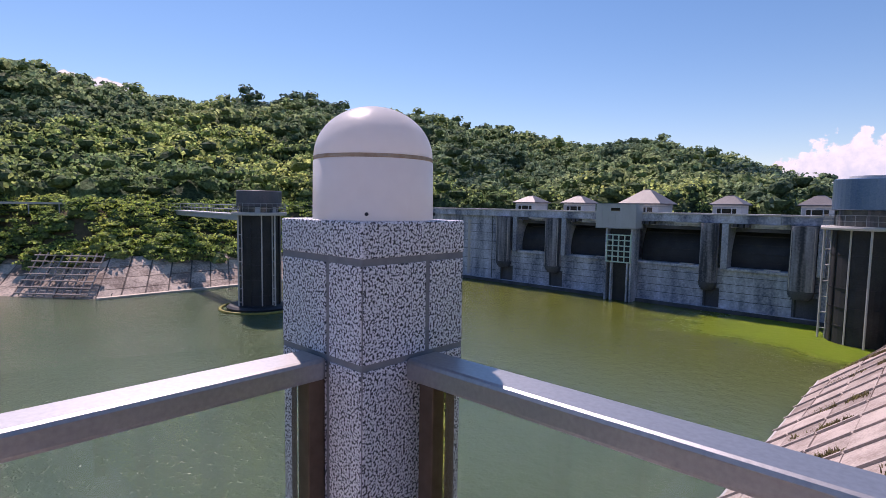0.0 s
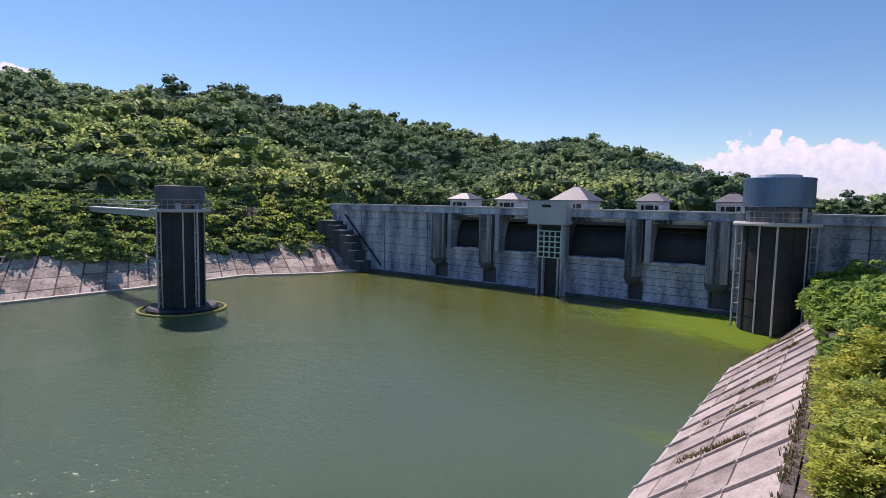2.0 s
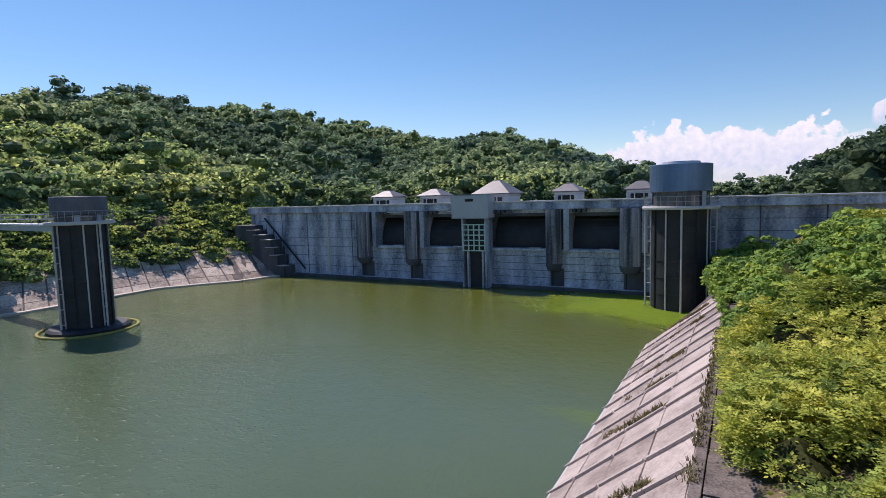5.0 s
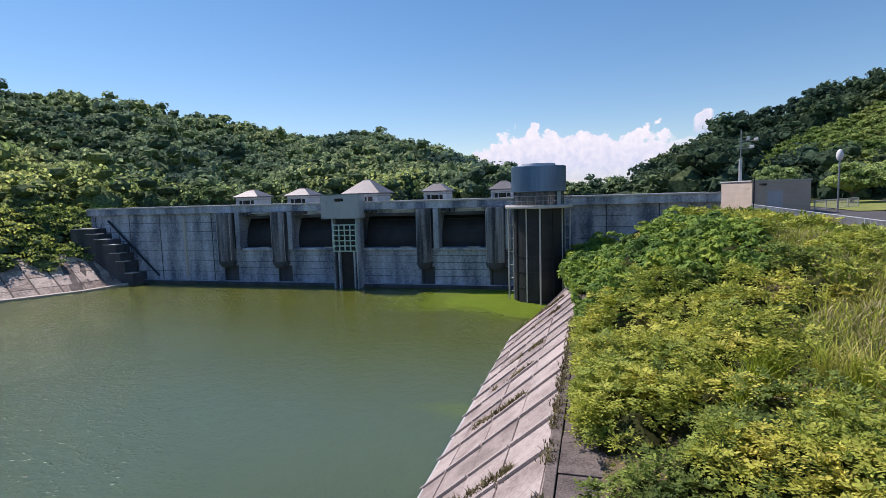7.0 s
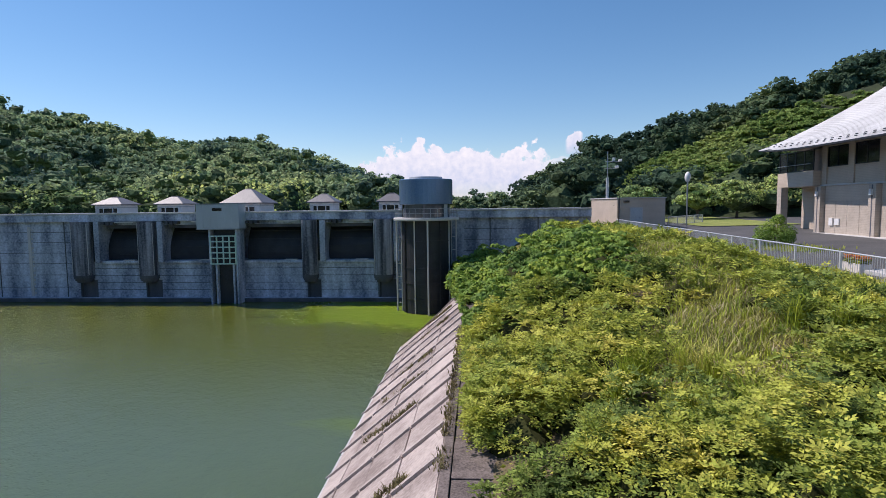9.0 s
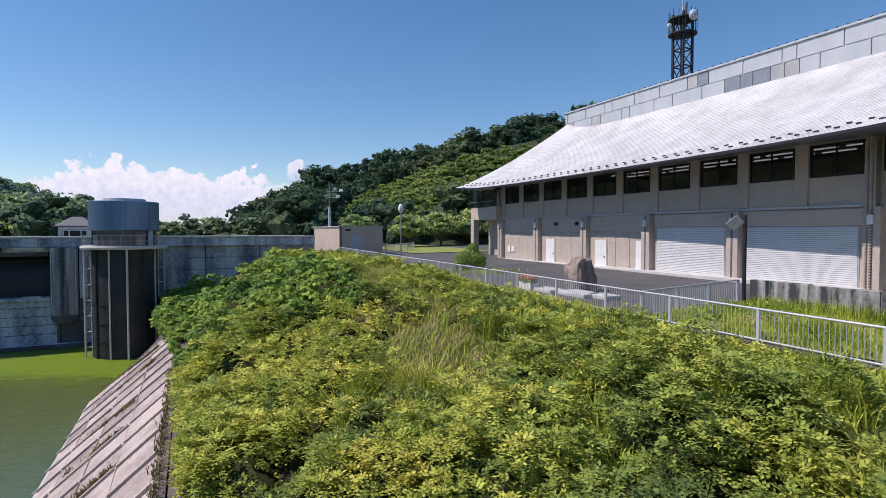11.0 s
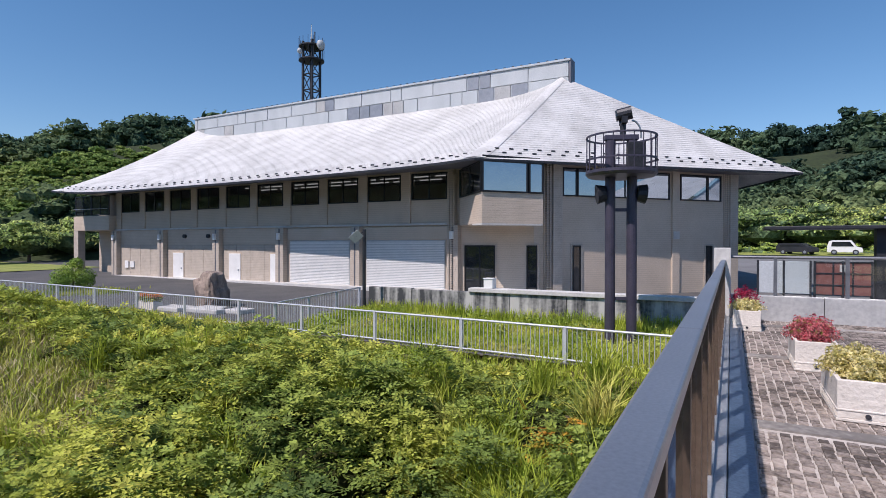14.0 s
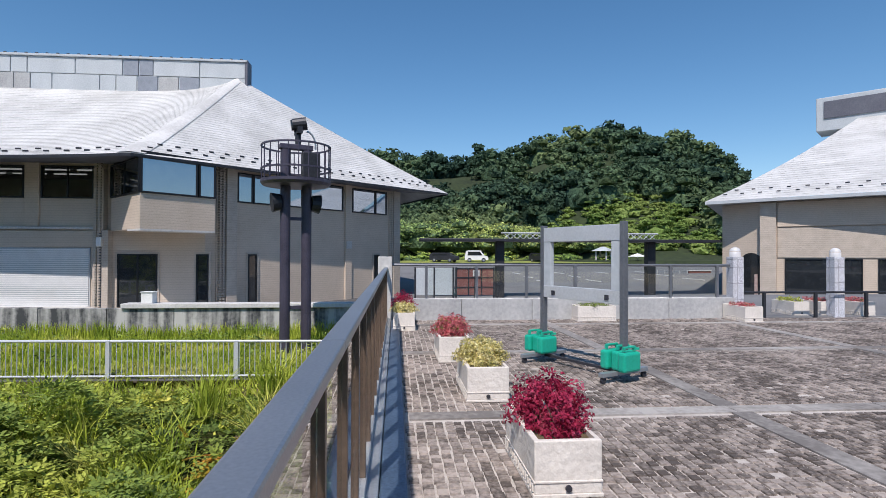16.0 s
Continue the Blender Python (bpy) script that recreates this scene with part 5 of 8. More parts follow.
    for x0, x1, deep in ((3.7, 4.28, 0.28), (11.9, 12.45, 0.1), (16.35, 17.0, 0.14)):
        part("pilaster", one_box(x0, x1, -deep, 0.02, -1.7, 5.85, 0.02, m=m2), M["tile2" if deep > 0.1 else "tile"], b, "beige tiled pilaster")
    for x in (3.3, 15.95):
        bm = bmesh.new()
        for k in range(56):
            z = -1.55 + k * 0.132
            for c in (0.02, 0.2):
                box(bm, x + c, x + c + 0.12, -0.26 if x < 5 else -0.12, -0.02, z, z + 0.075, m=m2)
        part("brick_lattice", bm, M["tile2"], b, "open lattice of beige bricks")
        part("lattice_back", one_box(x - 0.04, x + 0.4, -0.05, 0.01, -1.7, 5.85, m=m2), M["tile"], b)
    bm = bmesh.new()
    for k in range(56):
        for c in (0.02, 0.2):
            box(bm, 32.12 + c, 32.24 + c, -0.52, -0.3, -1.55 + k * 0.132, -1.475 + k * 0.132, m=m)
    part("brick_lattice", bm, M["tile2"], b, "open lattice of beige bricks")
    part("lattice_back", one_box(32.06, 32.52, -0.4, 0.0, -1.7, 5.5, m=m), M["tile"], b)
    for mm, x0, x1, k in ((m2, 5.06, 5.59, 0), (m2, 14.5, 15.0, 0), (m, 36.7, 37.3, 0), (m, 33.0, 34.88, 1)):
        window(b, mm, x0, x1, -1.2, 1.4, M["pane"], k)
        part("surround", one_box(x0 - 0.1, x0 - 0.005, -0.05, 0.02, -1.25, 1.5, m=mm), M["tile2"], b)
        part("surround", one_box(x1 + 0.005, x1 + 0.1, -0.05, 0.02, -1.25, 1.5, m=mm), M["tile2"], b)
        part("surround", one_box(x0 - 0.004, x1 + 0.004, -0.05, 0.02, 1.405, 1.5, m=mm), M["tile2"], b)
        part("sill", one_box(x0 - 0.12, x1 + 0.12, -0.16, 0.02, -1.34, -1.255, 0.01, m=mm), M["palecon"], b)
    part("notice", one_box(11.95, 12.4, -0.14, -0.1, 1.78, 2.24, m=m2), M["palecon"], b)
    # corner bay jutting out over the entrance
    d, n = Vector((0.741, -0.671)), Vector((-0.671, -0.741))
    A, B = Vector((25.6, 10.75)), Vector((28.15, 8.45))
    C = Vector((28.55, 13.4))
    bay = [tuple(A), tuple(B), tuple(B - n * 1.3), (29.0, 13.0), tuple(C)]
    bm = bmesh.new()
    prism(bm, bay, 2.5, 4.05)
    bmesh.ops.recalc_face_normals(bm, faces=bm.faces)
    bo = part("bay", bm, M["tile"], b, "taupe corner bay")
    bm = bmesh.new()
    prism(bm, [(x + (27.5 - x) * 0.06, y + (11 - y) * 0.06) for x, y in bay], 4.05, 5.9)
    bmesh.ops.recalc_face_normals(bm, faces=bm.faces)
    part("bay_core", bm, M["sash"], bo)
    mb = facade_frame(A, d)
    L = (B - A).length
    window(b, mb, 0.0, L * 0.74, 4.06, 5.62, M["mirrorpane"], 0)
    window(b, mb, L * 0.76, L, 4.06, 5.62, M["mirrorpane"], 0)
    mc = facade_frame(C, A - C)
    window(b, mc, 0.05, (A - C).length - 0.02, 4.06, 5.62, M["pane"], 1)
    part("bay_soffit", one_box(0, L, 0.0, 1.2, 2.42, 2.5, m=mb), M["palecon"], bo)

    # roof: long face, slanted face, ends and back
    def eave1(s):
        return (26.0 - 0.7 * max(0.0, s - 0.5) * 2, 50.6 + (11.05 - 50.6) * s, 5.5 + (0.42 if s < 0.5 else 0.2) * abs(2 * s - 1) ** 5)

    def top1(s):
        return (38.0, 47.4 + (10.2 - 47.4) * s, 12.0 + 1.0 * abs(2 * s - 1) ** 9)

    def eave2(s):
        return (25.3 + 15.8 * s, 11.05 - 15.09 * s, 5.7 + 0.23 * s)

    def top2(s):
        return (38.0, 10.2, 13.0)

    def eave3(s):
        return (41.1 + 12.6 * s, -4.04 + 4.94 * s, 5.93)

    def eave4(s):
        return (53.7, 0.9 + 49.7 * s, 6.0)

    def top4(s):
        return (38.6, 10.2 + 37.2 * s, 13.0)

    def eave5(s):
        return (53.7 - 27.7 * s, 50.6, 6.0 - 0.08 * s)

    def top5(s):
        return (38.3, 47.4, 13.0)

    r1 = curved_roof(eave1, top1, 44, 60, "roof", b, 1.12, 0.25, 1.06)
    snow_guards(r1, eave1, top1, (0.05, 0.085), 46, 1.12)
    r2 = curved_roof(eave2, top2, 44, 24, "roof", b, 1.06, 0.0)
    snow_guards(r2, eave2, top2, (0.06, 0.1), 24, 1.06)
    curved_roof(eave3, top2, 16, 10, "roof", b, 1.06, 0.0)
    curved_roof(eave4, top4, 16, 20, "roof", b, 1.12, 0.25)
    curved_roof(eave5, top5, 30, 12, "roof", b, 1.12, 0.25)
    bm = bmesh.new()
    ring = [eave1(i / 20) for i in range(21)] + [eave2(i / 10) for i in range(1, 11)] + [eave3(1), eave4(1)]
    up = [bm.verts.new((x, y, z - 0.0)) for x, y, z in ring]
    lo = [bm.verts.new((x, y, z - 0.12)) for x, y, z in ring]
    for i in range(len(ring)):
        j = (i + 1) % len(ring)
        bm.faces.new((lo[i], lo[j], up[j], up[i]))
    part("fascia", bm, M["darksteel"], b, "dark eaves fascia")
    bm = bmesh.new()
    inner = [(29.05, 46.3), (29.05, 13.8), (27.05, 11.0), (39.6, -0.35), (51.9, 6), (51.9, 49.9)]
    strips = [[(eave1(i / 20), (29.1, min(max(eave1(i / 20)[1], 9.25), 50.0), 5.8)) for i in range(21)],
              [(eave2(i / 10), (29.05 + 10.6 * i / 10, 9.2 - 9.5 * i / 10, 5.8)) for i in range(11)],
              [(eave5(i / 10), (eave5(i / 10)[0], 48.8, 5.85)) for i in range(11)]]
    for strip in strips:
        vs = [(bm.verts.new((p[0], p[1], p[2] - 0.115)), bm.verts.new(w)) for p, w in strip]
        for (a0, b0), (a1, b1) in zip(vs, vs[1:]):
            bm.faces.new((a0, a1, b1, b0))
    part("soffit", bm, M["slate"], b)
    # broad hip capping between the two front faces, laid flat on each of them
    bm = bmesh.new()
    rows = []
    for i in range(25):
        u = i / 24 * 0.985
        v = Vector(eave1(1)).lerp(Vector(top1(1)), u)
        v.z = eave1(1)[2] + (top1(1)[2] - eave1(1)[2]) * u**1.06 + 0.07
        wide = 0.62 - 0.2 * u
        s1 = 1 - wide / 39.0
        a = Vector(eave1(s1)).lerp(Vector(top1(s1)), u)
        f = max(0.0, s1 - 0.8) ** 2 * 25
        a.z = eave1(s1)[2] + (top1(s1)[2] - eave1(s1)[2]) * u ** (1.12 + (1.06 - 1.12) * f) - 0.25 * (1 - f) * math.sin(math.pi * u) + 0.06
        k = min(0.4, wide / max(0.5, 22.0 * (1 - u)))
        c = Vector(eave2(k)).lerp(Vector(top2(k)), u)
        c.z = eave2(k)[2] + (top2(k)[2] - eave2(k)[2]) * u**1.06 + 0.05
        rows.append([bm.verts.new(a), bm.verts.new(v), bm.verts.new(c)])
    for r0, r1_ in zip(rows, rows[1:]):
        for k in range(2):
            bm.faces.new((r0[k], r0[k + 1], r1_[k + 1], r1_[k]))
    part("hip_cap", bm, M["roofmetal"], b, smooth=True)
    # clad ridge wall of uneven metal panels
    x0, x1 = 37.85, 38.75
    part("ridge_core", one_box(x0 + 0.05, x1, 9.7, 47.9, 11.2, 14.0), M["greypanel"], b)
    rr = random.Random(3)
    y = 9.7
    mats = [M["greypanel"], M["greypanel"], M["greypanel"], M["wall"], surface("weathered_panel", (0.2, 0.22, 0.25), (0.32, 0.34, 0.38), 0.5, 0.3)]
    while y < 47.5:
        w = min(rr.choice((2.9, 2.9, 0.9, 1.0)), 47.9 - y)
        part("ridge_panel", one_box(x0 - 0.02, x0 + 0.06, y + 0.04, y + w - 0.04, 12.95, 13.98, 0.01), mats[0] if w > 2 else rr.choice(mats), b)
        y += w
    y = 9.7
    while y < 47.5:
        w = min(rr.choice((2.9, 2.0, 1.0, 1.3)), 47.9 - y)
        part("ridge_panel", one_box(x0 - 0.02, x0 + 0.06, y + 0.04, y + w - 0.04, 11.6, 12.9, 0.01), rr.choice(mats), b)
        y += w
    part("ridge_cap", one_box(x0 - 0.12, x1 + 0.1, 9.6, 48.0, 14.0, 14.14, 0.02), M["greypanel"], b)
    part("ridge_end", one_box(x0 - 0.06, x1 + 0.05, 9.55, 9.7, 12.4, 14.16, 0.02), M["slate"], b)
    clip = finish("ridge_clip", one_box(x0, x0 + 0.1, 0, 0.15, 14.14, 14.24), M["darksteel"])
    for i in range(60):
        o = new("ridge_clip", clip)
        o.parent = b
        o.location.y = 9.9 + i * 0.635
    return b


office_building()


def radio_mast():
    p = thing("radio_mast", "dark lattice radio mast with round dish antennas above the roof", "mast", at=(44.0, 38.0, 0))
    bm = bmesh.new()
    q = [(-0.6, -0.6), (0.6, -0.6), (0.6, 0.6), (-0.6, 0.6)]
    for x, y in q:
        part("leg", rod(bmesh.new(), (x, y, 6), (x, y, 22.2), 0.14, 8), M["darksteel"], p)
    for z in (14, 15.6, 17.2, 18.8, 20.4):
        for (x0, y0), (x1, y1) in zip(q, q[1:] + q[:1]):
            rod(bm, (x0, y0, z), (x1, y1, z), 0.07, 5)
            rod(bm, (x0, y0, z), (x1, y1, z + 1.6), 0.05, 5)
    part("bracing", bm, M["darksteel"], p)
    for z in (20.2, 21.6):
        part("platform", lathe(bmesh.new(), [(0, z), (1.3, z), (1.3, z + 0.12), (0, z + 0.12)], 20), M["darksteel"], p)
    bm = bmesh.new()
    for i in range(14):
        a = 2 * math.pi * i / 14
        rod(bm, (1.25 * math.cos(a), 1.25 * math.sin(a), 20.3), (1.25 * math.cos(a), 1.25 * math.sin(a), 22.5), 0.03, 4)
    part("guard_rail", bm, M["darksteel"], p)
    for x, y, z, r in ((-0.2, -1.4, 21.6, 0.5), (-1.4, 0.3, 20.9, 0.3)):
        bm = bmesh.new()
        bmesh.ops.create_uvsphere(bm, u_segments=16, v_segments=10, radius=r, matrix=Matrix.Translation((x, y, z)) @ Matrix.Diagonal((1, 0.7, 1, 1)))
        part("dish", bm, M["greypanel"], p, "white dish antenna", smooth=True)
    part("finial", rod(bmesh.new(), (0, 0, 22), (0, 0, 24.0), 0.12, 8, 0.02), M["greypanel"], p)
    part("finial", rod(bmesh.new(), (0.5, 0, 22), (0.5, 0, 23.4), 0.06, 8), M["darksteel"], p)


radio_mast()


def hall_building():
    b = thing("hall_building", "taupe tiled hall with a white metal roof and an arched porch", "building")
    c = Vector((34.2, -23.95))
    d2, d1 = Vector((-0.67, -0.742)), Vector((-0.919, -0.394))
    start = c - d1 * 3.05
    outline = [tuple(c), tuple(start), (55, -36.5), (40, -52), tuple(c + d2 * 16)]
    bm = bmesh.new()
    prism(bm, outline[::-1], -1.9, 4.88)
    bmesh.ops.recalc_face_normals(bm, faces=bm.faces)
    part("wall", bm, M["tile"], b)
    m = facade_frame(c, d2)
    part("upper_band", one_box(0.6, 16, -0.12, 0.02, 3.25, 4.8, 0.02, m=m), M["tile"], b)
    part("panel", one_box(0.6, 16, -0.06, 0.02, 1.3, 3.2, 0.02, m=m), M["tile2"], b)
    part("pilaster", one_box(-0.35, 0.55, -0.3, 0.3, -1.8, 4.8, 0.03, m=m), M["tile2"], b, "beige tiled pilaster")
    for x0, x1, s in ((1.0, 4.9, 0), (5.6, 9.0, 2), (9.3, 13, 2)):
        window(b, m, x0, x1, -1.2, 1.25, M["pane"], s)
    part("plinth", one_box(0.5, 16, -0.2, 0.02, -1.9, -1.22, m=m), M["palecon"], b)
    m1 = facade_frame(start, d1)
    part("porch_wall", one_box(0.0, 3.0, -0.02, 0.05, -1.7, 4.8, m=m1), M["tile"], b, "shaded taupe porch wall")
    bm = bmesh.new()
    n = 14
    pts = [(2.05 + 0.95 * math.cos(math.pi * i / n), 0.55 + 1.05 * math.sin(math.pi * i / n)) for i in range(n + 1)]
    pts = [(3.0, -1.7)] + pts + [(1.1, -1.7)]
    a = [bm.verts.new(m1 @ Vector((x, -0.04, z))) for x, z in pts]
    k = [bm.verts.new(m1 @ Vector((x, 0.2, z))) for x, z in pts]
    bm.faces.new(a)
    for i in range(len(a)):
        j = (i + 1) % len(a)
        bm.faces.new((a[i], k[i], k[j], a[j]))
    bmesh.ops.recalc_face_normals(bm, faces=bm.faces)
    part("arched_door", bm, M["pane"], b, "dark arched glazed doorway")
    part("poster", one_box(2.3, 2.5, -0.09, -0.045, -1.2, 0.2, m=m1), surface("faded_banner", (0.35, 0.2, 0.18), (0.6, 0.5, 0.45), 0.8, scale=5), b)

    e0 = Vector((36.2, -21.0))
    e1 = e0 + Vector((-0.74, -0.672)) * 24
    peak = Vector((45.0, -40.5))

    def eave(s):
        p = e0.lerp(e1, s)
        return (p.x, p.y, 5.05)

    def top(s):
        p = peak.lerp(peak + Vector((-6, -6)), s)
        return (p.x, p.y, 13.6)

    r = curved_roof(eave, top, 36, 24, "roof", b, 1.03, 0.3)
    snow_guards(r, eave, top, (0.06, 0.1), 22, 1.03)

    def eave_b(s):
        return (60 - 23.8 * s, -38.5 + 17.5 * s, 5.05)

    curved_roof(eave_b, lambda s: top(0), 20, 10, "roof", b, 1.1, 0.5)
    bm = bmesh.new()
    ring = [eave(i / 10) for i in range(11)] + [(44, -55, 5.05), (60, -38.5, 5.05)]
    bm.faces.new([bm.verts.new((x, y, z - 0.15)) for x, y, z in ring])
    bmesh.ops.triangulate(bm, faces=bm.faces[:])
    part("soffit", bm, M["greypanel"], b)
    part("fascia", one_box(0, 24, -0.04, 0.06, 4.84, 5.04, 0.01, m=facade_frame(e0, (-0.74, -0.672))), M["greypanel"], b)
    part("roof_box", one_box(-3.2, 6.5, -0.5, 2.4, 12.6, 15.6, 0.05, m=facade_frame(peak, (-0.74, -0.672))), M["greypanel"], b, "grey clad roof box")
    part("louvre", one_box(-2.6, 6.0, -0.6, -0.48, 13.7, 15.2, m=facade_frame(peak, (-0.74, -0.672))), M["slate"], b)
    return b


hall_building()


def covered_way():
    c = thing("covered_walkway", "thin dark canopy on dark columns between the two buildings", "canopy")
    part("roof", one_box(36.8, 39.2, -22.6, -1.8, 2.32, 2.5, 0.03), M["darksteel"], c)
    for y in (-7.3, -18.0):
        part("column", one_box(37.7, 38.3, y - 0.28, y + 0.28, -1.6, 2.32, 0.02), M["darksteel"], c)
    bm = bmesh.new()
    for i in range(24):
        y = -7.6 - i * 0.45
        rod(bm, (38, y, 2.5), (38, y - 0.45, 2.9), 0.03, 4)
        rod(bm, (38, y, 2.9), (38, y - 0.45, 2.5), 0.03, 4)
    rod(bm, (38, -7.4, 2.92), (38, -18.6, 2.92), 0.05, 5)
    part("truss", bm, M["greypanel"], c, "pale light truss")
    return c


covered_way()
for y0, y1, mt, lb in ((-3.95, -1.4, M["greypanel"], "pale grey notice board panel"), (-6.6, -4.05, M["brownpanel"], "red-brown notice board panel")):
    s = thing("notice_board", lb + " under the canopy", "notice board")
    part("board", one_box(36.1, 36.2, y0, y1, -1.2, 0.55, 0.02), mt, s)
    for y in (y0 + 0.05, (y0 + y1) / 2, y1 - 0.05):
        part("post", one_box(36.05, 36.25, y - 0.05, y + 0.05, -1.6, 0.6), M["darksteel"], s)
    if mt is M["brownpanel"]:
        part("sheet", one_box(36.07, 36.1, -5.62, -5.18, 0.02, 0.42), M["palecon"], s)
        for y in (-5.75, -4.9):
            part("bar", one_box(36.05, 36.15, y - 0.04, y + 0.04, -1.2, 0.56), M["darksteel"], s)
        for z in (-0.68, -0.06, 0.54):
            part("bar", one_box(36.06, 36.15, -6.6, -4.05, z - 0.03, z + 0.03), M["darksteel"], s)


def vehicle(name, label, at, turn, paint, tall):
    v = thing(name, label, "car", at=at, turn=turn)
    L, w = (3.5, 0.75) if tall else (4.2, 0.85)
    h = 1.75 if tall else 1.4
    prof = [(-L / 2, 0.3), (-L / 2, 0.95), (-L / 2 + 0.2, h - 0.1), (-L / 2 + 0.5, h), (L * 0.18, h), (L * 0.33, 1.0), (L / 2 - 0.1, 0.85), (L / 2, 0.6), (L / 2, 0.3)]
    bm = bmesh.new()
    extrude_x(bm, prof, -w, w)
    part("body", bm, paint, v)
    for sx in (-w - 0.012, w + 0.012):
        bm = bmesh.new()
        extrude_x(bm, [(-L / 2 + 0.4, 1.0), (-L / 2 + 0.5, h - 0.18), (L * 0.14, h - 0.18), (L * 0.25, 1.0)], sx - 0.01, sx + 0.01)
        part("side_window", bm, M["pane"], v)
        for y in (-L * 0.3, L * 0.3):
            wh = part("wheel", rod(bmesh.new(), (sx - 0.1 * np.sign(sx), y, 0.31), (sx + 0.03 * np.sign(sx), y, 0.31), 0.31, 16), M["caster"], v)
            part("rim", rod(bmesh.new(), (sx + 0.02 * np.sign(sx), y, 0.31), (sx + 0.045 * np.sign(sx), y, 0.31), 0.18, 12), M["steel"], wh)
    part("windscreen", one_box(-w + 0.1, w - 0.1, L * 0.2, L * 0.3, 1.05, h - 0.2), M["pane"], v)
    return v


vehicle("car", "silver-white minivan parked at the far edge of the lot", (82.0, -12.3, 0.3), 172, M["white"], True)
vehicle("car", "dark estate car parked in tree shade", (82.0, -7.45, 0.3), 150, M["darksteel"], False)
vehicle("car", "dark car parked far off by the trees", (82.5, -22.4, 0.3), 110, M["darksteel"], False)
# painted bay lines on the lot
lines = thing("bay_lines", "white painted parking bay lines", "road marking", kind="structure")
for i in range(12):
    x, y = 52 + (i % 3) * 5.5, -14 - (i // 3) * 5.0
    z = -1.5 + 2.0 * min(1, max(0, (math.hypot(x, y) - 42) / 60)) + 0.03
    part("line", one_box(x - 2.2, x + 2.2, y - 0.09, y + 0.09, z - 0.02, z + 0.02), M["white"], lines)
g = thing("garden_shelter", "small grey-roofed garden shelter beyond the lot", "shelter", at=(84.5, -32.9, 0.4))
bm = bmesh.new()
bmesh.ops.create_cone(bm, cap_ends=True, segments=4, radius1=2.0, radius2=0.25, depth=0.7, matrix=Matrix.Translation((0, 0, 2.0)))
part("roof", bm, M["greypanel"], g)
for x, y in ((-1.2, 0), (1.2, 0), (0, -1.2), (0, 1.2)):
    part("post", one_box(x - 0.09, x + 0.09, y - 0.09, y + 0.09, -0.4, 1.7), M["palecon"], g)
u = thing("parasol", "open white parasol standing on the grass beyond the lot", "parasol", at=(80.8, -36.8, 0.2))
part("pole", rod(bmesh.new(), (0, 0, 0), (0, 0, 1.45), 0.03, 8), M["steel"], u)
bm = bmesh.new()
bmesh.ops.create_cone(bm, cap_ends=False, segments=8, radius1=1.5, radius2=0.05, depth=0.5, matrix=Matrix.Translation((0, 0, 1.25)))
part("canopy", bm, M["white"], u)
# low brick wall and mesh fence at the lot's near corner
bw = thing("brick_wall", "low red-brown brick wall with a pale cap by the lot", "wall")
part("wall", one_box(60.0, 60.3, -35.9, -33.3, -1.2, -0.36, 0.01), M["brownpanel"], bw)
part("cap", one_box(59.95, 60.35, -35.95, -33.25, -0.358, -0.28, 0.01), M["palecon"], bw)
mf = thing("mesh_fence", "pale green mesh fence panels along the lot", "fence")
for i in range(5):
    part("post", one_box(59.97, 60.05, -33.1 + i * 0.88, -33.02 + i * 0.88, -1.2, -0.3), M["palecon"], mf)
for i in range(4):
    bm = bmesh.new()
    for k in range(9):
        rod(bm, (60, -33.0 + i * 0.88 + k * 0.09, -1.0), (60, -33.0 + i * 0.88 + k * 0.09, -0.36), 0.014, 4)
    for z in (-1.0, -0.36):
        rod(bm, (60, -33.02 + i * 0.88, z), (60, -32.22 + i * 0.88, z), 0.025, 4)
    part("panel", bm, M["steel"], mf)

# ---- the terrace ----
RZ = 1.15
slab_t = thing("terrace", "paved viewing terrace on a concrete base", "terrace", kind="structure")
part("base", one_box(-0.16, 13.5, -34, 0.14, -9.4, -0.06), M["wall"], slab_t)
part("screed", one_box(-0.14, 13.1, -33.9, 0.12, -0.06, -0.012), M["bed"], slab_t)
part("base", one_box(13.5, 15.2, -34, -8.3, -2.0, -0.03), M["lot"], slab_t)


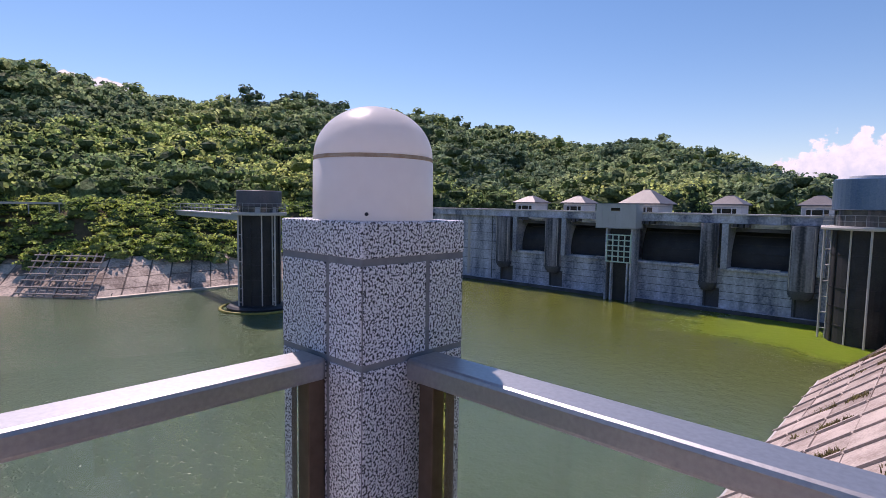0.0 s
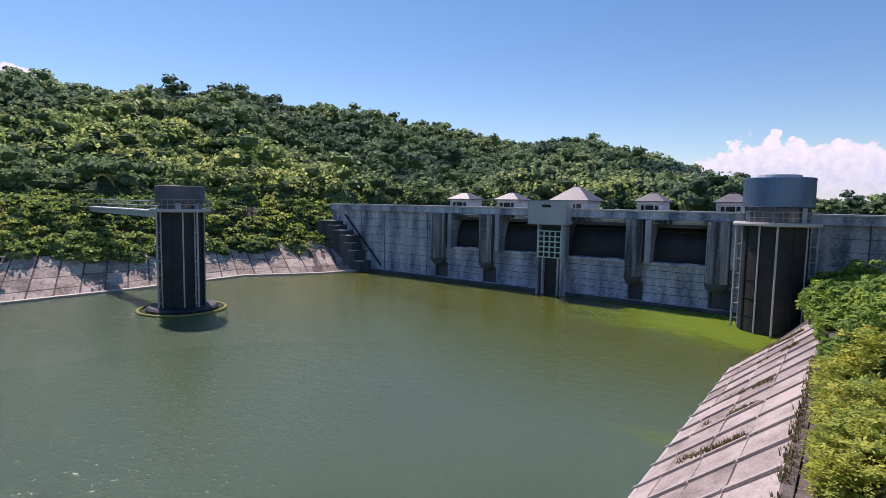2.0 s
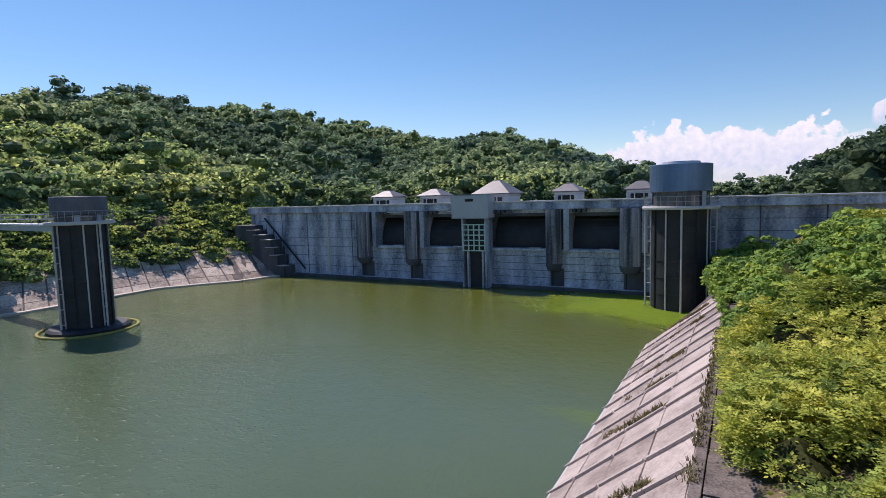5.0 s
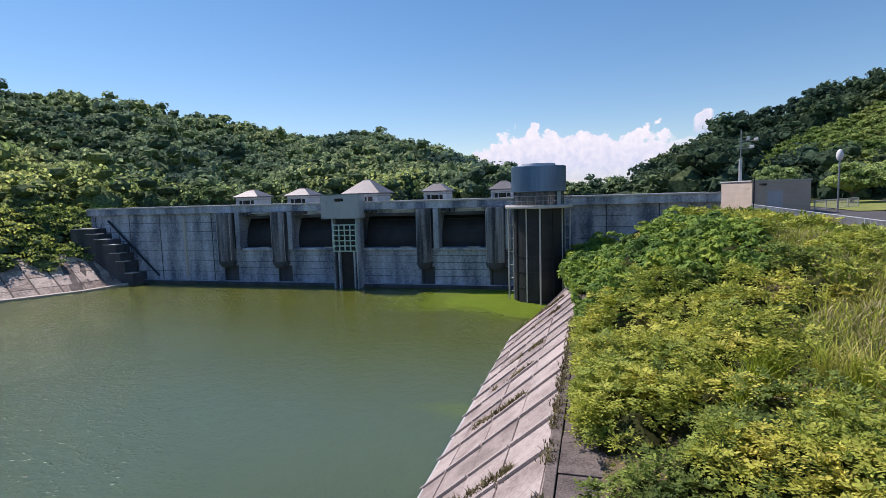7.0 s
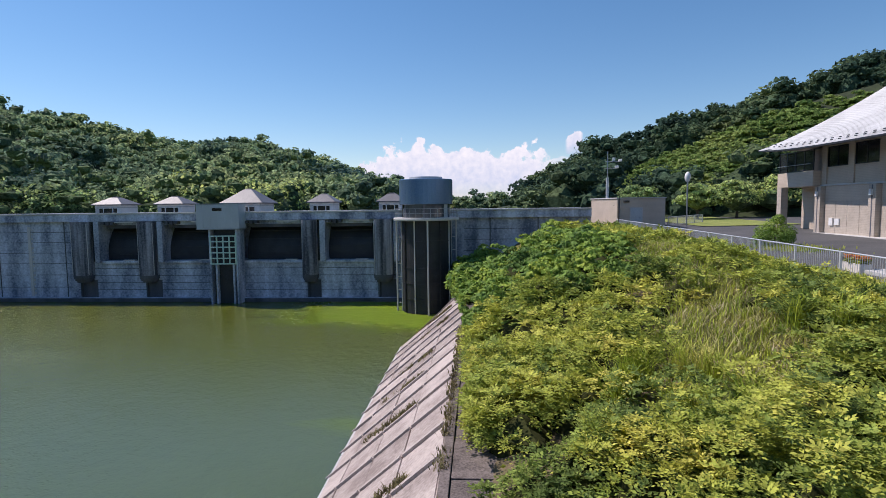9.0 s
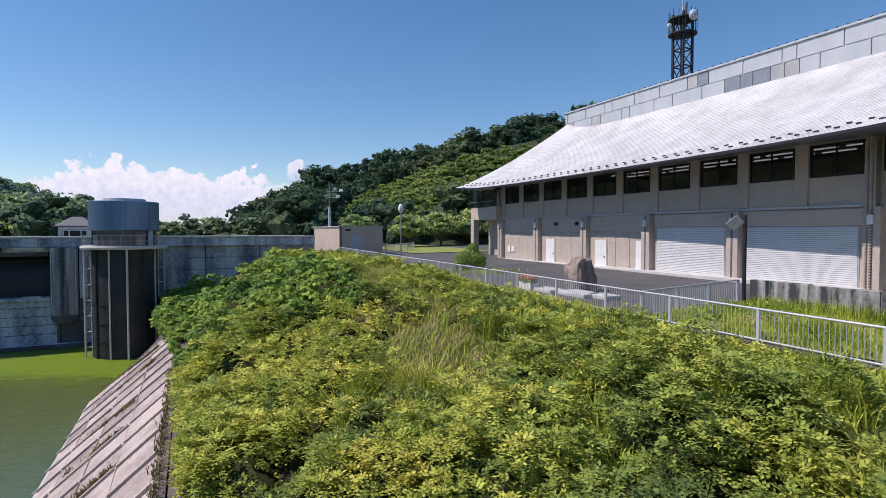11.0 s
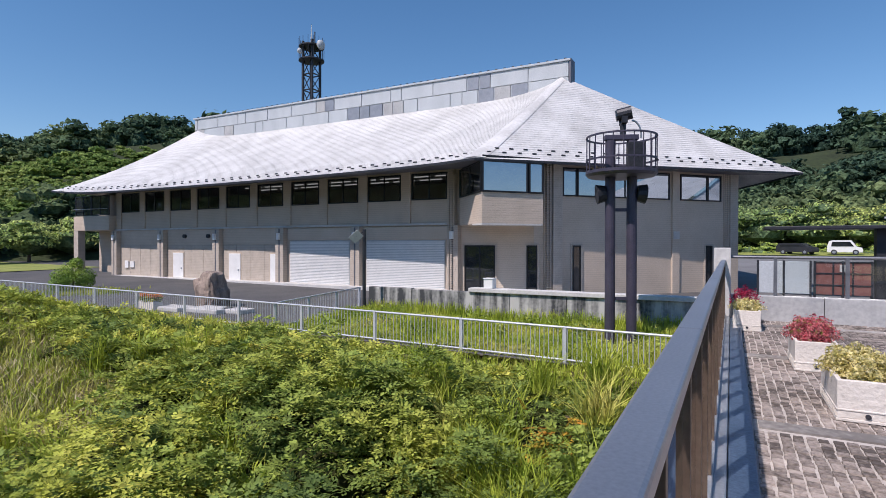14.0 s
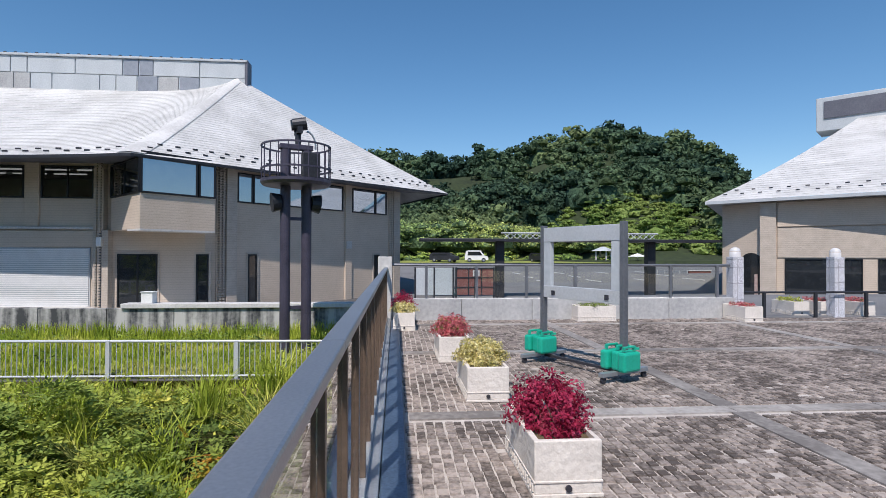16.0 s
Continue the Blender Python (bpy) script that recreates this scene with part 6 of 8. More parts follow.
def lamp_post(name="lamp_post", pale=False, cap=True, at=(0, 0, 0), h=1.40):
    p = thing(name, "speckled granite corner post with a white dome lamp" if not pale else "pale granite post with a white dome lamp", "lamp post", "granite lamp posts", at=at)
    s, gap = 0.13, 0.006
    mat = M["granite"]
    zs = [(-0.3, 0.42), (0.42, 0.79), (0.79, 1.147), (1.147, 1.33), (1.33, h)]
    core = part("core", one_box(-s + 0.0025, s - 0.0025, -s + 0.0025, s - 0.0025, -0.3, h - 0.004), M["joint"], p)
    for k, (z0, z1) in enumerate(zs):
        if k == 4:
            part("cap_stone", one_box(-s, s, -s, s, z0 + gap, z1, 0.004), mat, p)
            continue
        # two facing stones to a course, meeting off the centre line
        cut = 0.028
        for a, b in ((-s + 0.004, cut - gap), (cut + gap, s - 0.004)):
            part("stone", one_box(a, b, -s, -s + 0.004, z0 + gap, z1 - gap, 0.001), mat, p)
            part("stone", one_box(a, b, s - 0.004, s, z0 + gap, z1 - gap, 0.001), mat, p)
        for a, b in ((-s + 0.004, cut - gap), (cut + gap, s - 0.004)):
            part("stone", one_box(s - 0.004, s, a, b, z0 + gap, z1 - gap, 0.001), mat, p)
            part("stone", one_box(-s, -s + 0.004, a, b, z0 + gap, z1 - gap, 0.001), mat, p)
    r = 0.117
    prof = [(r, h + 0.001), (r * 1.0, h + 0.125)]
    lamp = part("globe", lathe(bmesh.new(), [(r + 0.002, h), (r + 0.001, h + 0.112), (r * 0.985, h + 0.114)], 64), M["lampglass"], p, "white opal dome lamp", smooth=True)
    dome = [(r * 1.0 * math.cos(radians(a)), h + 0.121 + r * 0.85 * math.sin(radians(a))) for a in range(0, 91, 6)]
    dome[-1] = (0.0005, dome[-1][1])
    part("dome", lathe(bmesh.new(), dome, 64), M["lampglass"], lamp, smooth=True)
    part("seam", lathe(bmesh.new(), [(r * 0.985, h + 0.114), (r * 1.004, h + 0.1155), (r * 1.004, h + 0.1195), (r * 0.985, h + 0.1215)], 64), M["rust"], lamp, "rusty seam round the lamp")
    for a in (-12, 78, 168, 258):
        v = Vector((math.cos(radians(a - 33)), math.sin(radians(a - 33)), 0))
        c = v * (r + 0.002) + Vector((0, 0, h + 0.012))
        part("screw", rod(bmesh.new(), c, c + v * 0.004, 0.0035, 8), M["caster"], lamp)
    return p


post0 = lamp_post()
for px, py in ((13.25, -8.05), (13.6, -10.85)):
    copy_thing(post0, pose(px, py, 0))


def glass_rail(name, label, p, q, posts_every, first):
    """Flat metal handrail over glass panes and bronze uprights, from p to q along one axis."""
    r = thing(name, label, "railing", kind="structure")
    a, b = Vector((*p, 0)), Vector((*q, 0))
    m = facade_frame(p, (b - a))
    L = (b - a).length
    lo, hi = -0.033, 0.047
    bm = bmesh.new()
    joints = [0] + [2.95 + 3.1 * i for i in range(8) if 2.95 + 3.1 * i < L - 0.5] + [L]
    for j0, j1 in zip(joints, joints[1:]):
        part("handrail", one_box(j0 + 0.0015, j1 - 0.0015, lo, hi, RZ - 0.042, RZ, 0.008, m=m), M["rail"], r, "grey anodised flat handrail")
    x = first
    while x < L:
        part("upright", one_box(x, x + 0.035, -0.024, 0.038, 0.05, RZ - 0.042, 0.002, m=m), M["bronze"], r, "bronze-brown upright")
        if x + posts_every < L:
            pane = part("pane", one_box(x + 0.045, x + posts_every - 0.01, -0.006, 0.002, 0.14, RZ - 0.043, m=m), M["clear"], r, "clear glass pane")
            pane.visible_shadow = False
        x += posts_every
    part("channel", one_box(0.0, L, -0.03, 0.02, 0.06, 0.12, 0.003, m=m), M["steel"], r)
    part("kerb", one_box(0.0, L, -0.1, 0.12, -0.02, 0.06, 0.01, m=m), M["steel"], r)
    return r


# along the bank, and back along the lake
glass_rail("railing_bank", "grey flat-topped railing with glass panes along the bank", (0.132, 0.0), (13.0, 0.0), 0.62, 0.03)
glass_rail("railing_lake", "grey flat-topped railing with glass panes along the lake", (0.0, -12.0), (0.0, -0.132), 0.62, 0.053)
# the cover's blue stands in for sky reflected in its flat top
bm = bmesh.new()
box(bm, 0.14, 13.0, -0.27, -0.105, -0.02, 0.035, 0.01)
solid("gutter", bm, surface("sky_tinted_steel_cover", (0.05, 0.085, 0.14), (0.12, 0.18, 0.27), 0.4, 0.5, scale=3), "steel gutter cover along the railing, sky reflection painted in blue-grey", "gutter", kind="structure")


def end_wall():
    w = thing("end_wall", "low concrete parapet wall with a pipe rail and glass on top", "wall", kind="structure")
    part("pillar", one_box(12.95, 13.25, -0.12, 0.18, -1.5, 1.38, 0.015), M["palecon"], w)
    for i in range(5):
        part("panel", one_box(13.1, 13.35, -1.63 - i * 1.58, -0.06 - i * 1.58, -1.0, 0.46, 0.012), M["wall"], w)
    bm = bmesh.new()
    rod(bm, (13.22, -0.1, 1.2), (13.22, -7.9, 1.2), 0.03, 8)
    part("rail", bm, M["gunmetal"], w)
    for i in range(7):
        part("post", one_box(13.19, 13.25, -0.9 - i * 1.12, -0.84 - i * 1.12, 0.46, 1.2), M["gunmetal"], w)
        if i:
            pane = part("pane", one_box(13.215, 13.225, -0.86 - i * 1.12, 0.2 - i * 1.12, 0.5, 1.16), M["clear"], w)
            pane.visible_shadow = False
    bm = bmesh.new()
    rod(bm, (13.4, -8.2, 0.56), (13.4, -20, 0.56), 0.025, 8)
    part("low_rail", bm, M["darksteel"], w)
    for i in range(9):
        part("low_post", one_box(13.37, 13.43, -8.9 - i * 1.3, -8.84 - i * 1.3, -0.05, 0.56), M["darksteel"], w)
    return w


end_wall()


# ---- leaves ----
def leaf_arrays(centres, normals, size, rng, slim=0.55, spread=0.8):
    """Corners of many small four-cornered leaves at the given places, each turned about its normal."""
    n = len(centres)
    nrm = normals + rng.normal(0, spread, (n, 3))
    nrm /= np.linalg.norm(nrm, axis=1, keepdims=True) + 1e-9
    t = np.cross(nrm, rng.normal(0, 1, (n, 3)))
    t /= np.linalg.norm(t, axis=1, keepdims=True) + 1e-9
    b = np.cross(nrm, t)
    s = (size * rng.uniform(0.6, 1.35, n))[:, None]
    tip = centres + t * s
    back = centres - t * s * 0.7
    l = centres + b * s * slim - nrm * s * 0.12
    r = centres - b * s * slim - nrm * s * 0.12
    co = np.stack([back, r, tip, l], 1).reshape(-1, 3).astype(np.float32)
    return co, np.arange(4 * n).reshape(n, 4)


def leaf_cloud(name, centres, normals, size, material, rng, slim=0.55, spread=0.8):
    return arrays_mesh(bpy.data.meshes.new(name), *leaf_arrays(centres, normals, size, rng, slim, spread), material)


def planter(name, label, at, turn, size, plant, height, leaf, colour, dense):
    L, w, h = size
    p = thing(name, "cast stone flower trough with a frieze round its foot", "planter", "flower troughs on the terrace", at=at, turn=turn)
    t = 0.035
    bm = one_box(0, L, 0, w, 0.02, h, 0.008)
    bm.normal_update()
    rim = max((f for f in bm.faces if f.normal.z > 0.9), key=lambda f: f.calc_area())
    bmesh.ops.inset_region(bm, faces=[rim], thickness=t)
    sunk = bmesh.ops.extrude_discrete_faces(bm, faces=[rim])["faces"]
    bmesh.ops.translate(bm, verts=list({v for f in sunk for v in f.verts}), vec=(0, 0, -0.05))
    part("trough", bm, M["planter"], p)
    bm = bmesh.new()
    box(bm, -0.008, L + 0.008, -0.008, w + 0.008, 0.0, 0.022, 0.004)
    box(bm, -0.006, L + 0.006, -0.006, w + 0.006, 0.085, 0.10, 0.004)
    part("foot_band", bm, M["planter"], p)
    for x in np.arange(0.03, L, 0.06):
        part("moulding", one_box(x - 0.012, x + 0.012, -0.01, w + 0.01, 0.03, 0.08, 0.004), M["planter"], p)
    part("drain_plug", rod(bmesh.new(), (-0.015, w / 2, 0.055), (0.0, w / 2, 0.055), 0.02, 10), M["caster"], p)
    part("earth", one_box(t, L - t, t, w - t, h - 0.05, h - 0.03), M["soil"], p)
    rng = np.random.default_rng(int(abs(at[0] * 100 + at[1] * 7)))
    u = rng.normal(0, 1, (dense, 3))
    u /= np.linalg.norm(u, axis=1, keepdims=True)
    u[:, 2] = np.abs(u[:, 2])
    rad = rng.uniform(0.45, 1.0, dense)[:, None] ** 0.5
    lump = 1 + 0.3 * np.sin(u[:, :1] * 8 + 1) * np.cos(u[:, 1:2] * 6)
    c = u * rad * lump * np.array([L * 0.47, w * 0.62, height]) + np.array([L / 2, w / 2, h - 0.02])
    pl = thing(plant, label, "plant", "plants in the troughs", at=at, turn=turn)
    lv = new("leaves", leaf_cloud("leaves", c, u, leaf, colour, rng, 0.5, 0.7))
    lv.parent = pl
    for i in range(9):
        x0 = L * (0.15 + 0.7 * i / 8)
        stem = rod(bmesh.new(), (x0, w / 2, h - 0.04), (x0 + 0.05 * math.sin(i * 2.1), w / 2 + 0.1 * math.cos(i * 1.7), h + height * 0.6), 0.005, 5, 0.002)
        part("stem", stem, M["bark"], pl)
    return p


planter("planter", "dense dark red bedding plants in a trough", (4.42, -1.42, 0), 0, (0.82, 0.41, 0.335), "red_plant", 0.30, 0.017, M["redleaf"], 4600)
planter("planter", "pale yellow variegated bedding plants in a trough", (6.5, -1.30, 0), 0, (0.9, 0.41, 0.335), "yellow_plant", 0.22, 0.019, M["yellowleaf"], 5200)
planter("planter", "pink and white bedding flowers in a trough", (8.45, -1.18, 0), 0, (0.85, 0.41, 0.335), "pink_plant", 0.26, 0.02, M["pinkleaf"], 3000)
planter("planter", "pale yellow bedding plants in a trough by the wall", (11.45, -0.56, 0), 0, (0.8, 0.4, 0.335), "yellow_plant", 0.18, 0.02, M["yellowleaf"], 2200)
planter("planter", "red bedding plants in a trough by the wall", (12.3, -0.56, 0), 0, (0.6, 0.4, 0.36), "red_plant", 0.3, 0.02, M["redleaf"], 1800)
planter("planter", "sparse green seedlings in a trough", (13.05, -4.95, 0), 90, (0.85, 0.4, 0.33), "seedlings", 0.08, 0.02, M["leafnear"], 500)
planter("planter", "sparse reddish seedlings in a trough", (12.28, -8.05, 0), 0, (0.8, 0.41, 0.335), "seedlings", 0.09, 0.02, M["pinkleaf"], 500)
for px, py, ml in ((13.75, -10.3, M["leafnear"]), (13.75, -11.0, M["pinkleaf"]), (13.6, -11.9, M["pinkleaf"])):
    planter("planter", "small bedding plants in a trough beyond the rail", (px, py, -0.03), 0, (0.8, 0.4, 0.335), "seedlings", 0.12, 0.025, ml, 400)
part("base", one_box(15.2, 20.5, -34, -8.3, -2.0, -0.03), M["lot"], slab_t)


def board_stand():
    s = thing("board_stand", "wheeled grey steel board stand with an empty frame", "stand")
    P, Q = Vector((8.5, -2.2, 0)), Vector((7.3, -2.8, 0))
    m = facade_frame((P.x, P.y), (Q - P))
    L = (Q - P).length
    for x in (0.0, L):
        part("upright", one_box(x - 0.03, x + 0.03, -0.04, 0.04, 0.1, 1.82, 0.005, m=m), M["gunmetal"], s)
        part("foot", one_box(x - 0.035, x + 0.035, -0.38, 0.38, 0.07, 0.12, 0.006, m=m), M["steel"], s)
        for y in (-0.34, 0.34):
            bm = bmesh.new()
            a = m @ Vector((x - 0.015, y, 0.035))
            b = m @ Vector((x + 0.015, y, 0.035))
            rod(bm, a, b, 0.035, 12)
            part("caster", bm, M["caster"], s)
    part("tie_bar", one_box(0.03, L - 0.03, -0.02, 0.02, 0.07, 0.1, m=m), M["caster"], s)
    part("top_panel", one_box(0.03, L - 0.03, -0.035, 0.035, 1.6, 1.79, 0.006, m=m), M["alu"], s)
    part("bottom_panel", one_box(0.03, L - 0.03, -0.035, 0.035, 0.86, 1.02, 0.006, m=m), M["alu"], s)
    part("side_bar", one_box(0.03, 0.16, -0.03, 0.03, 1.02, 1.6, 0.005, m=m), M["greypanel"], s)
    part("side_bar", one_box(L - 0.16, L - 0.03, -0.03, 0.03, 1.02, 1.6, 0.005, m=m), M["greypanel"], s)
    for x in (0.22, L - 0.22):
        part("bolt_plate", one_box(x - 0.03, x + 0.03, -0.045, -0.036, 0.9, 0.96, m=m), M["caster"], s)
    for x, k in ((0.0, 1), (L, 2)):
        for j, dx in enumerate((-0.125, 0.0, 0.125)):
            wgt = thing("weight_can", "bright green plastic water weight can on the stand's foot", "water weight", "weights on the stand")
            bm = bmesh.new()
            box(bm, x + dx - 0.055, x + dx + 0.055, -0.2 + 0.04 * (j % 2), 0.08 + 0.04 * (j % 2), 0.125, 0.345, 0.028, m=m)
            part("body", bm, M["green"], wgt)
            bm = bmesh.new()
            box(bm, x + dx - 0.015, x + dx + 0.015, -0.16 + 0.04 * (j % 2), 0.04 + 0.04 * (j % 2), 0.385, 0.41, 0.008, m=m)
            box(bm, x + dx - 0.015, x + dx + 0.015, -0.16 + 0.04 * (j % 2), -0.13 + 0.04 * (j % 2), 0.355, 0.39, m=m)
            box(bm, x + dx - 0.015, x + dx + 0.015, 0.01 + 0.04 * (j % 2), 0.04 + 0.04 * (j % 2), 0.355, 0.39, m=m)
            part("handle", bm, M["green"], wgt)
            part("cap", rod(bmesh.new(), m @ Vector((x + dx, 0.075 + 0.04 * (j % 2), 0.36)), m @ Vector((x + dx, 0.075 + 0.04 * (j % 2), 0.385)), 0.025, 10), M["green"], wgt)
    return s


board_stand()


# ---- planting: bank, plot, far shore, woods ----
def sprays(name, label, centres, out, length, leaflet, material, rng, pairs=4):
    """Feathery leaves: leaflets in pairs along drooping stalks."""
    n = len(centres)
    ax = out + rng.normal(0, 0.45, (n, 3))
    ax[:, 2] = ax[:, 2] * 0.4 + rng.normal(0.05, 0.2, n)
    ax /= np.linalg.norm(ax, axis=1, keepdims=True)
    up = np.tile([0, 0, 1.0], (n, 1)) + rng.normal(0, 0.2, (n, 3)) + out * 0.3
    side = np.cross(ax, up)
    side /= np.linalg.norm(side, axis=1, keepdims=True) + 1e-9
    up = np.cross(side, ax)
    L = (length * rng.uniform(0.7, 1.3, n))[:, None]
    s = (leaflet * rng.uniform(0.75, 1.25, n))[:, None]
    quads = []
    for k in range(pairs * 2 + 1):
        t = (k // 2 + 0.6) / (pairs + 0.5)
        sg = 0 if k == pairs * 2 else (1 if k % 2 else -1)
        base = centres + ax * L * min(t, 1.0) - np.array([0, 0, 1]) * L * 0.25 * t * t
        way = ax * (0.55 if sg else 1.0) + side * sg * 0.9 - up * 0.12
        tip = base + way * s * 1.7
        mid = base + way * s * 0.8
        wid = np.cross(way, up)
        wid /= np.linalg.norm(wid, axis=1, keepdims=True) + 1e-9
        quads.append(np.stack([base, mid + wid * s * 0.5 + up * s * 0.1, tip, mid - wid * s * 0.5 + up * s * 0.1], 1))
    co = np.stack(quads, 1).reshape(-1, 3).astype(np.float32)
    tagged(new(name, arrays_mesh(bpy.data.meshes.new(name), co, np.arange(len(co)).reshape(-1, 4), material)), label, "bushes", kind="stuff")


def ball():
    bm = bmesh.new()
    bmesh.ops.create_icosphere(bm, subdivisions=1, radius=1.0)
    bm.verts.index_update()
    co = np.array([v.co[:] for v in bm.verts])
    tri = np.array([[v.index for v in f.verts] for f in bm.faces])
    bm.free()
    return co, tri


BALL, BALL_TRI = ball()


def meagre(x, y):
    """Nearness (0 to 1) to the thin, dry strip that climbs the bank from its middle to the fence."""
    ax, ay, bx, by = 8.2, 13.0, 13.2, 36.0
    t = np.clip(((x - ax) * (bx - ax) + (y - ay) * (by - ay)) / ((bx - ax) ** 2 + (by - ay) ** 2), 0, 1)
    d = np.hypot(x - ax - t * (bx - ax), y - ay - t * (by - ay)) + 0.9 * vnoise(x * 0.6, y * 0.6, 4)
    return np.clip((2.6 - d) / 1.4, 0, 1)


def bank_planting():
    rng = np.random.default_rng(21)
    # mounds of bush: centre, radius, height
    n = 430
    x, y = rng.uniform(1.9, 14.2, n), 1.0 + 53 * rng.uniform(0, 1, n) ** 1.15
    x = np.where((y > 14) & (rng.uniform(0, 1, n) < 0.22), rng.uniform(0.7, 2.4, n), x)
    # creeper hangs over the slope's end before the dam
    x = np.where((y > 33) & (rng.uniform(0, 1, n) < 0.35), rng.uniform(-1.2, 1.2, n), x)
    rad = rng.uniform(0.7, 1.9, n)
    tall = 1.25 * rad * rng.uniform(0.6, 1.0, n) * np.interp(x, [1.5, 3, 7.5, 10.5, 12, 13.5], [0.7, 1.0, 0.95, 0.6, 0.35, 0.2]) * np.interp(y, [0, 5], [0.6, 1])
    tall = np.where(y < 11, tall * np.interp(x, [8, 10.5, 12, 13.5], [1.05, 1.4, 1.5, 1.1]), tall)
    # tall bushes in the middle of the bank
    bx = [9.3, 10.6, 8.0, 9.8, 7.1, 11.3, 8.9, 10.2, 12.0, 6.4, 11.6, 7.6]
    by = [8.4, 10.4, 11.2, 12.6, 9.2, 8.6, 6.6, 7.0, 10.8, 6.9, 6.0, 5.2]
    x[:12], y[:12] = bx, by
    rad[:12], tall[:12] = rng.uniform(1.4, 1.9, 12), [2.3, 2.1, 1.9, 1.7, 1.6, 1.9, 1.9, 2.2, 1.4, 1.5, 1.3, 1.5]
    keep = (rng.uniform(0, 1, n) > 0.92 * meagre(x, y)) & ~((x > 11.4) & (y < 5) & (rng.uniform(0, 1, n) < 0.85))
    keep[:12] = True
    x, y, rad, tall = x[keep], y[keep], rad[keep], tall[keep]
    z = np.where(x < 1.4, -5.0 + 0.86 * np.minimum(x - 0.1, 0), bank_z(x, y))
    some = rng.uniform(0, 1, len(x))
    kind = np.where((y > 25) & (x < 9.5), 2, np.where((y > 5) & (some < np.interp(x, [3, 6, 8, 11], [0.85, 0.8, 0.65, 0.6])), 1, 0))
    kind[:12] = 0
    kind = np.where((y < 9) & (x > 6) & (x < 11.4) & (some < 0.9), 0, kind)
    per = np.clip(300 * rad**2 * np.clip(15 / (y + 3), 0.3, 1.4), 100, 520).astype(int)
    labels = (("bushes", "green feathery-leaved bushes covering the bank", "leafnear"), ("yellow_bushes", "sunlit yellow-green bushes on the bank", "leafyellow"),
              ("creeper", "dense dark green creeper over the top of the bank", "leafcreeper"))
    for k, (nm, lb, mt) in enumerate(labels):
        own = np.flatnonzero(kind == k)
        idx = np.repeat(own, per[own] * (2 if k == 2 else 1))
        m = len(idx)
        u = rng.normal(0, 1, (m, 3))
        u /= np.linalg.norm(u, axis=1, keepdims=True)
        u[:, 2] = np.abs(u[:, 2])
        # sprays gather in clumps over each mound, with dark gaps between
        tufts = np.maximum(5, (10 * rad**1.5).astype(int))
        first = np.cumsum(np.r_[0, tufts])[:-1]
        tu = rng.normal(0, 1, (tufts.sum(), 3))
        tu /= np.linalg.norm(tu, axis=1, keepdims=True)
        tu[:, 2] = np.abs(tu[:, 2])
        tr = rng.uniform(0.72, 1.16, len(tu))
        pick = first[idx] + (rng.uniform(0, 1, m) * tufts[idx]).astype(int)
        core = tu[pick] * tr[pick][:, None]
        small = (0.3 + 0.005 * y[idx]) * rng.uniform(0.7, 1.0, m)
        c = np.stack([x[idx] + core[:, 0] * rad[idx] + u[:, 0] * small, y[idx] + core[:, 1] * rad[idx] + u[:, 1] * small,
                      z[idx] + core[:, 2] * tall[idx] + u[:, 2] * small * 0.5], 1)
        dist = np.hypot(c[:, 0] - 1, c[:, 1])
        ok = (c[:, 0] < 14.9) & (c[:, 0] > np.interp(c[:, 1], [8, 17, 30, 38, 46], [0.95, 0.6, 0.1, -0.5, -1.8])) & (c[:, 1] > 0.5)
        c, u, dist = c[ok], u[ok], dist[ok]
        if k == 2:
            tagged(new(nm, leaf_cloud(nm, c, u + [0, 0, 0.4], 0.06 + 0.0032 * dist, M[mt], rng, 0.6, 0.35)), lb, "bushes", kind="stuff")
        else:
            sprays(nm, lb, c, u, 0.12 + 0.006 * dist, 0.036 + 0.0022 * dist, M[mt], rng, 2)
    # dark lumps inside the mounds: shade of the gaps put into their colour
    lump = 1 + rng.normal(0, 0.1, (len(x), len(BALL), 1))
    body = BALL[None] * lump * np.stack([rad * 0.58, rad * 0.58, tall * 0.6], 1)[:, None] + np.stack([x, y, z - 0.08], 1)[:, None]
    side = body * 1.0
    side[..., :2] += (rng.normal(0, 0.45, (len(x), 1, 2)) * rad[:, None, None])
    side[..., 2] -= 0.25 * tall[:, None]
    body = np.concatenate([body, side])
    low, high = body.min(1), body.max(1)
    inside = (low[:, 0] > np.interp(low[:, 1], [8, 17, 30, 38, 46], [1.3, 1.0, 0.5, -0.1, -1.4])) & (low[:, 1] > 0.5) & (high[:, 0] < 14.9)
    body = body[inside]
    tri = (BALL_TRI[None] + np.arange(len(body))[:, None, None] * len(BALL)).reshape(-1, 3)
    tagged(new("thicket", arrays_mesh(bpy.data.meshes.new("thicket"), body.reshape(-1, 3).astype(np.float32), tri, M["thicket"])), "dark lumps that paint shade inside the bushes", "bushes", kind="stuff")
    # a young plant with yellow and orange leaves among the grass
    m = 26
    c = np.stack([rng.normal(10.3, 0.28, m), rng.normal(2.7, 0.25, m), 0 * np.arange(m)], 1)
    c[:, 2] = bank_z(c[:, 0], c[:, 1]) + rng.uniform(0.5, 1.0, m)
    sprays("orange_shrub", "young shrub with yellow and orange leaves", c, rng.normal(0, 1, (m, 3)), 0.34, 0.06, M["leaforange"], rng, 5)
    # low cover between the mounds
    m = 15000
    gx, gy = rng.uniform(1.5, 15.1, m), 0.7 + 55 * rng.uniform(0, 1, m) ** 1.5
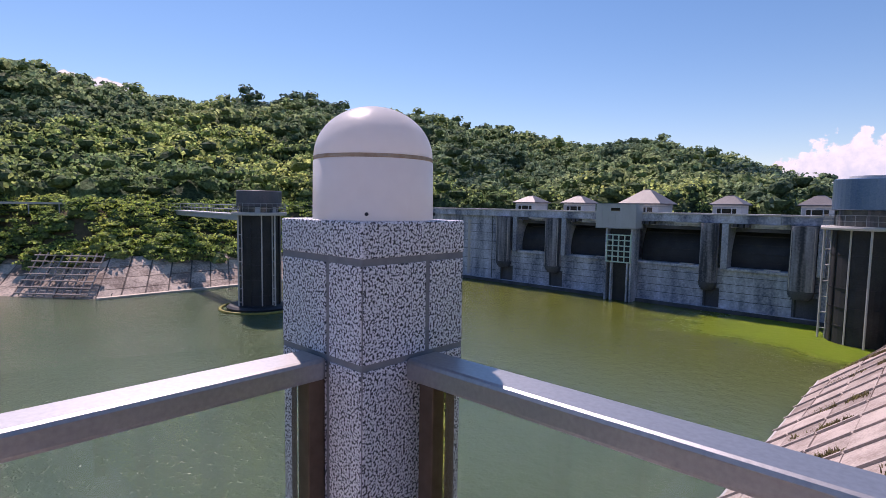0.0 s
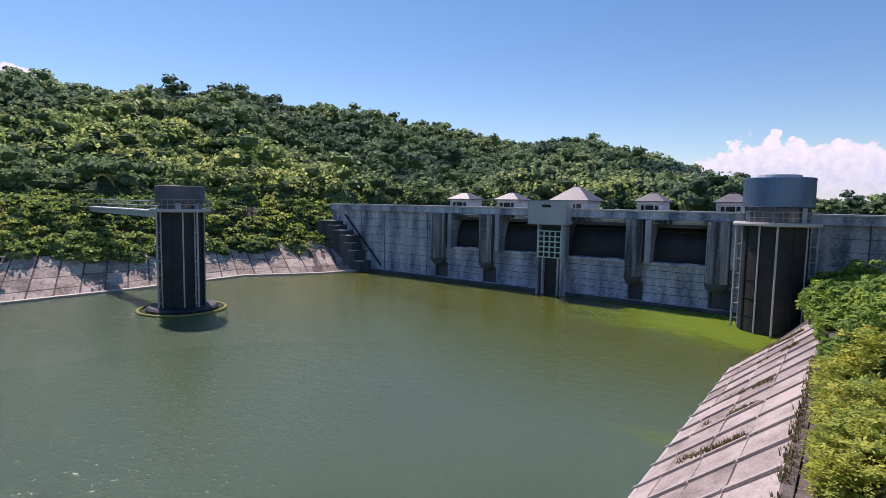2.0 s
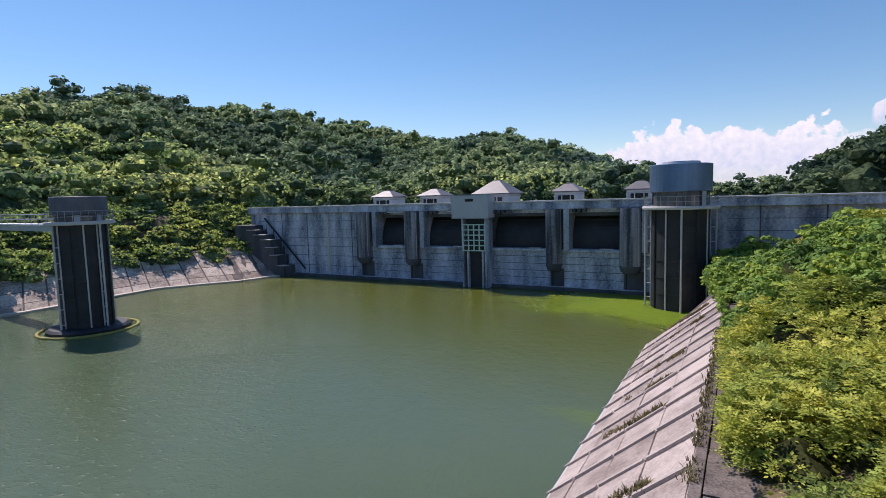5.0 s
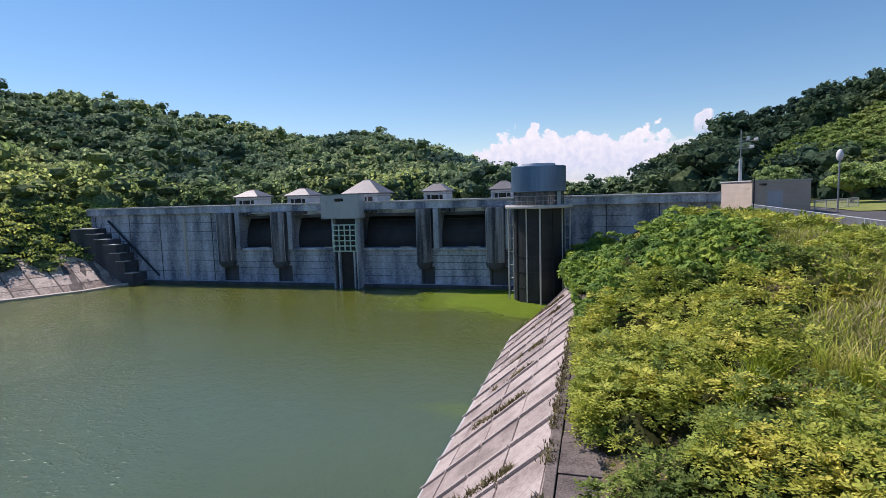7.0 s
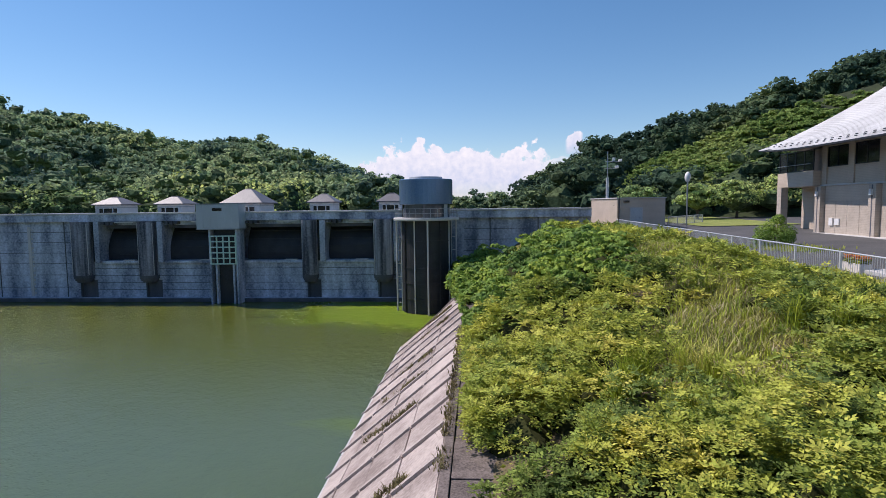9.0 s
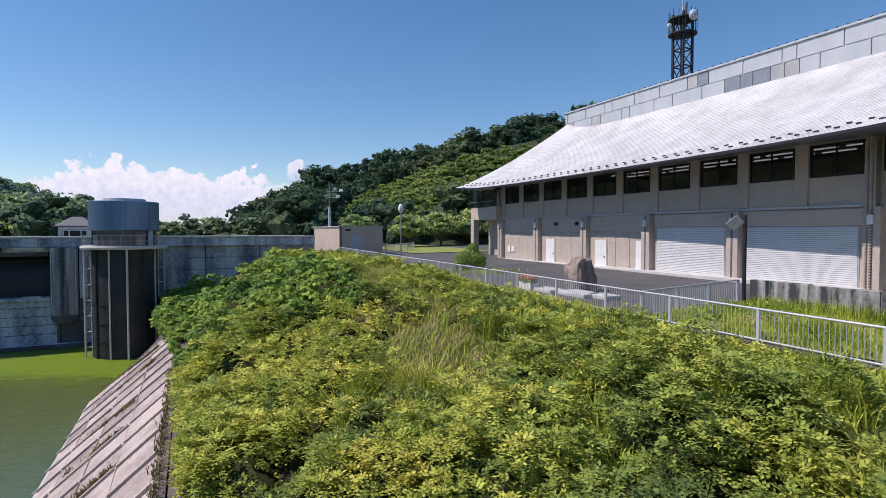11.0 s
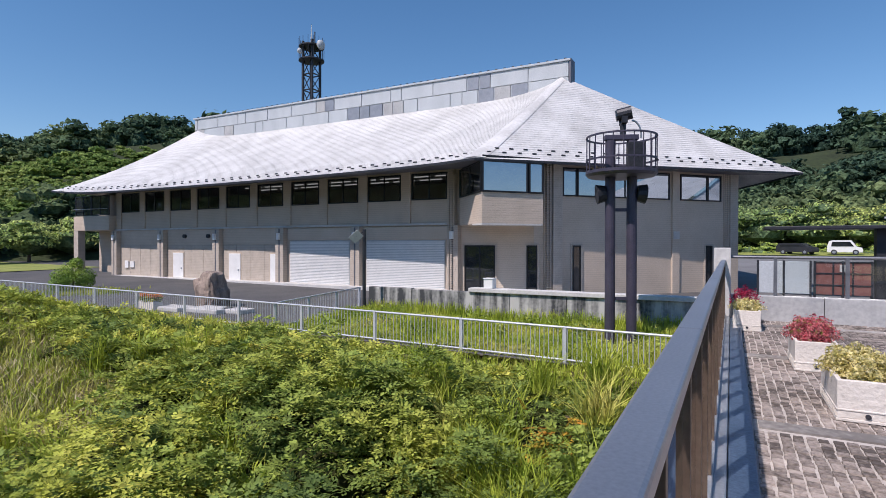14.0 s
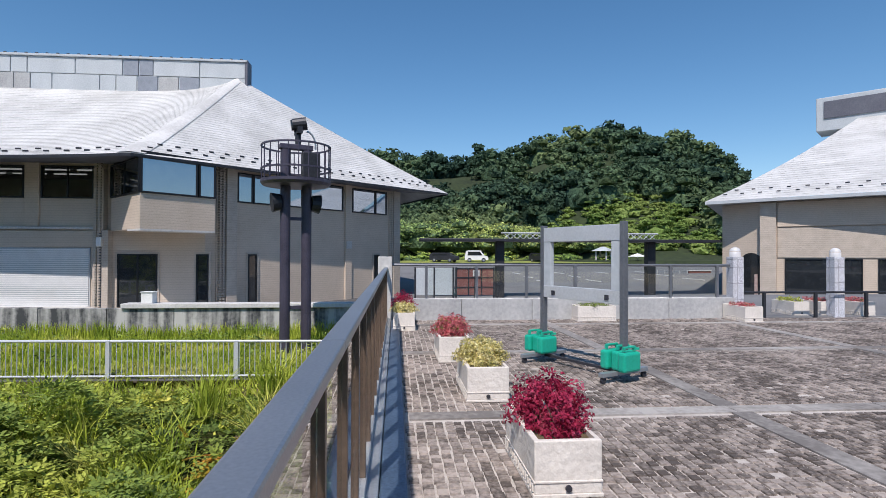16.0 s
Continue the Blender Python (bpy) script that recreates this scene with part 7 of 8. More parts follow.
    thin = rng.uniform(0, 1, m) < 0.8 * meagre(gx, gy)
    gx, gy = gx[~thin], gy[~thin]
    gz = bank_z(gx, gy) + rng.uniform(0.0, 0.3, len(gx))
    d = np.hypot(gx - 1, gy)
    tagged(new("ground_cover", leaf_cloud("ground_cover", np.stack([gx, gy, gz], 1), np.tile([0, 0, 1.0], (len(gx), 1)), 0.045 + 0.0038 * d, M["leafyellow"], rng, 0.45, 0.5)), "low creeping leaves on the bank", "ground cover", kind="stuff")


bank_planting()


def grass_blades(name, label, x, y, z, tall, material, rng, lean=0.35, width=0.012):
    n = len(x)
    a = rng.uniform(0, 2 * np.pi, n)
    h = tall * rng.uniform(0.5, 1.3, n)
    w = width * rng.uniform(0.7, 1.5, n)
    base = np.stack([x, y, z], 1)
    side = np.stack([np.cos(a), np.sin(a), 0 * a], 1) * w[:, None]
    bend = np.stack([-np.sin(a), np.cos(a), 0 * a], 1) * (h * rng.uniform(0.1, 1.0, n) * lean)[:, None]
    mid = base + bend * 0.35 + np.array([0, 0, 1]) * (h * 0.6)[:, None]
    tip = base + bend * 1.2 + np.array([0, 0, 1]) * h[:, None]
    co = np.stack([base - side, base + side, mid + side * 0.8, mid - side * 0.8, tip], 1).reshape(-1, 3).astype(np.float32)
    k = np.arange(n)[:, None] * 5
    tris = np.concatenate([k + [0, 1, 2], k + [0, 2, 3], k + [3, 2, 4]])
    tagged(new(name, arrays_mesh(bpy.data.meshes.new(name), co, tris, material)), label, "grass", kind="stuff")


rng = np.random.default_rng(5)
n = 24000
gx, gy = rng.uniform(15.4, 21.4, n), rng.uniform(0.8, 14.2, n)
short = 0.22 + 0.16 * np.clip(fbm(gx * 0.5, gy * 0.5, 31) + 0.4, 0, 1.2) + 0.22 * (gx > 20.6)
grass_blades("tall_grass", "yellow-green grass in the fenced plot, taller at the wall", gx, gy, drive_z(gx, gy), short, M["grassleaf"], rng)
n = 1500
k = rng.integers(0, 34, n)
gx, gy = rng.uniform(15.6, 21.2, 34)[k] + rng.normal(0, 0.2, n), rng.uniform(1.0, 13.8, 34)[k] + rng.normal(0, 0.2, n)
weeds = np.stack([gx, gy, drive_z(gx, gy) + rng.uniform(0.1, 0.55, n)], 1)
tagged(new("plot_weeds", leaf_cloud("plot_weeds", weeds, np.tile([0, 0, 1.0], (n, 1)), 0.075, M["leafnear"], rng, 0.4, 0.6)), "broad-leaved weeds standing in the fenced plot", "weeds", kind="stuff")
n = 19000
gx, gy = rng.uniform(12.2, 15.45, n), 0.8 + 42 * rng.uniform(0, 1, n) ** 1.3
grass_blades("verge_grass", "rough grass along the fence foot", gx, gy, bank_z(gx, gy) + 0.06 * (gx > 14.3), 0.27, M["grassleaf"], rng, 0.8, 0.014)
clx, cly = rng.uniform(4, 12.5, 44), rng.uniform(1.8, 16, 44)
clx[:22], cly[:22] = rng.uniform(8.5, 13.2, 22), rng.uniform(1.6, 7.5, 22)
k = np.repeat(np.arange(44), 90)
gx, gy = clx[k] + rng.normal(0, 0.16, len(k)), cly[k] + rng.normal(0, 0.16, len(k))
grass_blades("grass_tufts", "long arching grass tufts among the bushes", gx, gy, bank_z(gx, gy) + 0.45, 0.9, M["grassleaf"], rng, 1.0, 0.014)
n = 60000
gx, gy = rng.uniform(4.5, 15.0, n), rng.uniform(9, 40, n)
on = rng.uniform(0, 1, n) < meagre(gx, gy) * (0.55 + 0.45 * (fbm(gx * 0.8, gy * 0.8, 23) > 0.05))
gx, gy = gx[on], gy[on]
straw = rng.uniform(0, 1, len(gx)) < 0.62
grass_blades("dry_grass", "dry straw-coloured grass and dead stems on the bank", gx[straw], gy[straw], bank_z(gx[straw], gy[straw]), 0.42, M["drygrass"], rng, 1.0, 0.018)
grass_blades("bank_grass", "yellow-green grass on the thin strip of the bank", gx[~straw], gy[~straw], bank_z(gx[~straw], gy[~straw]), 0.5, M["grassleaf"], rng, 0.9, 0.018)
n = 5200
row = rng.integers(0, 6, n)
gx = rng.uniform(-3.6, -0.9, n)
gy = np.array([13.9, 20.2, 24.4, 28.0, 34.5, 38.5])[row] - 0.35 * (gx + 2) + rng.normal(0, 0.16, n)
keep = fbm(gx * 1.7, gy * 1.1, 17) > -0.15
gx, gy = gx[keep], gy[keep]
grass_blades("joint_weeds", "dry brown weeds growing in rows across the slab slope", gx, gy, -5.0 + (gx - 0.1) * 0.8627 + 0.03, 0.2, M["weed"], rng, 0.9, 0.022)
n = 2600
gx, gy = rng.normal(0.12, 0.09, n), rng.uniform(4, 40, n)
keep = fbm(gx * 0.5, gy * 0.6, 19) > 0.0
grass_blades("kerb_weeds", "dry weeds along the kerb of the lake walk", gx[keep], gy[keep], 0 * gx[keep] - 4.97, 0.16, M["weed"], rng, 0.9, 0.016)


# a prototype of tree crown: flattened leafy puffs in tiers over an uneven dome, each a lumpy body under a coat of leaf sprays
def crown_points(rng, cards, k=9):
    a = np.arange(k) * 2.4 + rng.normal(0, 0.35, k)
    h = np.linspace(-0.35, 0.62, k) + rng.normal(0, 0.05, k)
    out = np.sqrt(np.clip(1 - (h / 0.95) ** 2, 0.02, 1)) * rng.uniform(0.35, 0.72, k)
    cen = np.stack([out * np.cos(a), out * np.sin(a), h], 1)
    size = rng.uniform(0.34, 0.52, k)
    which = rng.choice(k, cards, p=size**2 / (size**2).sum())
    u = rng.normal(0, 1, (cards, 3))
    u /= np.linalg.norm(u, axis=1, keepdims=True)
    u[:, 2] = np.where(u[:, 2] < -0.25, -u[:, 2], u[:, 2])
    p = cen[which] + u * size[which][:, None] * [1, 1, 0.55] * rng.uniform(0.8, 1.16, (cards, 1))
    lump = 1 + rng.normal(0, 0.16, (k, len(BALL), 1))
    body = cen[:, None] + BALL[None] * lump * size[:, None, None] * [0.66, 0.66, 0.34]
    # dark middle of the crown, closing the gaps between the puffs with painted shade
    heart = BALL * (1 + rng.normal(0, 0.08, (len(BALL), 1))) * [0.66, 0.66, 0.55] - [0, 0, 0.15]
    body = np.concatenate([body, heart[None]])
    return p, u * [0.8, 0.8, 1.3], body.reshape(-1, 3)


def inner_shade(me, outer, inner):
    """Give the lumpy bodies, which come after the outer leaves, the inner tone that paints shade into the gaps."""
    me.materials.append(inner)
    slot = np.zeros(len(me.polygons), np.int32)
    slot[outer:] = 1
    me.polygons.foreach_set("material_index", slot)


def crowns(name, label, x, y, z, radius, height, cards, card, material, seed, category="woodland", k=9):
    rng = np.random.default_rng(seed)
    protos = [crown_points(rng, cards, k) for _ in range(14)]
    nb = len(protos[0][2])
    tri = (BALL_TRI[None] + np.arange(k + 1)[:, None, None] * len(BALL)).reshape(-1, 3)
    P, U, S, B = [], [], [], []
    for i in range(len(x)):
        p, u, body = protos[i % 14]
        a = rng.uniform(0, 2 * np.pi)
        rot = np.array([[np.cos(a), -np.sin(a), 0], [np.sin(a), np.cos(a), 0], [0, 0, 1]])
        scale, shift = [radius[i], radius[i], height[i]], [x[i], y[i], z[i] + height[i] * 0.3]
        P.append((p @ rot.T) * scale + shift)
        B.append((body @ rot.T) * scale + shift)
        U.append(u @ rot.T)
        S.append(np.full(cards, card * radius[i] * min(max(math.hypot(x[i], y[i]) / 150, 0.7), 1.15)))
    co, quads = leaf_arrays(np.concatenate(P), np.concatenate(U), np.concatenate(S), rng, 0.8, 0.36)
    leaves = np.concatenate([quads[:, :3], quads[:, [0, 2, 3]]])
    lumps = (tri[None] + (np.arange(len(x)) * nb)[:, None, None]).reshape(-1, 3) + len(co)
    me = arrays_mesh(bpy.data.meshes.new(name), np.concatenate([co, np.concatenate(B).astype(np.float32)]), np.concatenate([leaves, lumps]), material)
    inner_shade(me, len(leaves), M["leafever"] if "evergreen" in name else M["leafscrub"] if name == "scrub" else M["leafshade"])
    return tagged(new(name, me), label, category, kind="stuff")


def woods():
    rng = np.random.default_rng(33)
    tries = 60000
    az = rng.uniform(-87, 126, tries)
    r = np.sqrt(rng.uniform(86**2, 345**2, tries))
    rd, el = np.interp(az, RB, RD), np.interp(az, RB, RE)
    foot = np.interp(az, [-180, -75, -60, -45, 5, 15, 30, 84, 90, 122, 140, 180], [88, 88, 93, 101, 101, 90, 92, 92, 97, 97, 90, 90])
    ok = (r < rd + 9) & (r > foot) & ~((az > 40) & (az < 84)) & ((el > 1.7) | (r > 285))
    az, r = az[ok], r[ok]
    scrub = ((az > 11) & (az < 40) & (r > 100) & (r < np.minimum(136 + 3.2 * (az - 14), np.interp(az, RB, RD) - 34))) | ((az > 105) & (az < 123) & (np.degrees(np.arctan2(hill_z(az, r) - 1.4, r)) < np.interp(az, [105, 107.7, 114.8, 119.9, 122], [1.5, 4.6, 5.9, 3.6, 1.8])))
    x, y = r * np.sin(np.radians(az)), r * np.cos(np.radians(az))
    groups = {0: [], 1: []}
    taken = set()
    for i in np.argsort(rng.uniform(0, 1, len(x))):
        s = 2.2 if scrub[i] else 5.4 if r[i] < 170 else 6.3
        key = (bool(scrub[i]), int(x[i] // s), int(y[i] // s))
        if key in taken:
            continue
        taken.add(key)
        big = rng.uniform(3.3, 6.2) * (0.45 if scrub[i] else 1.0) * (1.0 if rng.uniform() < 0.85 else 1.25)
        groups[int(scrub[i])].append((x[i], y[i], float(hill_z(az[i], r[i])), big, big * rng.uniform(0.8, 1.35) * (0.6 if scrub[i] else 1.0)))
    w, sc = np.array(groups[0]), np.array(groups[1])
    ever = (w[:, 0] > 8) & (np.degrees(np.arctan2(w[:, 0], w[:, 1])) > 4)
    # lighter young growth low on the far shore's slopes, older and darker trees above
    wr, wa = np.hypot(w[:, 0], w[:, 1]), np.degrees(np.arctan2(w[:, 0], w[:, 1]))
    young = ~ever & (wr < np.interp(wa, [-90, -70, -50, -30, -15], [136, 146, 132, 118, 105]) + 30 * fbm(w[:, 0] / 30, w[:, 1] / 30, 29, 2))
    crowns("young_woodland", "light green young woods low on the far slopes", *w[young].T, 260, 0.1, M["leafyoung"], 43)
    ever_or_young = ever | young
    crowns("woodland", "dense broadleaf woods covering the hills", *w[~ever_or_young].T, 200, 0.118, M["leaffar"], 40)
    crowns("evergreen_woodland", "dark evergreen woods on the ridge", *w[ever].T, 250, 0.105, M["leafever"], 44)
    crowns("scrub", "bright green scrub on the open slopes", *sc.T, 150, 0.165, M["leafscrub"], 41, "scrub", 4)


woods()


def shore_bushes():
    rng = np.random.default_rng(51)
    n = 600
    y = rng.uniform(-5, 74, n)
    ex = np.interp(y, [-20, 9, 17, 28, 44, 53, 58, 72], [-97, -81, -69.2, -69.4, -70.4, -66.5, -64.2, -63.5])
    t = rng.uniform(0.02, 1.0, n)
    x = ex + 1.6 - 16.5 * t
    z = -5.4 + 5.3 * smooth01((ex - x) / 9.0) - 0.8 * np.clip(x - ex, 0, 3)
    rad = rng.uniform(1.2, 2.4, n)
    crowns("shore_bushes", "thick green bushes on the far bank above the slabs", x, y, z, rad, rad * rng.uniform(0.6, 0.95, n), 180, 0.125, M["leafshore"], 52, "bushes", 6)


shore_bushes()


def tree(label, at, radius, height, trunk_h, seed, cards=900, card=0.2, mat="leaffar", cat="tree"):
    t = thing("tree", label, cat, at=at)
    rng = np.random.default_rng(seed)
    bm = bmesh.new()
    rod(bm, (0, 0, -0.2), (0.05, 0, trunk_h), 0.045 * height, 10, 0.03 * height)
    for i in range(7):
        a = i * 2.4
        rod(bm, (0.05, 0, trunk_h * (0.7 + 0.05 * i)), (radius * 0.6 * math.cos(a), radius * 0.6 * math.sin(a), trunk_h + height * 0.3 * (0.4 + 0.1 * i)), 0.018 * height, 6, 0.006 * height)
    part("trunk", bm, M["bark"], t)
    p, u, body = crown_points(rng, cards, 13)
    scale, shift = [radius, radius, height * 0.5], [0, 0, trunk_h + height * 0.28]
    co, quads = leaf_arrays(p * scale + shift, u, np.full(cards, card), rng, 0.6, 0.4)
    tri = (BALL_TRI[None] + np.arange(14)[:, None, None] * len(BALL)).reshape(-1, 3) + len(co)
    tri = np.concatenate([quads[:, :3], quads[:, [0, 2, 3]], tri])
    me = arrays_mesh(bpy.data.meshes.new("crown"), np.concatenate([co, (body * scale + shift).astype(np.float32)]), tri, M[mat])
    inner_shade(me, 2 * len(quads), M["leafshade"])
    c = new("crown", me)
    c.parent = t
    return t


shrub = thing("shrub", "dark green rounded evergreen shrub in a grass island of the drive", "shrub", at=(19.3, 34.6, -1.45))
rng = np.random.default_rng(61)
part("trunk", rod(bmesh.new(), (0, 0, -0.2), (0, 0, 1.4), 0.09, 8, 0.03), M["bark"], shrub)
n = 6500
cen = np.array([(0, 0, 1.35, 0.62), (-0.55, 0.1, 0.95, 0.6), (0.6, -0.1, 0.95, 0.62), (0.1, -0.6, 0.8, 0.62), (-0.1, 0.6, 0.85, 0.6), (0.85, 0.2, 0.6, 0.48), (-0.9, -0.2, 0.55, 0.5), (0.25, 0.1, 1.75, 0.36)])
k = rng.integers(0, 8, n)
u = rng.normal(0, 1, (n, 3))
u /= np.linalg.norm(u, axis=1, keepdims=True)
c = cen[k, :3] + u * cen[k, 3:] * rng.uniform(0.75, 1.08, (n, 1)) * [1, 1, 0.85]
ok = c[:, 2] > 0.05
crown = new("crown", leaf_cloud("crown", c[ok], u[ok] + [0, 0, 0.3], np.full(ok.sum(), 0.06), M["leafcreeper"], rng, 0.45, 0.5))
crown.parent = shrub
n = 2600
gx, gy = 19.3 + rng.normal(0, 0.9, n), 33.4 + rng.normal(0, 1.1, n)
grass_blades("island_grass", "short grass round the shrub in the drive", gx, gy, drive_z(gx, gy), 0.16, M["grassleaf"], rng, 0.5, 0.02)
for i, (tx, ty, tr, th) in enumerate(((90, -4, 4.5, 6.5), (92, -10, 5.0, 7.5), (91, -17, 5.2, 7.0), (93, -24, 4.6, 6.5), (90, -31, 4.2, 5.0), (95, 2, 5, 8), (97, -42, 3.2, 4), (97, -36, 5, 6), (86, 4, 4, 6), (30, 74, 3, 4.5), (36, 76, 3.4, 5), (24, 80, 3, 5), (42, 78, 4, 6))):
    tree("broad leafy tree at the edge of the tarmac", (tx, ty, 0.3 if tx > 80 else -1.0), tr, th, 1.6, 70 + i, 1500, 0.24, "leafyoung")
# hedge and grass verge at the lot's edge
rng = np.random.default_rng(8)
n = 70
crowns("lot_hedge", "clipped hedge and shrubs along the lot", 86 + rng.uniform(-2, 8, n), rng.uniform(-37, 8, n), 0.25 + 0 * rng.uniform(0, 1, n), rng.uniform(0.8, 1.8, n), rng.uniform(0.7, 1.5, n), 160, 0.15, M["leafshore"], 81, "hedge", 5)
xs, ys = np.meshgrid(np.linspace(80, 100, 12), np.linspace(-60, 14, 30))
tagged(new("verge", grid_mesh("verge", xs, ys, 0.2 + 0.05 * (xs - 80), M["meadow"])), "bright grass verge at the end of the lot", "lawn", kind="structure")

xs, ys = np.meshgrid(np.linspace(84, 92, 14), np.linspace(-58, -40, 26))
tagged(new("earth_bank", grid_mesh("earth_bank", xs, ys, 0.3 + 0.28 * (xs - 84) * smooth01((-39.5 - ys) / 5) + 0.25 * fbm(xs, ys, 15), surface("bare_earth", (0.3, 0.22, 0.13), (0.55, 0.43, 0.29), 1.0, scale=0.8, fine=9, bump=0.6, mottled=0.5))), "bare sandy earth bank beyond the lot", "bank", kind="structure")


# ---- far road along the other bank ----
fr = thing("far_road_rail", "thin white guard rail along the far bank road", "guard rail", kind="structure")
part("rail", one_box(-78.3, -78.1, -10, 75, 0.75, 1.0), M["palecon"], fr)
for i in range(28):
    part("post", one_box(-78.32, -78.2, -9 + i * 3, -8.88 + i * 3, -0.4, 0.95), M["steel"], fr)


# ---- clouds low over the valley: a far backdrop of bright vapour ----
def cloud_material():
    m = bpy.data.materials.new("cloud_vapour")
    m.use_nodes = True
    nt = m.node_tree
    nt.nodes.remove(nt.nodes["Principled BSDF"])
    uv = nt.nodes.new("ShaderNodeUVMap")
    sep = nt.nodes.new("ShaderNodeSeparateXYZ")
    nt.links.new(uv.outputs[0], sep.inputs[0])
    geo = nt.nodes.new("ShaderNodeNewGeometry")

    def noise_node(scale, detail, rough):
        n = nt.nodes.new("ShaderNodeTexNoise")
        n.inputs["Scale"].default_value, n.inputs["Detail"].default_value, n.inputs["Roughness"].default_value = scale, detail, rough
        nt.links.new(geo.outputs["Position"], n.inputs["Vector"])
        return n.outputs["Fac"]

    def calc(op, *vals):
        k = nt.nodes.new("ShaderNodeMath")
        k.operation = op
        for i, v in enumerate(vals):
            if isinstance(v, (int, float)):
                k.inputs[i].default_value = v
            else:
                nt.links.new(v, k.inputs[i])
        return k.outputs[0]

    # v runs 0 at the foot to 1 at the envelope's top; puffs break the upper edge
    puff = noise_node(0.0055, 6, 0.55)
    vor = nt.nodes.new("ShaderNodeTexVoronoi")
    vor.feature = "SMOOTH_F1"
    vor.inputs["Scale"].default_value = 0.016
    nt.links.new(geo.outputs["Position"], vor.inputs["Vector"])
    edge = calc("ADD", calc("SUBTRACT", 1.0, sep.outputs[1]), calc("MULTIPLY", calc("SUBTRACT", puff, 0.5), 0.75))
    edge = calc("ADD", edge, calc("MULTIPLY", calc("SUBTRACT", 0.45, vor.outputs["Distance"]), 0.16))
    mr = nt.nodes.new("ShaderNodeMapRange")
    mr.interpolation_type = "SMOOTHSTEP"
    mr.inputs[1].default_value, mr.inputs[2].default_value = 0.39, 0.43
    nt.links.new(edge, mr.inputs[0])
    ends = calc("MINIMUM", calc("MULTIPLY", sep.outputs[0], 7.0), calc("MULTIPLY", calc("SUBTRACT", 1.0, sep.outputs[0]), 7.0))
    low = calc("MULTIPLY_ADD", sep.outputs[1], 2.2, 0.42)
    alpha = calc("MULTIPLY", calc("MULTIPLY", mr.outputs[0], calc("MINIMUM", ends, 1.0)), calc("MINIMUM", low, 1.0))
    shade = calc("ADD", calc("MULTIPLY", sep.outputs[1], 0.55), calc("MULTIPLY", noise_node(0.02, 4, 0.6), 0.6))
    r = ramp_node(nt, [(0.25, (0.50, 0.60, 0.78)), (0.62, (0.80, 0.83, 0.89)), (0.8, (0.93, 0.93, 0.94))])
    nt.links.new(shade, r.inputs[0])
    em, tr, mx = nt.nodes.new("ShaderNodeEmission"), nt.nodes.new("ShaderNodeBsdfTransparent"), nt.nodes.new("ShaderNodeMixShader")
    nt.links.new(r.outputs[0], em.inputs["Color"])
    nt.links.new(alpha, mx.inputs[0])
    nt.links.new(tr.outputs[0], mx.inputs[1])
    nt.links.new(em.outputs[0], mx.inputs[2])
    nt.links.new(mx.outputs[0], nt.nodes["Material Output"].inputs[0])
    return m


CLOUD = cloud_material()


def cloud_sheet(az0, az1, el0, tops, dist=3600.0):
    """A strip of sky between two bearings, from one elevation up to a line of tops."""
    n = 48
    me = bpy.data.meshes.new("backdrop")
    co, uvs = [], []
    for i in range(n + 1):
        t = i / n
        a = radians(az0 + (az1 - az0) * t)
        top = np.interp(t, np.linspace(0, 1, len(tops)), tops)
        for j in range(9):
            e = el0 + (top - el0) * j / 8
            co.append((dist * math.sin(a), dist * math.cos(a), dist * math.tan(radians(e))))
            uvs.append((t, j / 8))
    quads = np.array([[i * 9 + j, (i + 1) * 9 + j, (i + 1) * 9 + j + 1, i * 9 + j + 1] for i in range(n) for j in range(8)])
    arrays_mesh(me, np.array(co, np.float32), quads, CLOUD, True)
    layer = me.uv_layers.new(name="UVMap")
    layer.data.foreach_set("uv", np.array(uvs, np.float32)[quads.ravel()].ravel())
    ob = tagged(new("backdrop", me), "white cumulus clouds low over the valley", "cloud", kind="structure")
    ob.visible_shadow = False
    return ob


cloud_sheet(-24, 11, 0.2, [4.0, 5.8, 7.8, 9.6, 9.4, 8.8, 8.0])
cloud_sheet(-84, -72, 8.0, [11.4, 12.6, 12.4, 11.0])
cloud_sheet(8.9, 10.7, 5.0, [7.5, 9.4, 8.0])


# ---- terrace paving: bands of slabs, setts between them ----
BX = [0.0, 3.0, 6.1, 9.2, 12.3]
BY = [-0.45, -3.35, -7.4, -11.4, -15.4]
rs = random.Random(12)
for x in BX:
    y = -0.32
    while y > -16:
        w = rs.choice((0.6, 0.9, 1.2))
        part("band_slab", one_box(x - 0.1, x + 0.1, y - w + 0.006, y, -0.02, 0.003 + rs.uniform(0, 0.002)), M["band"], slab_t)
        y -= w
for y in BY[1:]:
    for x0, x1 in zip(BX, BX[1:] + [13.1]):
        part("band_slab", one_box(x0 + 0.105, x1 - 0.105 if x1 < 13 else 13.09, y - 0.1, y + 0.1, -0.02, 0.003), M["band"], slab_t)


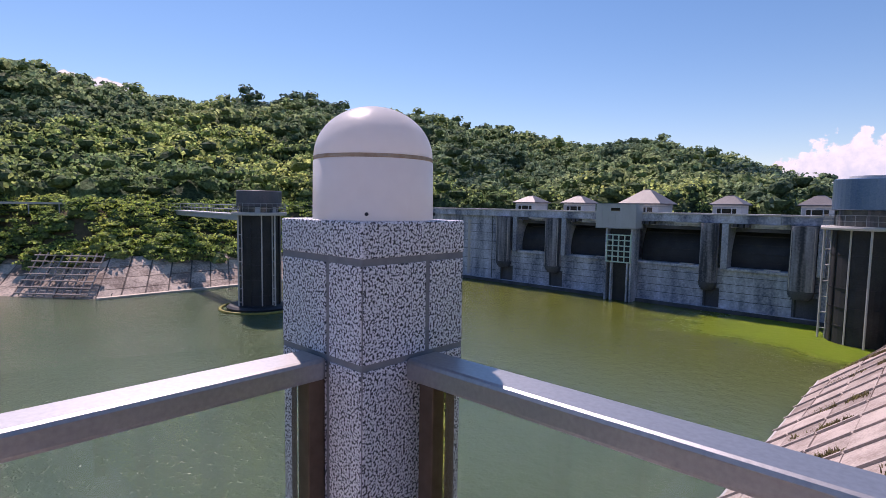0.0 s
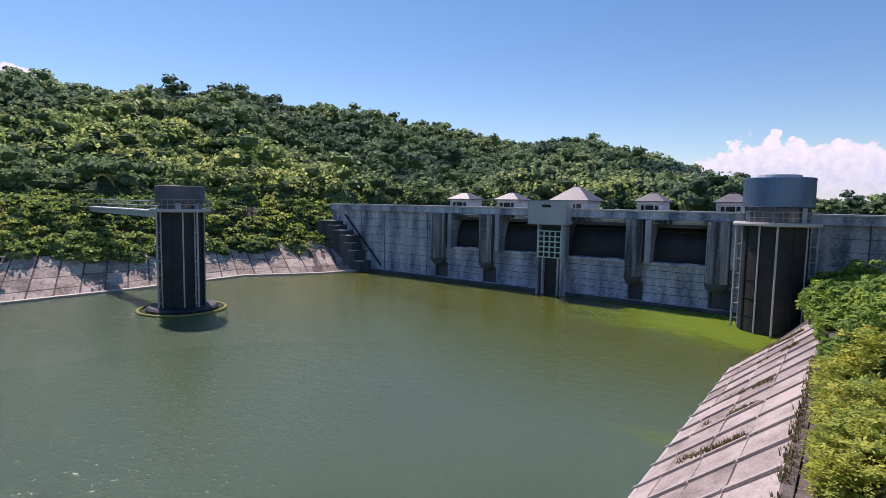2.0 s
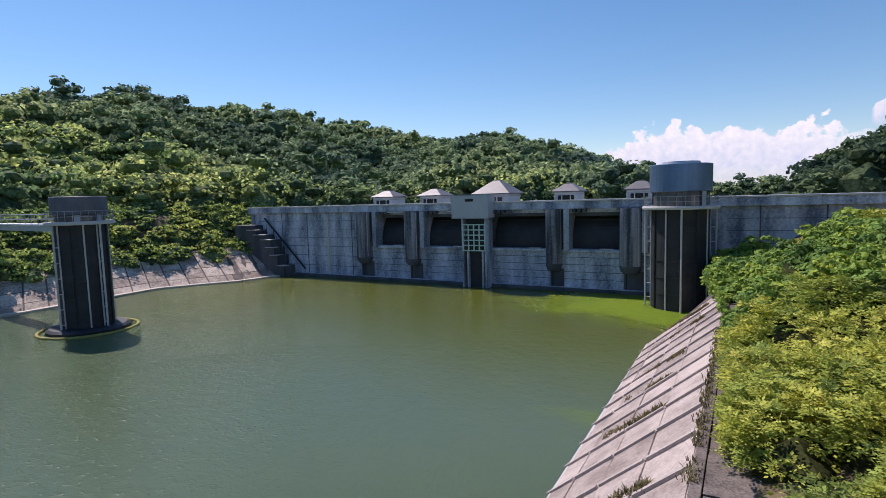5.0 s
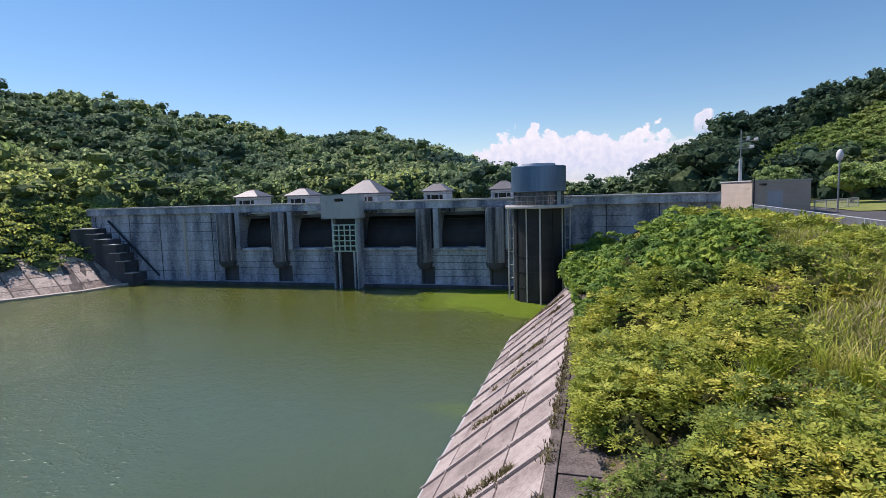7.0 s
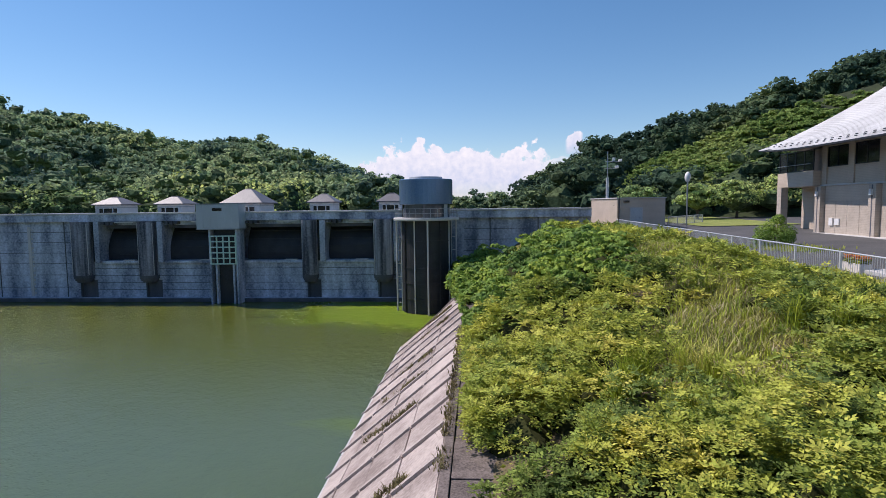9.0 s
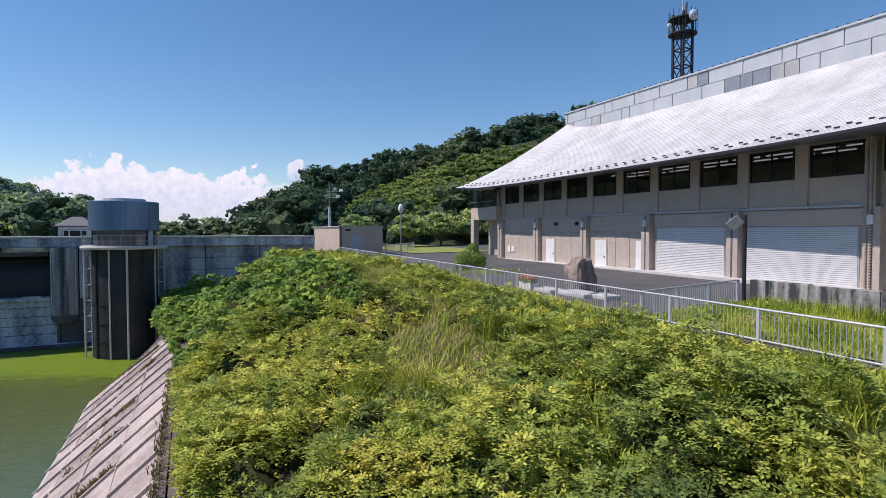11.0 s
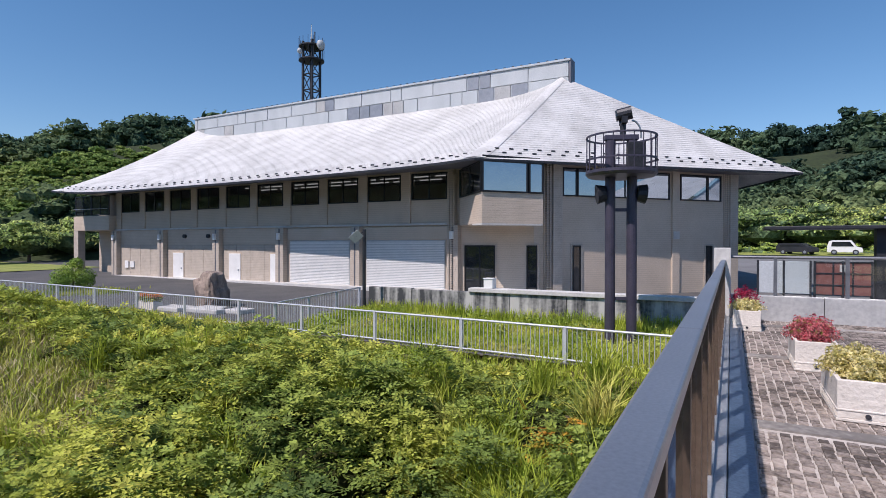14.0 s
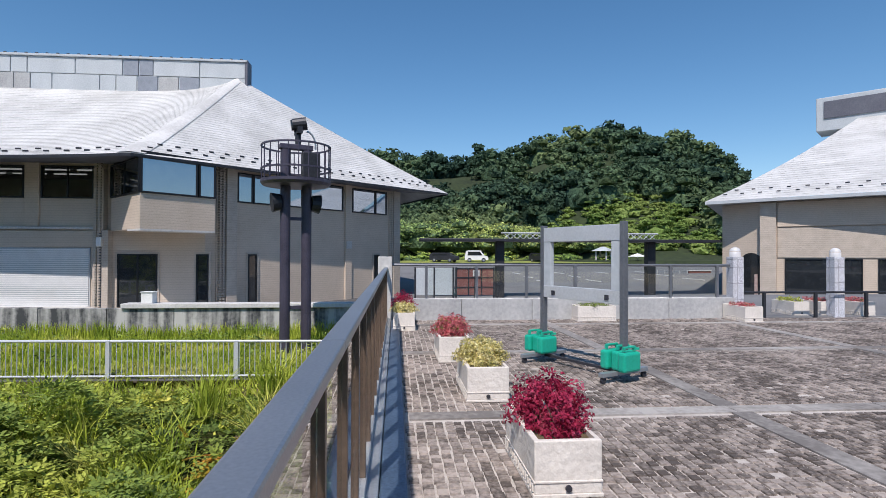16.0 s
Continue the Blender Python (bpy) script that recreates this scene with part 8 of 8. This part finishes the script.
def setts():
    rng = np.random.default_rng(77)
    pitch = 0.082
    xs = np.arange(0.3, 13.05, pitch)
    ys = np.arange(-0.32, -15.5, -pitch)
    gx, gy = np.meshgrid(xs, ys)
    gx, gy = gx.ravel() + rng.normal(0, 0.004, gx.size), gy.ravel() + rng.normal(0, 0.004, gy.size)
    free = np.ones(gx.size, bool)
    for b in BX:
        free &= np.abs(gx - b) > 0.1 + 0.05
    for b in BY[1:]:
        free &= np.abs(gy - b) > 0.1 + 0.05
    free &= rng.uniform(0, 1, gx.size) > 0.012
    gx, gy = gx[free], gy[free]
    stone = surface("setts", (0.085, 0.068, 0.058), (0.4, 0.34, 0.3), 0.8, scale=1.3, fine=28, per_object=0.0, ends=(0.36, 0.66), bump=0.5)
    nt = stone.node_tree
    geo = nt.nodes.new("ShaderNodeNewGeometry")
    rampn = [k for k in nt.nodes if k.bl_idname == "ShaderNodeValToRGB"][0]
    old = rampn.inputs[0].links[0].from_socket
    mul = nt.nodes.new("ShaderNodeMath")
    mul.operation = "MULTIPLY_ADD"
    nt.links.new(geo.outputs["Random Per Island"], mul.inputs[0])
    mul.inputs[1].default_value = 0.24
    nt.links.new(old, mul.inputs[2])
    sub_ = nt.nodes.new("ShaderNodeMath")
    sub_.operation = "SUBTRACT"
    nt.links.new(mul.outputs[0], sub_.inputs[0])
    sub_.inputs[1].default_value = 0.13
    nt.links.new(sub_.outputs[0], rampn.inputs[0])
    single = surface("sett_stone", (0.085, 0.068, 0.058), (0.4, 0.34, 0.3), 0.8, scale=1.3, fine=28, per_object=0.22, ends=(0.36, 0.66), bump=0.5)
    near = (gx > 3.6) & (gx < 5.6) & (gy > -1.9)
    pick = np.flatnonzero(near)[:300]
    protos = []
    for k in range(5):
        a, b = 0.033 + 0.0012 * (k % 4), 0.037 - 0.0014 * (k % 3)
        bm = bmesh.new()
        box(bm, -a, a, -b, b, -0.02, 0.0)
        for v in bm.verts:
            if v.co.z > -0.01:
                v.co.x *= 0.9
                v.co.y *= 0.9
        protos.append(finish("sett", bm, single))
    for i in pick:
        o = new("sett", protos[int(i) % 5])
        o.parent = slab_t
        o.location = (gx[i], gy[i], 0.001 + 0.002 * math.sin(i * 1.7))
    rest = np.ones(len(gx), bool)
    rest[pick] = False
    x, y = gx[rest], gy[rest]
    n = len(x)
    a, b = rng.uniform(0.032, 0.038, n), rng.uniform(0.032, 0.038, n)
    z = rng.uniform(-0.002, 0.003, n)
    lo = np.stack([np.stack([x + sx * a, y + sy * b, 0 * x - 0.02], 1) for sx, sy in ((-1, -1), (1, -1), (1, 1), (-1, 1))], 1)
    hi = np.stack([np.stack([x + sx * a * 0.9, y + sy * b * 0.9, z], 1) for sx, sy in ((-1, -1), (1, -1), (1, 1), (-1, 1))], 1)
    co = np.concatenate([lo, hi], 1).reshape(-1, 3).astype(np.float32)
    k = np.arange(n)[:, None] * 8
    quads = np.concatenate([k + [4, 5, 6, 7], k + [0, 1, 5, 4], k + [1, 2, 6, 5], k + [2, 3, 7, 6], k + [3, 0, 4, 7]])
    ob = new("setts", arrays_mesh(bpy.data.meshes.new("setts"), co, quads, stone))
    ob.parent = slab_t
    tagged(ob, "small worn stone setts", kind="stuff")


setts()
